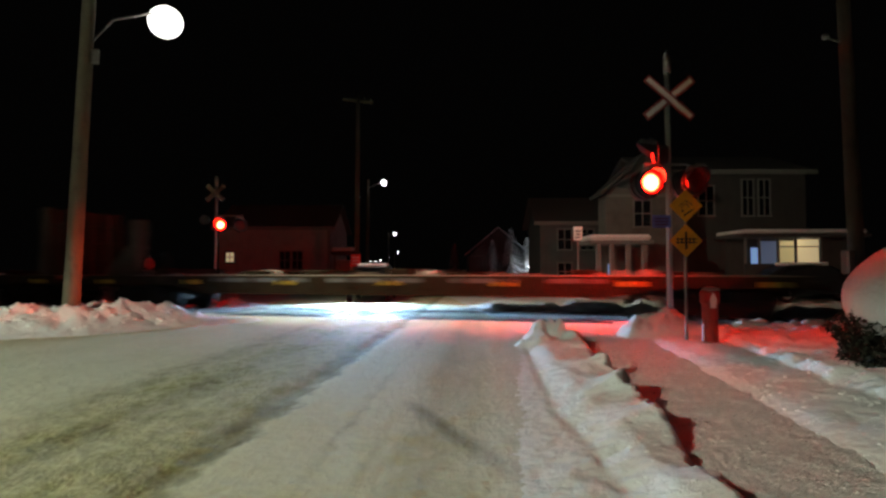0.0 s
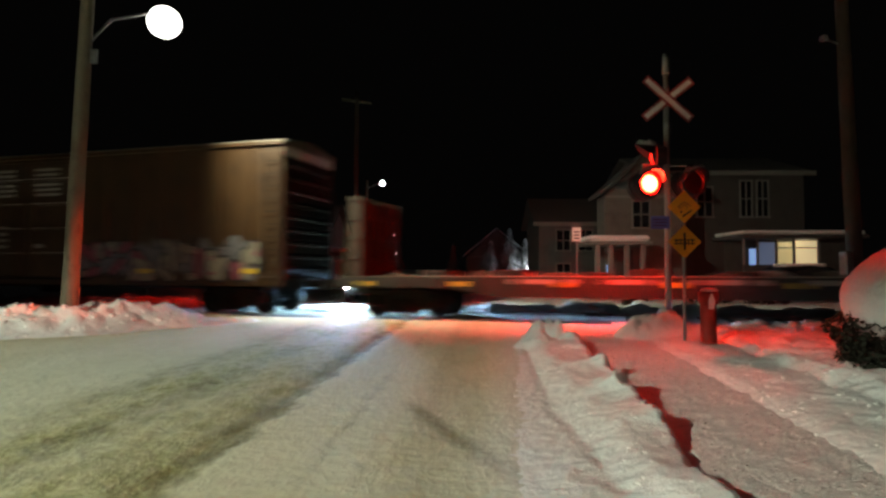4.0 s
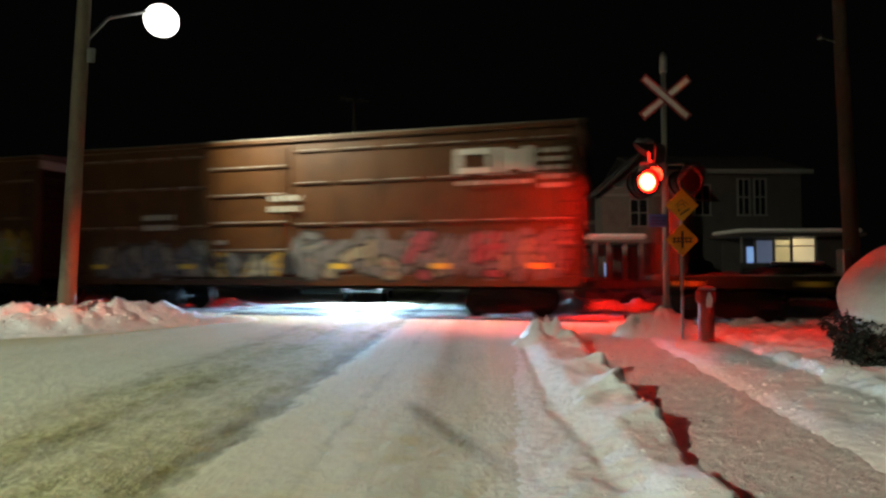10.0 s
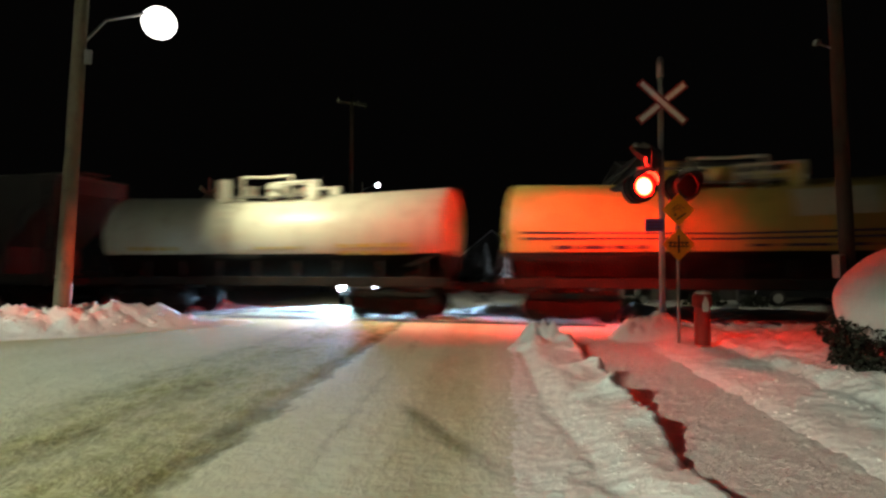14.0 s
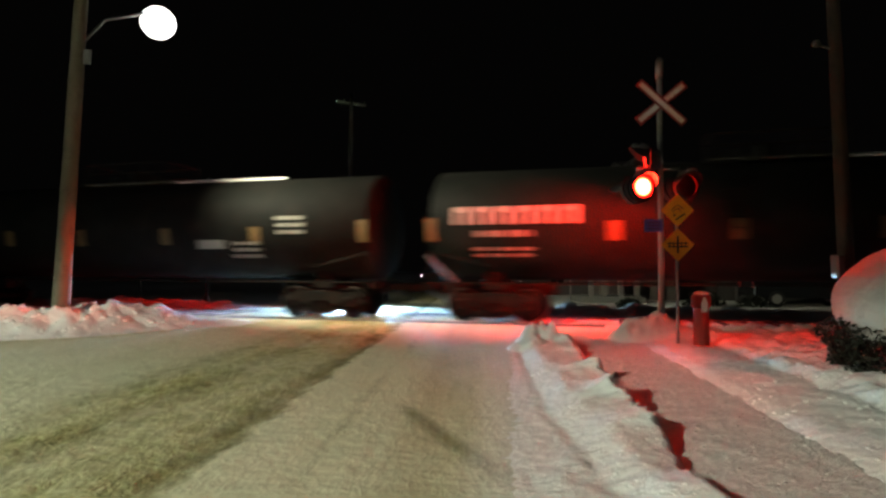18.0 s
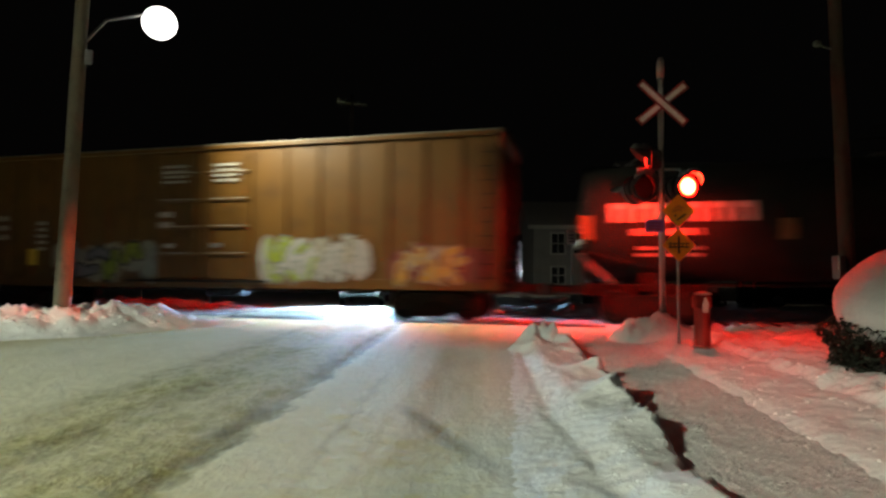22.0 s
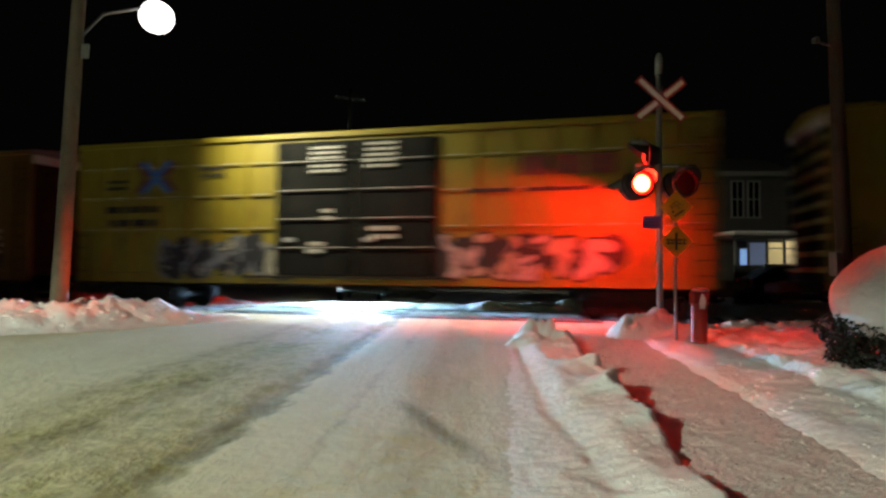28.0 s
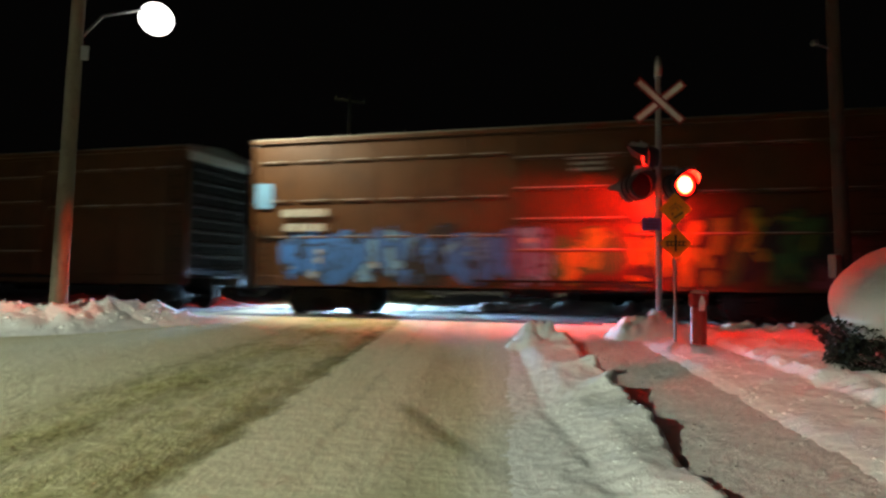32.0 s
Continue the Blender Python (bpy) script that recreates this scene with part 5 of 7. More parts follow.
def graffiti(parent, x0, x1, z0, z1, fills, seed, edge="ink", y=-1.615, letters=6, rows=0):
    """Spray paint: leaning knots of fat strokes that spell nothing, joined by colour, as thin raised films."""
    r = random.Random(seed)
    z0, z1 = z0 - 0.16, z1 - 0.10
    rows = rows or 1
    H = (z1 - z0) / rows
    films = {}
    lift = [0.004]

    def film(pts, mat):
        pts = [(a, max(z0 - 0.03, min(z1 + 0.10, b))) for a, b in pts]
        prism(films.setdefault(mat, bmesh.new()), pts, y - lift[0] - 0.0008, y - lift[0])
        lift[0] += 0.00006

    def blob(cx, cz, w, h, lean, sides=9):
        ph = r.uniform(0, 6.28)
        out = []
        for k in range(sides):
            a = 2 * math.pi * k / sides + ph
            q = r.uniform(0.78, 1.08)
            dx, dz = w * q * math.cos(a), h * q * math.sin(a)
            out.append((cx + dx + lean * dz, cz + dz))
        return out

    # a broken wash of the ground colour behind it all
    x = x0
    while x < x1:
        w = r.uniform(0.35, 0.7)
        film(blob(x + w / 2, (z0 + z1) / 2 + r.uniform(-0.1, 0.1), w * 0.7, (z1 - z0) * r.uniform(0.36, 0.50), 0.0, 11), fills[-1])
        x += w
    # leaning knots of a few fat strokes, outlined, filled and lit along one side
    def tangle():
        out = []
        for k in range(r.randint(4, 6)):
            a, b = r.random(), r.random()
            t, l = r.choice((1.57, 1.3, 1.9, 0.2, 2.6, 0.9)) + r.uniform(-0.2, 0.2), r.uniform(0.3, 0.75)
            out.append((a, b, max(0.0, min(1.0, a + l * math.cos(t) * r.choice((1, -1)))), max(0.0, min(1.0, b + l * math.sin(t) * r.choice((1, -1))))))
        return out

    wide = max(0.40, (x1 - x0) / max(1, letters) * 1.1)
    for j in range(rows):
        if rows > 1:
            wide = min(wide, H * 1.1)
        x = x0 + 0.08
        while x < x1 - 0.25:
            w = wide * r.uniform(0.75, 1.15)
            h = H * r.uniform(0.80, 1.04)
            zb = z0 + H * j + (H - h) * r.uniform(0.0, 0.5)
            lean, fat = r.uniform(-0.05, 0.30), min(w, h) * r.uniform(0.10, 0.17)
            fill = fills[r.randrange(max(1, len(fills) - 1))]
            strokes = [((x + fat + (w - 2 * fat) * a + lean * (b - 0.5) * h, zb + fat + (h - 2 * fat) * b), (x + fat + (w - 2 * fat) * c + lean * (d - 0.5) * h, zb + fat + (h - 2 * fat) * d))
                       for a, b, c, d in tangle()]
            for p, q in strokes:
                film(capsule(p, q, fat * 1.28, 4), edge)
            for p, q in strokes:
                film(capsule(p, q, fat * 0.86, 3), fill if r.random() < 0.7 else fills[r.randrange(max(1, len(fills) - 1))])
            if r.random() < 0.7:
                shine = fills[r.randrange(len(fills))]
                for p, q in strokes[:2]:
                    film(capsule((p[0] - fat * 0.25, p[1] + fat * 0.2), ((p[0] + q[0]) / 2 - fat * 0.25, (p[1] + q[1]) / 2 + fat * 0.2), fat * 0.24, 2), shine)
            for k in range(r.randint(3, 7)):
                cx, cz, a, l = x + w * r.random(), zb + h * r.random(), r.uniform(0, 3.1), r.uniform(0.06, 0.16)
                film(capsule((cx - l * math.cos(a), cz - l * math.sin(a)), (cx + l * math.cos(a), cz + l * math.sin(a)), r.uniform(0.012, 0.03), 2), edge if r.random() < 0.6 else fills[r.randrange(len(fills))])
            x += w * r.uniform(0.82, 1.0)
    for mat, bm in films.items():
        tagged(part("graffiti", tidy(bm), PAINTS[mat], parent, "spray paint in " + {"ink": "black", "sky": "pale blue", "pale": "cream"}.get(mat, mat)), kind="stuff")


def new_car(kind, lead, trail, label, category, deck=1.1):
    c = thing(kind, None, label, category, "cars of the train")
    CARS.append((c, (lead + trail) / 2, lead - trail))
    return c, lead - trail


def ladder(parent, x, z0, z1, y=-1.66, w=0.42):
    bm = bmesh.new()
    for dx in (-w / 2, w / 2):
        box(bm, x + dx - 0.02, x + dx + 0.02, y - 0.02, y + 0.02, z0, z1)
    z = z0 + 0.1
    while z < z1:
        tube(bm, (x - w / 2, y, z), (x + w / 2, y, z), 0.013, n=6)
        z += 0.36
    part("ladder", bm, DARK_STEEL, parent)


def boxcar(lead, trail, paint, label, top=4.95, door=(0.0, 3.0), doors=2, door_paint=None, ribs="post", bands=(), roof_mat=None, deco=None):
    """A boxcar: x forwards, the side towards the road at y = -1.6. door: middle and width."""
    c, L = new_car("boxcar", lead, trail, label, "boxcar")
    h, z0 = L / 2, 1.02
    bm = bmesh.new()
    box(bm, -h + 0.02, h - 0.02, -1.56, 1.56, z0, top, 0.02)
    body = part("body", bm, paint, c)
    # eave, sill and corner posts stand proud of the sheets
    for name, args in (("eave_rail", (-h, h, -1.66, -1.55, top - 0.09, top + 0.02)), ("side_sill", (-h, h, -1.605, -1.55, z0 - 0.18, z0 + 0.10)),
                       ("corner_post", (-h, -h + 0.12, -1.615, -1.55, z0 + 0.1, top - 0.16)), ("corner_post", (h - 0.12, h, -1.615, -1.55, z0 + 0.1, top - 0.16))):
        part(name, boxed(*args, 0.012), paint, c)
    d0, d1 = door[0] - door[1] / 2, door[0] + door[1] / 2
    post = mesh_of("rib", boxed(-0.08, 0.08, -0.055, 0.012, z0 + 0.1, top - 0.16, 0.02), paint)
    step = 0.98 if ribs == "post" else 1.22
    n = max(1, int(round((d0 + h - 0.3) / step)))
    spots = [-h + 0.06 + (d0 + h - 0.06) * i / n for i in range(1, n)]
    n = max(1, int(round((h - 0.3 - d1) / step)))
    spots += [d1 + (h - 0.06 - d1) * i / n for i in range(1, n)]
    if ribs == "post":
        for x in spots:
            part("rib", post, None, c, m=pose(x, -1.56, 0))
    else:
        seam = mesh_of("seam", boxed(-0.02, 0.02, -0.018, 0.01, z0 + 0.1, top - 0.16), paint)
        for x in spots:
            part("seam", seam, None, c, m=pose(x, -1.56, 0))
    for z in bands:
        edges = [-h + 0.1] + [x for x in spots if x < d0] + [d0], [d1] + [x for x in spots if x > d1] + [h - 0.1]
        for e in edges:
            for a, b in zip(e, e[1:]):
                if b - a > 0.3:
                    l = part("ledge", boxed(a + 0.1, b - 0.1, -1.63, -1.55, z, z + 0.05, 0.012), paint, c)
                    part("frost", boxed(a + 0.16, b - 0.18, -1.634, -1.56, z + 0.051, z + 0.064), SNOW_DUST, l)
    # doors with their rods and horizontal ribs
    w = (d1 - d0) / doors
    for i in range(doors):
        a, b = d0 + i * w, d0 + (i + 1) * w
        dp = door_paint or paint
        dr = part("door", boxed(a + 0.02, b - 0.02, -1.64, -1.56, z0 + 0.06, top - 0.2, 0.015), dp, c, "sliding door")
        for k in range(1, 5):
            z = z0 + (top - z0) * k / 5
            part("door_rib", boxed(a + 0.10, b - 0.10, -1.70, -1.63, z - 0.03, z + 0.03, 0.012), dp, dr)
            part("frost", boxed(a + 0.14, b - 0.16, -1.704, -1.65, z + 0.031, z + 0.046), SNOW_DUST, dr)
        for x in (a + 0.25, b - 0.25):
            part("lock_rod", tubed((x, -1.68, z0 + 0.08), (x, -1.68, top - 0.25), 0.02, n=6), dp, dr)
        part("latch", boxed(a + 0.3, a + 0.62, -1.70, -1.64, 2.0, 2.12, 0.01), GALV, dr)
    part("door_track", boxed(d0 - 1.0, d1 + 0.5, -1.70, -1.60, z0 - 0.02, z0 + 0.05), DARK_STEEL, c)
    # roof with cross ribs
    bm = bmesh.new()
    prism(bm, [(-1.64, top - 0.02), (1.64, top - 0.02), (1.60, top + 0.07), (0, top + 0.24), (-1.60, top + 0.07)], -h - 0.03, h + 0.03)
    for v in bm.verts:
        v.co = Vector((v.co.y, v.co.x, v.co.z))
    rf = part("roof", tidy(bm), roof_mat or ROOF_GALV, c, "ribbed steel roof")
    # ends: corrugations across, and a pale band under the roof
    for s in (-1, 1):
        e = part("end_wall", boxed(*(sorted((s * h, s * (h - 0.06)))), -1.5, 1.5, z0, top - 0.2), END_DARK, c)
        for k in range(9):
            z = z0 + 0.3 + k * (top - z0 - 0.9) / 8
            # yellow cars: lit slats in a paler colour than the wall behind
            part("corrugation", boxed(*sorted((s * (h - 0.02), s * (h + 0.06))), -1.42, 1.42, z - 0.07, z + 0.07, 0.05), SLAT_LIT if paint is YELLOW else END_DARK, e)
        part("end_band", boxed(*sorted((s * (h - 0.01), s * (h + 0.03))), -1.52, 1.52, top - 0.36, top - 0.08, 0.01), SNOW_DUST, e, "pale band across the top of the end")
        part("end_platform", boxed(*sorted((s * (h - 0.05), s * (h + 0.35))), -0.9, 0.9, 1.0, 1.05), DARK_STEEL, c)
        ladder(c, s * (h - 0.32), 0.7, top - 0.3 if s > 0 else 2.4)
    part("centre_sill", boxed(-h, h, -0.25, 0.25, 0.72, 1.0), DARK_STEEL, c)
    part("brake_tank", tubed((-1.0, 0.4, 0.72), (0.4, 0.4, 0.72), 0.2, n=12), DARK_STEEL, c)
    running_gear(c, L, 1.95)
    if deco:
        deco(c, L, z0, top)
    return c


def mark(c, h, z, flip=1):
    """The railway's mark at the rear of the side: two fat pale shapes over rows of stencils."""
    x = -h + 1.15
    bars(c, [(x, x + 0.85, z, z + 0.13), (x, x + 0.85, z + 0.42, z + 0.55), (x, x + 0.16, z + 0.13, z + 0.42), (x + 0.72, x + 0.85, z + 0.13, z + 0.42),
             (x + 0.97, x + 1.16, z, z + 0.55), (x + 1.22, x + 1.40, z + 0.06, z + 0.49), (x + 1.49, x + 1.68, z, z + 0.55)], mat=EMBLEM, y=-1.63, name="emblem", label="pale painted emblem")
    bars(c, stencil_block(x, z - 0.35, 1.6, 1, 0.2, 1) + stencil_block(x, z - 0.95, 0.8, 1, 0.36, 2) + stencil_block(x, z - 1.5, 1.6, 1, 0.36, 3), y=-1.63)


def yellow_marks(c, h, z=1.2):
    bars(c, [(x, x + 0.5, z, z + 0.14) for x in (-h + 0.7, -h * 0.5, -1.2, 1.0, h * 0.5, h - 1.3)], STENCIL_Y, y=-1.63, name="reflector", label="yellow reflectors")


def deco_b1(c, L, z0, top):
    h = L / 2
    mark(c, h, 3.55)
    bars(c, stencil_block(-0.9, 4.45, 1.0, 6, 0.16, 8) + stencil_block(0.9, 4.45, 1.0, 6, 0.16, 9) + stencil_block(-1.2, 2.6, 1.0, 4, 0.2, 10), y=-1.69)
    graffiti(c, -h + 2.0, -h + 6.6, 1.1, 2.75, ["teal", "grey", "teal", "teal"], 21, "grey", letters=5)
    graffiti(c, -h + 0.8, -h + 2.0, 1.1, 2.0, ["gold", "pale"], 24, "pale", letters=2)
    graffiti(c, 2.5, h - 1.0, 1.1, 2.4, ["pink", "pale", "grey"], 22, "ink", letters=6)
    graffiti(c, -h + 6.3, -1.6, 1.1, 1.9, ["gold", "pale"], 23, "pale", letters=3)
    yellow_marks(c, h)


def deco_b2(c, L, z0, top):
    h = L / 2
    x = h - 3.2
    bars(c, [(x, x + 1.0, 3.75, 3.9), (x, x + 1.0, 4.25, 4.4), (x, x + 0.18, 3.9, 4.25), (x + 0.85, x + 1.0, 3.9, 4.25), (x + 1.14, x + 1.36, 3.75, 4.4), (x + 1.44, x + 1.68, 3.82, 4.33), (x + 1.78, x + 2.0, 3.75, 4.4)], mat=EMBLEM, y=-1.63, name="emblem", label="pale painted emblem")
    bars(c, stencil_block(x, 3.45, 2.0, 1, 0.2, 4) + stencil_block(h - 1.05, 4.2, 0.7, 5, 0.22, 5) + stencil_block(-h + 2.5, 2.75, 1.2, 2, 0.3, 6) + stencil_block(-0.9, 3.2, 1.0, 2, 0.3, 7), y=-1.69)
    graffiti(c, -h + 0.8, -3.1, 1.1, 2.3, ["grey", "pale", "grey"], 31, "ink", letters=5)
    graffiti(c, -2.9, -0.3, 1.1, 2.0, ["pale", "grey", "gold", "ink"], 33, "ink", y=-1.68, letters=4)
    graffiti(c, -0.2, h - 0.5, 1.1, 2.5, ["pale", "grey", "pink", "pale", "grey"], 32, "ink", letters=8)
    yellow_marks(c, h, 1.3)


def deco_b3(c, L, z0, top):
    h = L / 2
    bars(c, stencil_block(0.4, 4.25, 1.0, 3, 0.14, 11) + stencil_block(-h + 1.2, 2.75, 1.2, 1, 0.3, 12), y=-1.70)
    graffiti(c, -h + 0.4, -1.9, 1.1, 2.5, ["gold", "pale", "white", "lime", "maroon"], 41, "ink", letters=7)
    graffiti(c, -1.6, 1.9, 1.15, 2.7, ["lime", "gold", "sky", "lime", "ink"], 42, "ink", y=-1.68, letters=3)
    graffiti(c, h - 5.3, h - 0.5, 1.1, 2.75, ["gold", "violet", "gold", "white", "gold", "lime", "gold"], 43, "white", letters=6)


def deco_brown(seed, fills, edge, frac):
    def f(c, L, z0, top):
        h = L / 2
        bars(c, stencil_block(-h + 1.0, 2.9, 1.2, 3, 0.30, seed) + stencil_block(-h + 3.3, 2.75, 0.4, 5, 0.20, seed + 1) + stencil_block(-1.1, 4.35, 0.9, 4, 0.15, seed + 2)
             + stencil_block(0.6, 4.35, 0.9, 4, 0.15, seed + 3) + stencil_block(-1.2, 2.9, 0.5, 2, 0.3, seed + 4), y=-1.70)
        bars(c, [(-h + 1.0, -h + 1.45, 1.3, 1.45), (-h + 2.9, -h + 3.25, 1.5, 2.0)], STENCIL_Y, name="reflector")
        graffiti(c, -h + frac[0], -h + frac[1], 1.1, 2.45, fills, seed, edge, letters=max(3, int((frac[1] - frac[0]) / 0.95)))
        graffiti(c, h - 6.9, h - 4.0, 1.1, 2.55, ["white", "white", "pale", "lime", "white"], seed + 7, "grey", letters=4)
        graffiti(c, h - 3.0, h - 1.0, 1.1, 2.2, ["pale", "gold", "maroon"], seed + 9, "pale", letters=3)
    return f


def deco_b5(c, L, z0, top):
    h = L / 2
    mark(c, h, 3.5)
    bars(c, stencil_block(-1.4, 4.45, 1.1, 6, 0.13, 51) + stencil_block(0.5, 4.5, 1.1, 7, 0.13, 52) + stencil_block(0.9, 3.3, 0.8, 2, 0.14, 53) + stencil_block(-1.3, 2.4, 0.5, 4, 0.2, 54), y=-1.70)
    graffiti(c, 2.0, 7.0, 1.0, 2.7, ["ink", "ink", "pale", "ink"], 55, "pale", letters=4)
    graffiti(c, -h + 2.6, -2.1, 1.1, 2.45, ["white", "sky", "gold", "grey"], 56, "grey", letters=5)


def deco_yellow(seed, cross):
    def f(c, L, z0, top):
        h = L / 2
        x = h - 4.6
        bars(c, [(x, x + 0.7, 3.66, 4.14), (x + 0.82, x + 1.5, 3.66, 4.14), (x + 1.62, x + 2.3, 3.66, 4.14)],
             PAINTS["maroon"], y=-1.63, name="emblem", label="red emblem")
        bars(c, stencil_block(h - 6.4, 3.25, 5.4, 1, 0.22, seed), PAINTS["ink"], y=-1.63)
        bars(c, stencil_block(-1.25, 4.55, 0.95, 3, 0.14, seed + 1) + stencil_block(-1.25, 4.05, 0.95, 2, 0.14, seed + 2) + stencil_block(0.35, 4.6, 0.95, 5, 0.15, seed + 3)
             + stencil_block(-0.9, 2.8, 0.35, 2, 0.2, seed + 4) + stencil_block(0.5, 2.3, 0.8, 2, 0.22, seed + 5) + stencil_block(-1.3, 1.9, 0.5, 2, 0.2, seed + 6), y=-1.71)
        graffiti(c, 2.2, h - 2.2, 1.12, 2.35, ["white", "pale", "ink"] if cross else ["maroon", "maroon", "pale"], seed + 8, "ink" if cross else "pale", letters=6)
        if cross:
            cx, cz = -h + 2.9, 3.95
            for mat, sg in (("blue", 1), ("maroon", -1)):
                for a in (0.78, -0.78):
                    co, si = math.cos(a), math.sin(a)
                    for p0, p1 in (((-0.66, 0.66),) if sg > 0 else ((-0.6, -0.04), (0.04, 0.6))):
                        bm = bmesh.new()
                        prism(bm, [(cx + (0.0 if sg > 0 else math.copysign(0.24, p0)) + co * p - si * q, cz + si * p + co * q) for p, q in ((p0, -0.08), (p1, -0.08), (p1, 0.08), (p0, 0.08))], -1.633 - 0.003 * sg - 0.002 * (a > 0), -1.632 - 0.003 * sg - 0.002 * (a > 0))
                        part("emblem", tidy(bm), PAINTS[mat], c, "crossed bar emblem")
            bars(c, stencil_block(-h + 1.1, 3.8, 0.8, 2, 0.2, seed + 10) + stencil_block(-h + 4.4, 4.1, 0.8, 2, 0.2, seed + 11) + stencil_block(-h + 1.1, 2.9, 1.9, 2, 0.4, seed + 12), PAINTS["ink"], y=-1.63)
            graffiti(c, -h + 3.0, -2.2, 1.1, 2.3, ["ink", "pale", "grey"], seed + 13, "ink", letters=4)
        else:
            graffiti(c, -h + 1.0, -2.2, 1.1, 2.3, ["maroon", "pink", "pale"], seed + 14, "ink", letters=6)
    return f


def deco_b8(c, L, z0, top):
    h = L / 2
    bars(c, stencil_block(-h + 0.9, 2.55, 1.1, 3, 0.24, 81) + stencil_block(-1.2, 4.4, 0.8, 3, 0.14, 82) + stencil_block(0.9, 4.4, 1.0, 3, 0.14, 83) + stencil_block(-0.6, 3.3, 0.5, 1, 0.14, 84)
         + stencil_block(h - 2.1, 2.35, 1.1, 4, 0.22, 85), y=-1.70)
    graffiti(c, -h + 2.0, -2.7, 1.1, 2.55, ["lime", "lime", "sky", "lime"], 86, "sky", letters=5)
    graffiti(c, -2.5, 1.3, 1.1, 2.5, ["grey", "maroon", "pale", "maroon"], 88, "ink", y=-1.69, letters=5)
    graffiti(c, h - 7.0, h - 1.6, 1.1, 2.6, ["grey", "pale", "sky", "grey", "gold", "pale", "ink"], 87, "grey", letters=7)


def deco_b9(c, L, z0, top):
    h = L / 2
    bars(c, stencil_block(0.9, 4.05, 0.9, 3, 0.14, 91) + stencil_block(-h + 0.9, 2.75, 1.4, 2, 0.4, 92), y=-1.69)
    bars(c, [(-h + 0.1, -h + 0.6, 3.0, 3.7)], PAINTS["sky"], y=-1.63, name="placard")
    graffiti(c, -h + 0.9, -0.7, 1.05, 2.6, ["blue", "sky", "white", "blue", "ink", "blue"], 93, "ink", letters=9)
    graffiti(c, -0.6, 0.4, 1.05, 2.6, ["violet", "sky", "violet"], 96, "ink", y=-1.68, letters=2)
    graffiti(c, 0.5, 1.7, 1.1, 2.5, ["lime", "gold", "green"], 94, "green", y=-1.68, letters=2)
    graffiti(c, h - 5.9, h - 1.5, 1.05, 2.95, ["lime", "gold", "green", "gold", "lime", "green", "ink"], 95, "ink", letters=5)
    graffiti(c, h - 1.7, h - 0.5, 1.05, 2.3, ["pink", "maroon"], 97, "maroon", letters=1)


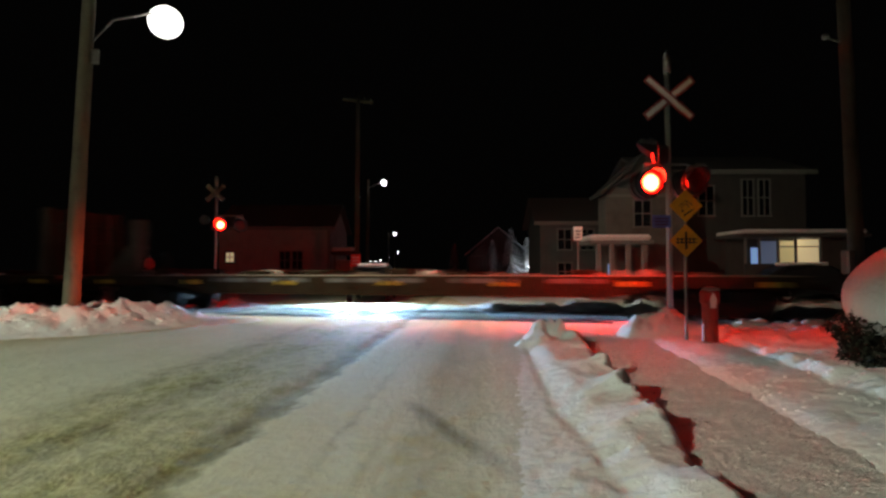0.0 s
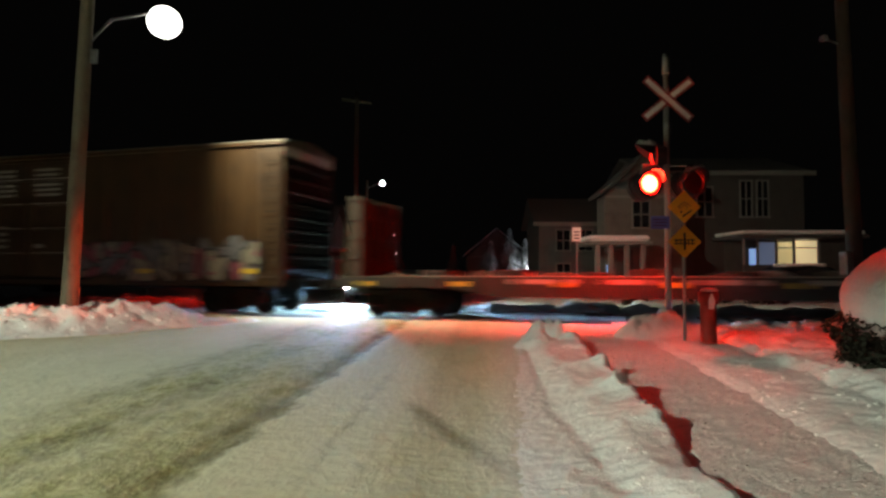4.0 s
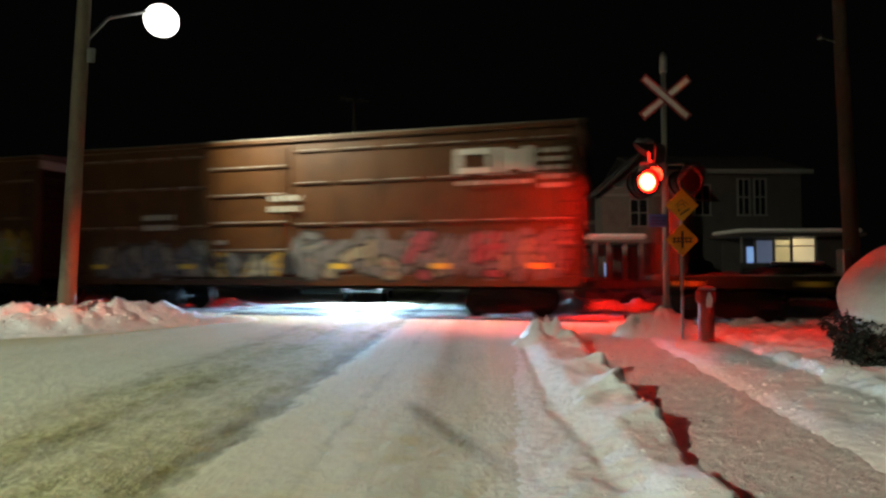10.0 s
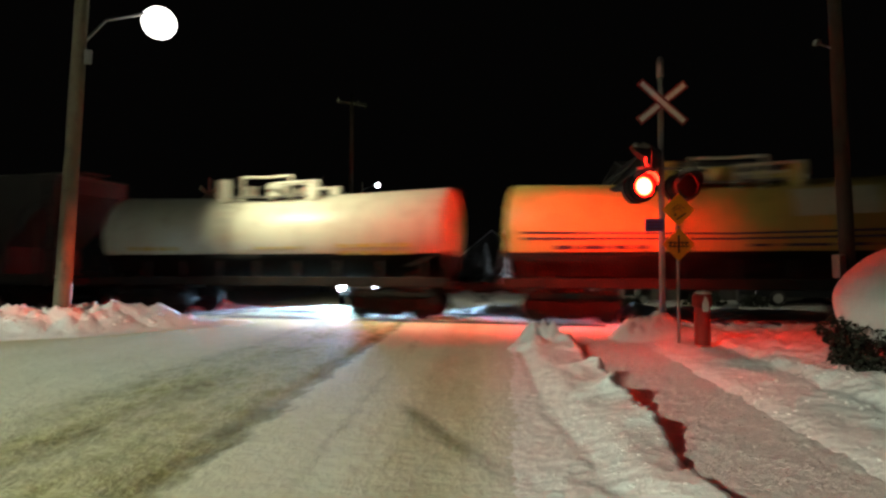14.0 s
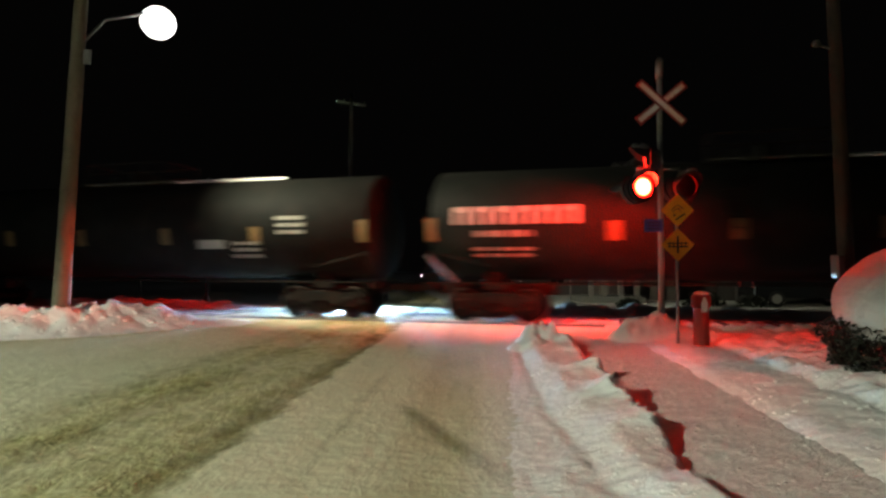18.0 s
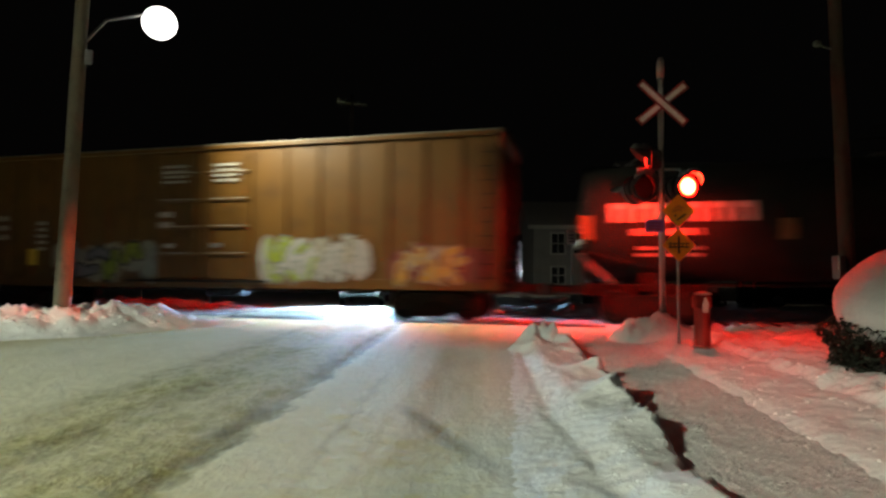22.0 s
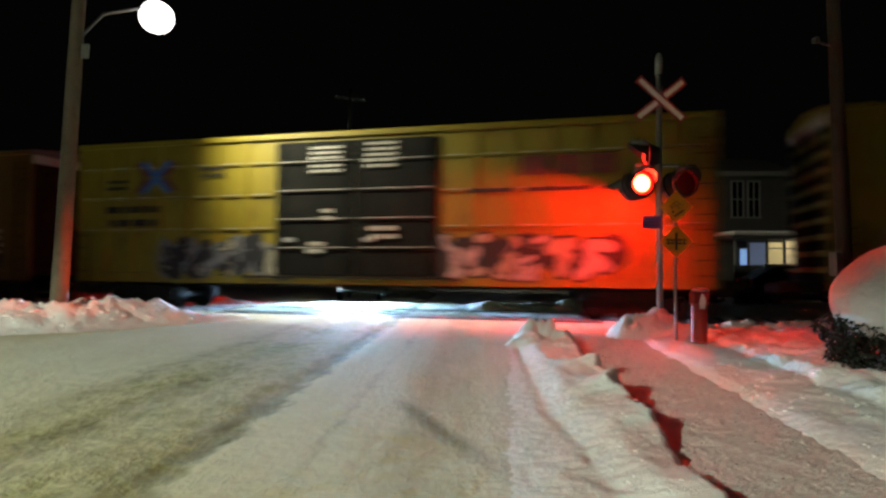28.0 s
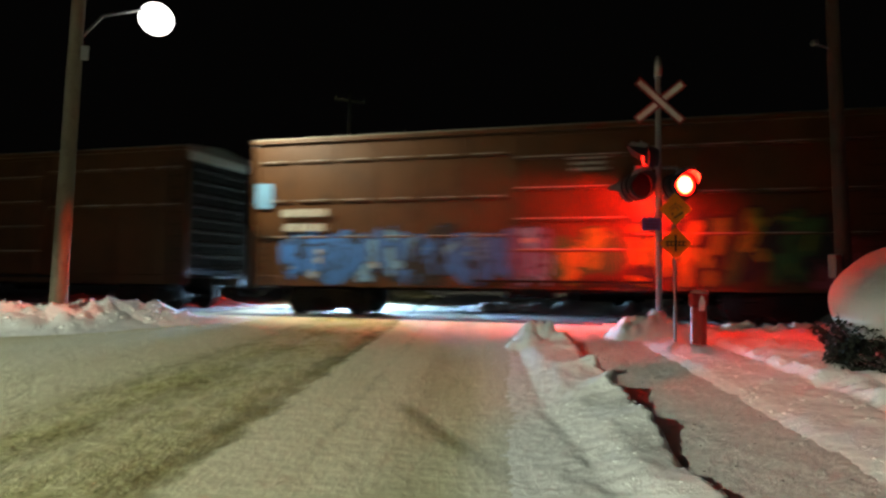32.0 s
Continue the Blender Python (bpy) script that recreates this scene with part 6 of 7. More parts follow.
def flatcar(lead, trail, label, bulk=(True, True), pale=False, seed=1):
    c, L = new_car("flatcar", lead, trail, label, "flatcar")
    h = L / 2
    side = FLAT_BROWN if not pale else HOPPER_GREY
    for s in (-1, 1):
        bm = bmesh.new()
        pts = [(-h, 1.12), (h, 1.12), (h, 0.86), (h - 3.2, 0.84), (h - 4.4, 0.60), (-h + 4.4, 0.60), (-h + 3.2, 0.84), (-h, 0.86)]
        prism(bm, pts, s * 1.5 - 0.04, s * 1.5 + 0.04)
        part("side_sill", tidy(bm), side, c)
    part("deck", boxed(-h, h, -1.46, 1.46, 1.02, 1.13, 0.01), WOOD_POLE, c, "timber deck dusted with snow")
    part("centre_sill", boxed(-h, h, -0.3, 0.3, 0.62, 1.0), DARK_STEEL, c)
    pocket = mesh_of("stake_pocket", boxed(-0.09, 0.09, -0.05, 0.02, 0.80, 1.10, 0.02), side)
    n = int(L / 1.05)
    for i in range(n):
        part("stake_pocket", pocket, None, c, m=pose(-h + 0.7 + i * (L - 1.4) / (n - 1), -1.55, 0))
    r = random.Random(seed)
    for i in range(7):
        x = -h + 2 + (L - 4) * (i + r.uniform(0.2, 0.8)) / 7
        part("deck_rest", boxed(x - 0.35, x + 0.35, -1.35, 1.35, 1.13, 1.13 + r.uniform(0.10, 0.22), 0.03), side, c, "low timber rest across the deck")
    bars(c, [(x, x + 0.55, 0.88, 1.0) for x in [-h + 0.5 + i * (L - 1.5) / 6 for i in range(7)]], STENCIL_Y, y=-1.545, name="reflector", label="yellow reflectors")
    bars(c, stencil_block(-h + 4.5, 0.95, L - 9, 1, 0.22, seed), STENCIL if pale else PAINTS["grey"], y=-1.545)
    bars(c, [(-h + 2, h - 2, 1.135, 1.15)], SNOW_DUST, y=-1.52, name="snow_line", label="line of snow on the deck edge")
    for s, on in zip((-1, 1), bulk):
        x = s * (h - 0.50)
        wide = 0.25 if pale and s > 0 else 0.16
        if on:
            b = part("bulkhead", boxed(x - 0.06, x + 0.06, -1.45, 1.45, 1.13, 3.28, 0.01), FLAT_BROWN, c, "steel end bulkhead")
            part("side_post", boxed(x - wide, x + wide, -1.55, -1.47, 1.13, 3.32, 0.02), BULK_PALE if pale and s > 0 else BULK_BROWN, b, "side post of the bulkhead")
            for z in (1.62, 2.15, 2.68, 3.22):
                part("stiffener", boxed(x - wide - 0.01, x + wide + 0.01, -1.58, -1.545, z - 0.03, z + 0.03, 0.01), BULK_BROWN, b)
            for y in (-1.42, -0.7, 0.0, 0.7, 1.42):
                part("bulkhead_post", boxed(x - 0.16, x + 0.16, y - 0.07, y + 0.07, 1.13, 3.32, 0.02), FLAT_BROWN, b)
            for z in (1.6, 2.2, 2.8):
                part("bulkhead_rail", boxed(x - 0.10, x + 0.10, -1.44, 1.44, z - 0.05, z + 0.05, 0.02), FLAT_BROWN, b)
            for y in (-1.40, 1.40):
                bm = bmesh.new()
                xi = x + s * 0.48
                prism(bm, [(x + s * 0.1, 1.13), (xi, 1.13), (x + s * 0.18, 2.9), (x + s * 0.1, 2.9)], y - 0.04, y + 0.04)
                part("gusset", tidy(bm), FLAT_BROWN, b)
        elif s < 0:
            # a stub post with a raking brace that falls towards the car's end
            x = s * (h - 1.62)
            stand = part("end_stand", boxed(x - 0.17, x + 0.17, -1.30, -0.95, 1.13, 2.85, 0.02), FLAT_RUST, c, "rusty post of a cut-down bulkhead")
            bm = bmesh.new()
            prism(bm, [(x + s * 0.17, 1.13), (x + s * 1.12, 1.13), (x + s * 1.12, 1.24), (x + s * 0.30, 2.05), (x + s * 0.17, 2.10)], -1.22, -1.02)
            part("brace", tidy(bm), FLAT_RUST, stand)
            for z in (1.55, 2.0, 2.45):
                part("collar", boxed(x - 0.20, x + 0.20, -1.33, -0.92, z - 0.03, z + 0.03, 0.01), FLAT_RUST, stand)
            bm = bmesh.new()
            tube(bm, (x - s * 0.75, -0.8, 1.1), (x - s * 0.75, -0.8, 1.75), 0.04, n=8)
            lathe(bm, [(0.20, -0.02), (0.26, -0.02), (0.26, 0.02), (0.20, 0.02)], 16, Matrix.Translation((x - s * 0.75, -0.85, 1.6)) @ Matrix.Rotation(radians(90), 4, "X"))
            part("brake_stand", tidy(bm), DARK_STEEL, c)
    # dunnage and crusts of snow left on the deck
    r = random.Random(seed * 13)
    x = -h + 1.4
    while x < h - 1.6:
        w, t = r.uniform(0.15, 1.1), r.uniform(0.05, 0.20)
        y = r.uniform(-1.40, -0.5)
        if r.random() < 0.5:
            part("timber", boxed(x, x + w, y - 0.07, y + 0.07, 1.13, 1.13 + t * 0.8, 0.012), TWIG, c, "loose timber on the deck")
        else:
            bm = bmesh.new()
            lathe(bm, [(0, t), (w * 0.3, t * 0.8), (w * 0.5, 0.0), (0, -0.02)], 9, Matrix.Translation((x + w / 2, y, 1.13)) @ Matrix.Diagonal((1, min(1, 0.25 / w), 1, 1)))
            part("snow_crust", tidy(bm), SNOW_DUST, c, "crust of snow on the deck", True)
        x += w + r.uniform(0.1, 0.9)
    running_gear(c, L, 1.75)
    return c


def tank(bm, L, r, z, n=40, dome=0.24):
    prof = [(0, -L / 2)]
    for k in range(1, 7):
        a = math.pi / 2 * k / 6
        prof.append((r * math.sin(a), -L / 2 + dome * (1 - math.cos(a))))
    prof += [(p[0], -p[1]) for p in prof[::-1]]
    lathe(bm, prof, n, Matrix.Translation((0, 0, z)) @ Matrix.Rotation(radians(90), 4, "Y"))


def droop(c, h):
    """Both halves of the tank slope down to its middle: bends all that lies on the shell."""
    for ob in c.children:
        if ob.name.split(".")[0] not in ("tank", "lower_jacket", "stripe", "lettering", "placard", "platform", "manway", "valve", "ladder", "guard_plate", "handrail"):
            continue
        bm = bmesh.new()
        bm.from_mesh(ob.data)
        bmesh.ops.bisect_plane(bm, geom=bm.verts[:] + bm.edges[:] + bm.faces[:], plane_co=(0, 0, 0), plane_no=(1, 0, 0))
        for v in bm.verts:
            low = 0.17 * max(0.0, min(1.0, (v.co.z - 1.86) / 0.7))
            v.co.z += low * (abs(v.co.x) / h - 0.6)
        bm.to_mesh(ob.data)
        bm.free()


def tankcar(lead, trail, paint, label, r, zc, rail_top, skirt=None, stripes=False, deco=None):
    c, L = new_car("tank_car", lead, trail, label, "tank car")
    h = L / 2
    bm = bmesh.new()
    tank(bm, L - 0.25, r, zc)
    tidy(bm)
    if skirt:
        for f in bm.faces:
            f.material_index = 1 if f.calc_center_median().z < skirt else 0
    part("tank", bm, [paint, TANK_BLACK], c, smooth=True)
    if skirt:
        # the lower half in black, from below the belt line
        bm = bmesh.new()
        a0 = math.asin((zc - skirt) / r)
        n = 14
        rows = []
        for x in (-h + 0.28, h - 0.28):
            rows.append([bm.verts.new((x, -(r + 0.012) * math.cos(a0 + (math.pi - 2 * a0) * i / n), zc - (r + 0.012) * math.sin(a0 + (math.pi - 2 * a0) * i / n))) for i in range(n + 1)])
        for i in range(n):
            bm.faces.new((rows[0][i], rows[0][i + 1], rows[1][i + 1], rows[1][i]))
        bmesh.ops.solidify(bm, geom=bm.faces[:], thickness=0.008)
        part("lower_jacket", bm, TANK_BLACK, c, "black lower jacket", True)
        for y in (-1.40, 1.40):
            part("side_sill", boxed(-h + 0.1, h - 0.1, y - 0.06, y + 0.06, 0.90, 1.16, 0.02), DARK_STEEL, c, "black side sill")
        for k in range(9):
            x = -h + 0.8 + k * (L - 1.6) / 8
            part("hanger", boxed(x - 0.04, x + 0.04, -1.36, -1.24, 1.16, 1.60, 0.01), DARK_STEEL, c)
    if stripes:
        for ang in (0.02, 0.13):
            bm = bmesh.new()
            yy, zz = -(r + 0.006) * math.cos(ang - 0.2), zc + (r + 0.006) * math.sin(ang - 0.2)
            box(bm, -h + 0.7, h - 0.7, yy - 0.004, yy + 0.02, zz - 0.028, zz + 0.028)
            part("stripe", bm, NAVY, c, "navy blue stripe")
    for x in (-h * 0.98, h * 0.98):
        part("stub_sill", boxed(*sorted((x, x * 0.62)), -0.3, 0.3, 0.72, 1.02), DARK_STEEL, c)
        s = 1 if x > 0 else -1
        part("end_sill", boxed(*sorted((x - s * 0.1, x)), -1.4, 1.4, 0.85, 1.05), DARK_STEEL, c)
        xs_ = x * 0.80
        for y in (-0.72, 0.72):
            bm = bmesh.new()
            prism(bm, [(xs_ - 0.28, 0.85), (xs_ + 0.28, 0.85), (xs_ + 0.16, zc - r * 0.7), (xs_ - 0.16, zc - r * 0.7)], y - 0.05, y + 0.05)
            part("saddle", tidy(bm), DARK_STEEL, c)
        bm = bmesh.new()
        for y in (-1.38, 1.38):
            tube(bm, (x * 0.99, y, 0.95), (x * 0.99, y, 1.85), 0.02, n=6)
            tube(bm, (x * 0.99, y, 1.85), (x * 0.80, y, 1.45), 0.02, n=6)
        tube(bm, (x * 0.99, -1.38, 1.85), (x * 0.99, 1.38, 1.85), 0.02, n=6)
        part("end_handrail", bm, DARK_STEEL, c)
    for y in (-1.42, 1.42):
        part("running_rail", tubed((-h * 0.95, y, 1.02), (h * 0.95, y, 1.02), 0.022, n=6), DARK_STEEL, c)
    # dome platform with its rails, manway and ladders
    bm = bmesh.new()
    box(bm, -1.6, 1.6, -0.75, 0.75, zc + r - 0.06, zc + r, 0.01)
    part("platform", bm, ROOF_GALV, c)
    w = 1.5
    if skirt:
        z = zc + r - 0.30
        for y in (-0.75, 0.75):
            for x0, x1, zt in ((-1.75, -1.30, rail_top - 0.15), (1.25, 1.60, rail_top - 0.28)):
                part("guard_plate", boxed(x0, x1, y - 0.012, y + 0.012, z + 0.1, zt, 0.004), paint, c, "pale guard plate on the platform")
            for x0, x1, zt in ((-0.85, 0.75, rail_top - 0.08), (0.15, 1.6, rail_top - 0.28)):
                bm = bmesh.new()
                tube(bm, (x0, y, z), (x0, y, zt), 0.04, n=8)
                tube(bm, (x1, y, z), (x1, y, zt), 0.04, n=8)
                tube(bm, (x0 - 0.03, y, zt), (x1 + 0.03, y, zt), 0.04, n=8)
                part("handrail", bm, TANK_WHITE, c, "white platform hoop")
    else:
        bm = bmesh.new()
        for y in (-0.75, 0.75):
            for x in (-w, -0.55, 0.55, w):
                tube(bm, (x, y, zc + r - 0.1), (x, y, rail_top), 0.025, n=6)
            tube(bm, (-w, y, rail_top), (w, y, rail_top), 0.025, n=6)
            tube(bm, (-w, y, (zc + r + rail_top) / 2), (w, y, (zc + r + rail_top) / 2), 0.02, n=6)
        for x in (-w, w):
            tube(bm, (x, -0.75, rail_top), (x, 0.75, rail_top), 0.025, n=6)
        part("handrail", bm, paint if skirt else DARK_STEEL, c, "platform handrail")
    bm = bmesh.new()
    lathe(bm, [(0, 0.5), (0.30, 0.48), (0.34, 0.40), (0.34, 0.0)], 18, Matrix.Translation((-0.1, 0, zc + r - 0.05)))
    part("manway", tidy(bm), paint, c, smooth=True)
    for x in (-0.9, 0.8):
        bm = bmesh.new()
        lathe(bm, [(0, 0.34), (0.10, 0.33), (0.12, 0.28), (0.12, 0.0)], 12, Matrix.Translation((x, -0.25, zc + r - 0.05)))
        part("valve", tidy(bm), paint, c)
    bm = bmesh.new()
    for dx in (-0.22, 0.22):
        last = None
        for k in range(9):
            a = -0.35 + 1.55 * k / 8
            p = Vector((dx - 1.15, -(r + 0.09) * math.cos(a), zc + (r + 0.09) * math.sin(a)))
            if last:
                tube(bm, last, p, 0.018, n=6)
            last = p
    for k in range(9):
        a = -0.35 + 1.55 * k / 8
        y, z = -(r + 0.09) * math.cos(a), zc + (r + 0.09) * math.sin(a)
        tube(bm, (-1.37, y, z), (-0.93, y, z), 0.014, n=6)
    part("ladder", bm, paint if skirt else DARK_STEEL, c)
    running_gear(c, L, 1.9)
    if deco:
        deco(c, h, r, zc)
    if skirt:
        droop(c, h)
    return c


def on_tank(c, items, r, zc, mat, name="lettering", label=""):
    """Marks that lie on the tank's round side: (x0, x1, z0, z1)."""
    if name in ("reflector", "placard") and len(items) > 1:
        for it in items:
            on_tank(c, [it], r, zc, mat, name, label)
        return
    bm = bmesh.new()
    for x0, x1, z0, z1 in items:
        n = max(1, int((z1 - z0) / 0.12))
        for k in range(n):
            a, b = z0 + (z1 - z0) * k / n, z0 + (z1 - z0) * (k + 1) / n
            ys_ = [-math.sqrt(max(0.01, (r + 0.014) ** 2 - (z - zc) ** 2)) for z in (a, b)]
            bm.faces.new([bm.verts.new(p) for p in ((x0, ys_[0], a), (x1, ys_[0], a), (x1, ys_[1], b), (x0, ys_[1], b))])
    tagged(part(name, tidy(bm), mat, c, label), kind="stuff")


def deco_black(seed):
    def f(c, h, r, zc):
        x, zc = -h + 0.9, zc - 0.30
        # the owner's name as six fat pale shapes
        name = []
        for k in range(6):
            a = x + k * 0.56
            name += [(a, a + 0.14, zc + 0.22, zc + 0.68), (a + 0.14, a + 0.46, zc + 0.54, zc + 0.68), (a + 0.30, a + 0.46, zc + 0.22, zc + 0.54)]
        for k in range(6):
            on_tank(c, name[3 * k:3 * k + 3], r, zc + 0.30, EMBLEM, "emblem", "fat pale painted shape")
        on_tank(c, stencil_block(x + 0.5, zc - 0.10, 1.6, 1, 0.3, seed) + stencil_block(x + 0.5, zc - 0.45, 1.6, 2, 0.16, seed + 1) + stencil_block(h - 3.1, zc + 0.45, 0.9, 3, 0.2, seed + 2)
                + stencil_block(h - 4.6, zc - 0.25, 1.0, 3, 0.18, seed + 3), r, zc + 0.30, STENCIL)
        on_tank(c, [(xx, xx + 0.3, zc - 0.22, zc + 0.26) for xx in (-h * 0.45, -h * 0.13, h * 0.22, h * 0.56)] + [(-h + 0.2, -h + 0.45, zc - 0.2, zc + 0.4), (h - 0.55, h - 0.3, zc - 0.2, zc + 0.4)],
                r, zc + 0.30, OCHRE, "reflector", "dull yellow reflector patch")
        on_tank(c, [(h * 0.36, h * 0.36 + 0.9, zc - 0.35, zc - 0.1)], r, zc + 0.30, STENCIL_Y if seed % 2 else STENCIL, "placard")
        bm = bmesh.new()
        tube(bm, (-h + 0.15, -1.25, 1.75), (-h + 0.95, -1.35, 1.05), 0.06, n=8)
        part("end_brace", bm, PAINTS["grey"], c, "pale curved brace at the end")
        bm = bmesh.new()
        box(bm, -0.5, 5.4, -0.35, -0.20, zc + 0.30 + r - 0.03, zc + 0.30 + r + 0.05)
        part("snow_line", bm, SNOW, c, "line of snow along the top")
    return f


def hopper(lead, trail, label):
    c, L = new_car("hopper_car", lead, trail, label, "hopper car")
    h, top, z0 = L / 2, 4.35, 1.15
    bm = bmesh.new()
    prism(bm, [(-h + 0.1, top), (h - 0.1, top), (h - 0.1, top - 0.5), (h - 2.1, 2.1), (h - 2.1, z0), (-h + 2.1, z0), (-h + 2.1, 2.1), (-h + 0.1, top - 0.5)], -1.5, 1.5)
    part("body", tidy(bm), HOPPER_GREY, c)
    rib = mesh_of("rib", boxed(-0.05, 0.05, -0.05, 0.0, z0, top - 0.1, 0.015), HOPPER_GREY)
    for i in range(9):
        part("rib", rib, None, c, m=pose(-h + 2.2 + i * (L - 4.4) / 8, -1.5, 0))
    for s in (-1, 1):
        bm = bmesh.new()
        pts = [(s * h, 1.0), (s * h, top), (s * (h - 2.3), top), (s * (h - 2.3), 2.4)]
        arc = [(s * (h - 0.35 - 1.65 * math.sin(a)), 1.6 + 2.1 * math.cos(a)) for a in [math.pi / 2 * k / 8 for k in range(9)]]
        outer = [(s * h, top), (s * (h - 2.2), top), (s * (h - 2.2), 1.6)]
        prism(bm, outer + arc[::-1] + [(s * (h - 0.35), 1.0), (s * h, 1.0)], -1.56, -1.50)
        part("end_panel", tidy(bm), HOPPER_GREY, c, "side panel with an arched cut-out")
        part("end_sill", boxed(*sorted((s * h, s * (h - 2.4))), -1.5, 1.5, 0.85, 1.05), HOPPER_GREY, c)
        part("end_post", boxed(*sorted((s * (h - 0.9), s * (h - 1.0))), -1.4, -1.3, 1.05, 2.9), HOPPER_GREY, c)
        ladder(c, s * (h - 0.2), 0.8, top - 0.2, -1.62)
        part("outlet", boxed(*sorted((s * 0.9, s * 2.6)), -0.8, 0.8, 0.45, 1.15, 0.1), DARK_STEEL, c)
    part("side_sill", boxed(-h, h, -1.56, -1.46, 1.0, 1.22, 0.01), HOPPER_GREY, c)
    part("roof", boxed(-h, h, -1.45, 1.45, top, top + 0.12, 0.05), ROOF_GALV, c)
    part("running_board", boxed(-h, h, -0.5, 0.5, top + 0.22, top + 0.27), ROOF_GALV, c)
    for x in (-h * 0.7, -h * 0.25, h * 0.25, h * 0.7):
        part("hatch", tubed((x, 0, top + 0.1), (x, 0, top + 0.3), 0.38, n=16), ROOF_GALV, c)
    bars(c, stencil_block(-1.5, 3.2, 2.4, 2, 0.4, 71) + stencil_block(-h + 2.5, 2.6, 1.0, 3, 0.2, 72), STENCIL, y=-1.53)
    running_gear(c, L, 1.7)
    return c


flatcar(8.5, -11.75, "flatcar with an empty timber deck and a brake stand", (False, False), False, 1)
flatcar(-12.9, -31.9, "brown bulkhead flatcar with an empty deck", (True, True), False, 2)
flatcar(-33.5, -50.9, "bulkhead flatcar with pale sills and an empty deck", (True, True), True, 3)
boxcar(-52.6, -72.1, MINERAL, "weathered brown boxcar with a pale emblem and graffiti", 4.95, (0.6, 3.9), 2, None, "post", (), None, deco_b1)
flatcar(-73.45, -91.0, "brown bulkhead flatcar with an empty deck", (True, True), False, 4)
flatcar(-92.7, -110.1, "brown bulkhead flatcar dusted with snow", (True, True), False, 5)
boxcar(-111.75, -127.2, BROWN, "brown boxcar with a large pale emblem and grey graffiti", 4.95, (-1.6, 2.7), 1, None, "seam", (2.5, 3.65, 4.55), None, deco_b2)
boxcar(-128.75, -143.85, BROWN, "brown boxcar with bright yellow and white graffiti", 4.9, (0.4, 3.1), 1, None, "seam", (2.9, 4.1), None, deco_b3)
tankcar(-145.45, -156.9, TANK_YELLOW, "short yellow tank car with navy stripes and a black underside", 1.28, 2.38, 4.30, 1.82, True,
        lambda c, h, r, zc: (on_tank(c, [(1.3, 3.1, zc + 0.30, zc + 0.98)], r, zc, TANK_WHITE, "placard", "pale painted rectangle"),
                             on_tank(c, stencil_block(-h + 1.4, zc - 0.50, 2.4, 1, 0.2, 61) + stencil_block(0.0, zc - 0.45, 3.6, 1, 0.14, 62), r, zc, NAVY)))
tankcar(-158.05, -169.7, TANK_WHITE, "short cream tank car with a black underside", 1.28, 2.38, 4.30, 1.82, False,
        lambda c, h, r, zc: on_tank(c, stencil_block(-h + 1.2, zc - 0.45, 1.9, 1, 0.22, 63) + stencil_block(-0.2, zc - 0.42, 1.6, 1, 0.14, 64) + stencil_block(2.4, zc - 0.4, 2.2, 2, 0.2, 65), r, zc, TANK_YELLOW))
hopper(-170.9, -182.0, "short grey covered hopper with arched end openings")
tankcar(-183.5, -201.1, TANK_BLACK, "long black tank car with pale lettering shapes", 1.52, 2.62, 4.75, None, False, deco_black(101))
tankcar(-202.3, -220.0, TANK_BLACK, "long black tank car with pale lettering shapes", 1.52, 2.62, 4.75, None, False, deco_black(112))
tankcar(-222.2, -239.2, TANK_BLACK, "long black tank car with pale lettering shapes", 1.52, 2.62, 4.75, None, False, deco_black(123))
boxcar(-241.0, -259.1, TAN, "tan-brown ribbed boxcar with pale graffiti", 4.95, (0.3, 3.2), 2, None, "post", (), None, deco_brown(131, ["pale", "lime", "grey", "pale"], "ink", (3.9, 7.2)))
boxcar(-260.5, -278.5, MINERAL, "brown boxcar with a pale emblem and black graffiti", 4.95, (0.0, 4.0), 2, None, "post", (), None, deco_b5)
boxcar(-280.1, -297.75, YELLOW, "yellow boxcar with black doors and maroon graffiti", 4.98, (-0.4, 4.4), 2, DOOR_BLACK, "post", (), YELLOW, deco_yellow(151, False))
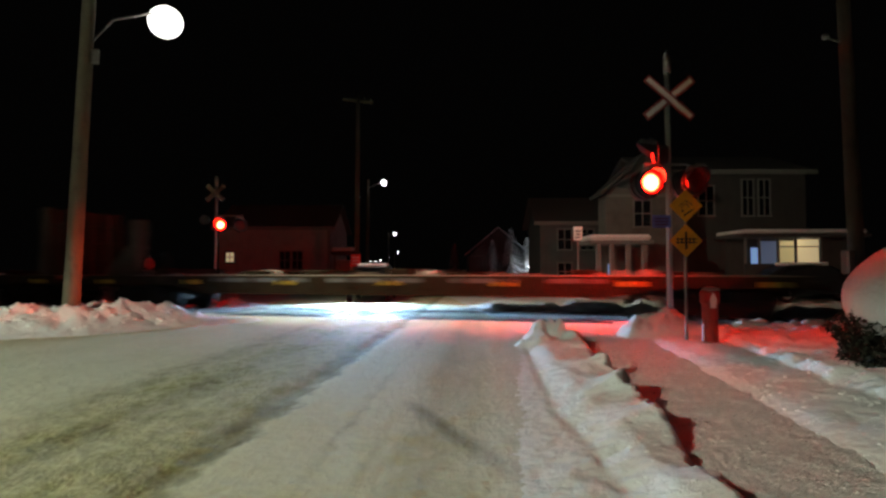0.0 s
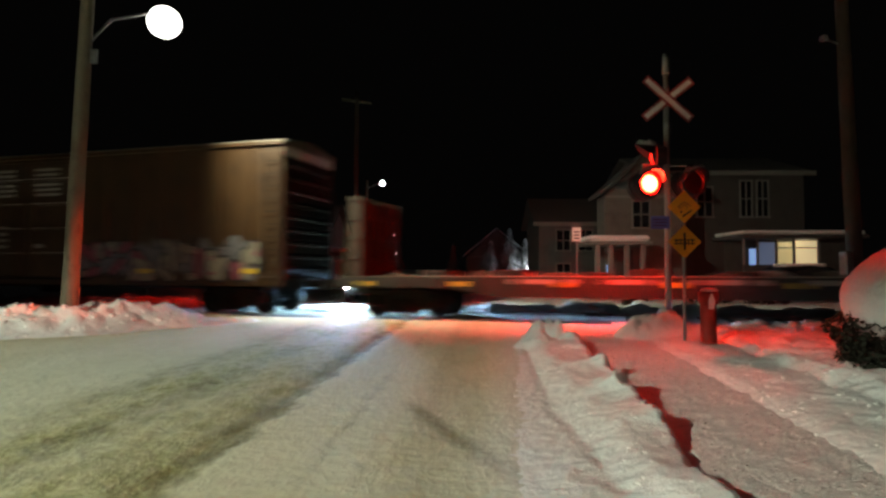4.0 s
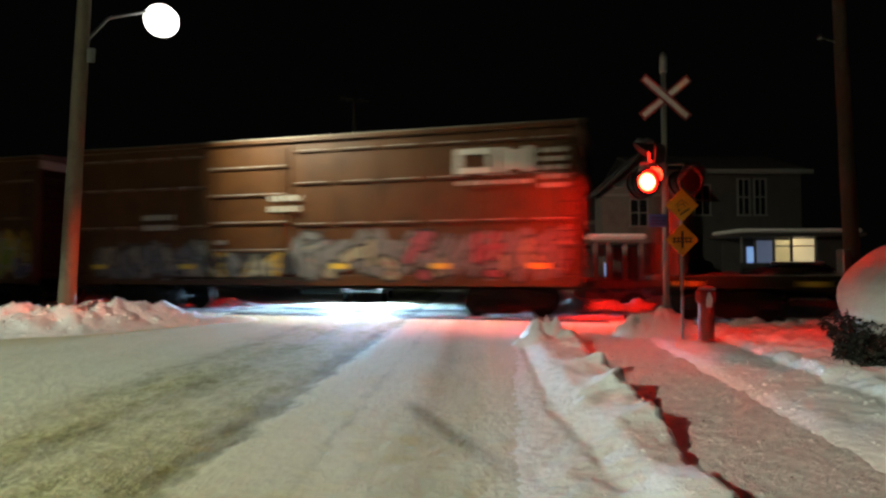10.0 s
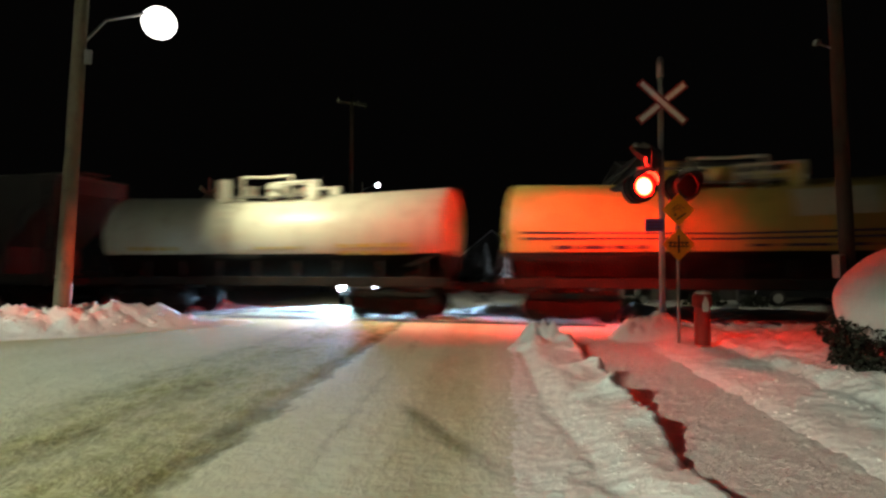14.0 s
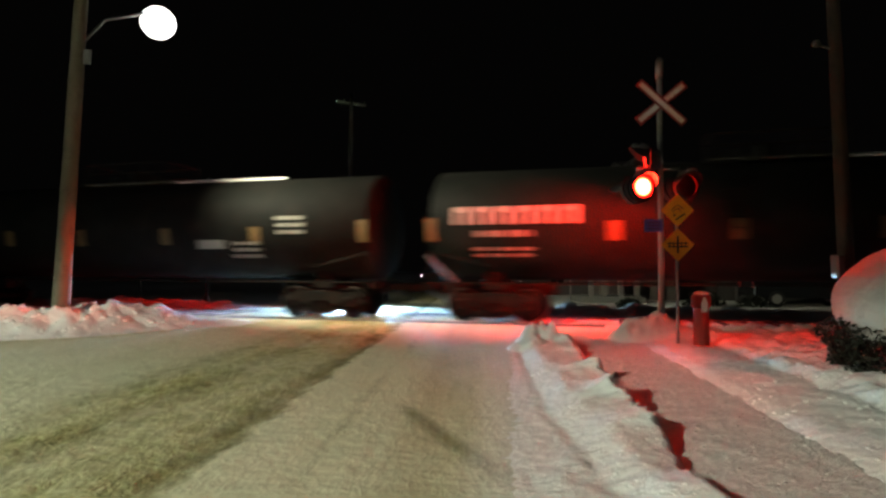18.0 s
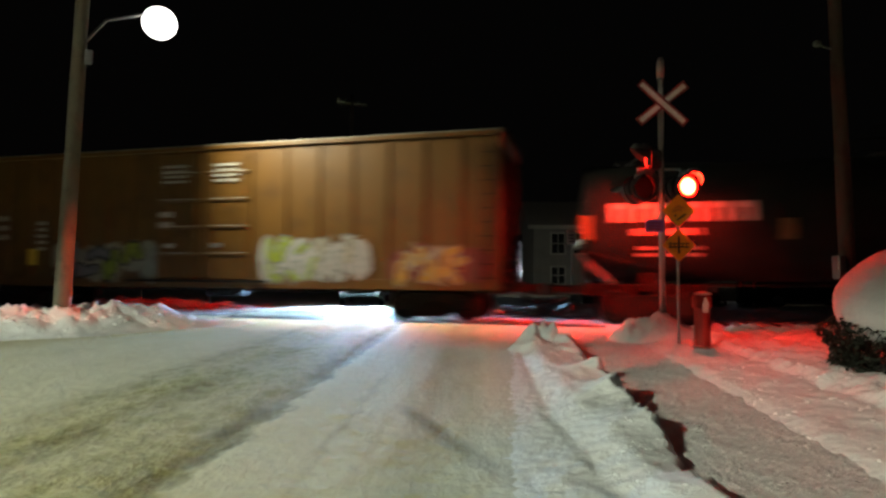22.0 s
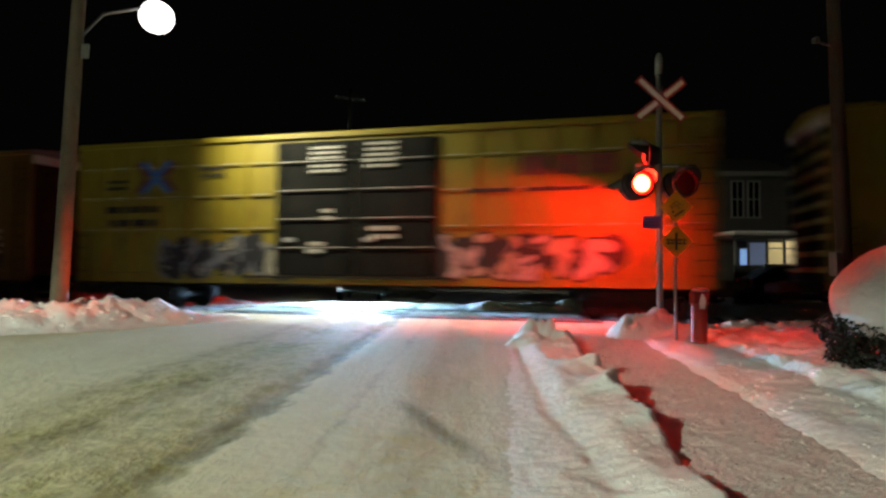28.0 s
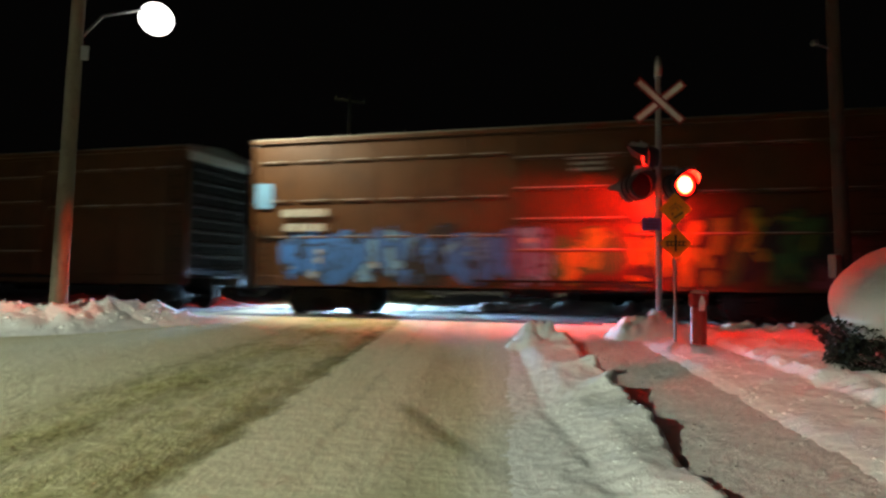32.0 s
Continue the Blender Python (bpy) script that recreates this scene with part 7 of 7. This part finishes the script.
boxcar(-300.05, -318.45, YELLOW, "yellow boxcar with black doors and a crossed emblem", 4.98, (0.05, 4.75), 2, DOOR_BLACK, "post", (2.35, 3.3, 4.2), YELLOW, deco_yellow(171, True))
boxcar(-320.3, -339.1, TAN, "tan-brown boxcar with lime green graffiti", 4.95, (-0.6, 4.0), 2, None, "post", (), None, deco_b8)
boxcar(-341.0, -356.8, BROWN, "brown boxcar with blue and green graffiti", 4.9, (0.9, 2.9), 1, None, "seam", (2.15, 3.15, 4.25), None, deco_b9)
boxcar(-359.0, -374.0, BROWN, "brown boxcar at the end of the view", 4.9, (0.9, 2.9), 1, None, "seam", (3.15, 4.25), None, None)

# ---------------------------------------------------------------- what moves


def motions():
    turn = -math.degrees(SLOPE)
    for c, mid, L in CARS:
        rows = []
        for k in range(17):
            t = 2.0 * k
            p = on_track(mid + run(t))
            rows.append((t, pose(p.x, p.y, 0.0, 0, 0, turn)))
        walk(c, rows)
    for w, dx, c in WHEELSETS:
        mid = [m for o, m, _ in CARS if o is c][0]
        rows, first = [], None
        for f in range(0, 961):
            t = f / FPS
            if abs(mid + run(t)) < 16:
                first = run(t) if first is None else first
                rows.append((t, pose(dx, 0, 0.435, 0, math.degrees((run(t) - first) / 0.435), 0)))
        if not rows:
            rows = [(0.0, pose(dx, 0, 0.435))]
        if rows[0][0] > 0:
            rows.insert(0, (0.0, rows[0][1]))
        if rows[-1][0] < 31.99:
            rows.append((32.0, rows[-1][1]))
        walk(w, rows)
    flips = flash_times()
    for ob, side in ROUNDELS:
        on = side == "l"
        ang = 0 if on else 180
        rows = [(0.0, pose(0, 0, 0, 0, 0, ang))]
        for t, s in flips:
            if (s == side) == on or not 0.0 < t < 31.9:
                continue
            on = s == side
            f = max(2, math.ceil(t * FPS))
            for k in range(4):
                tt = (f - 2 + k) / FPS
                if tt > rows[-1][0] + 0.01:
                    rows.append((tt, pose(0, 0, 0, 0, 0, ang + 60 * k)))
            ang += 180
        rows.append((32.0, rows[-1][1]))
        walk(ob, rows)


motions()
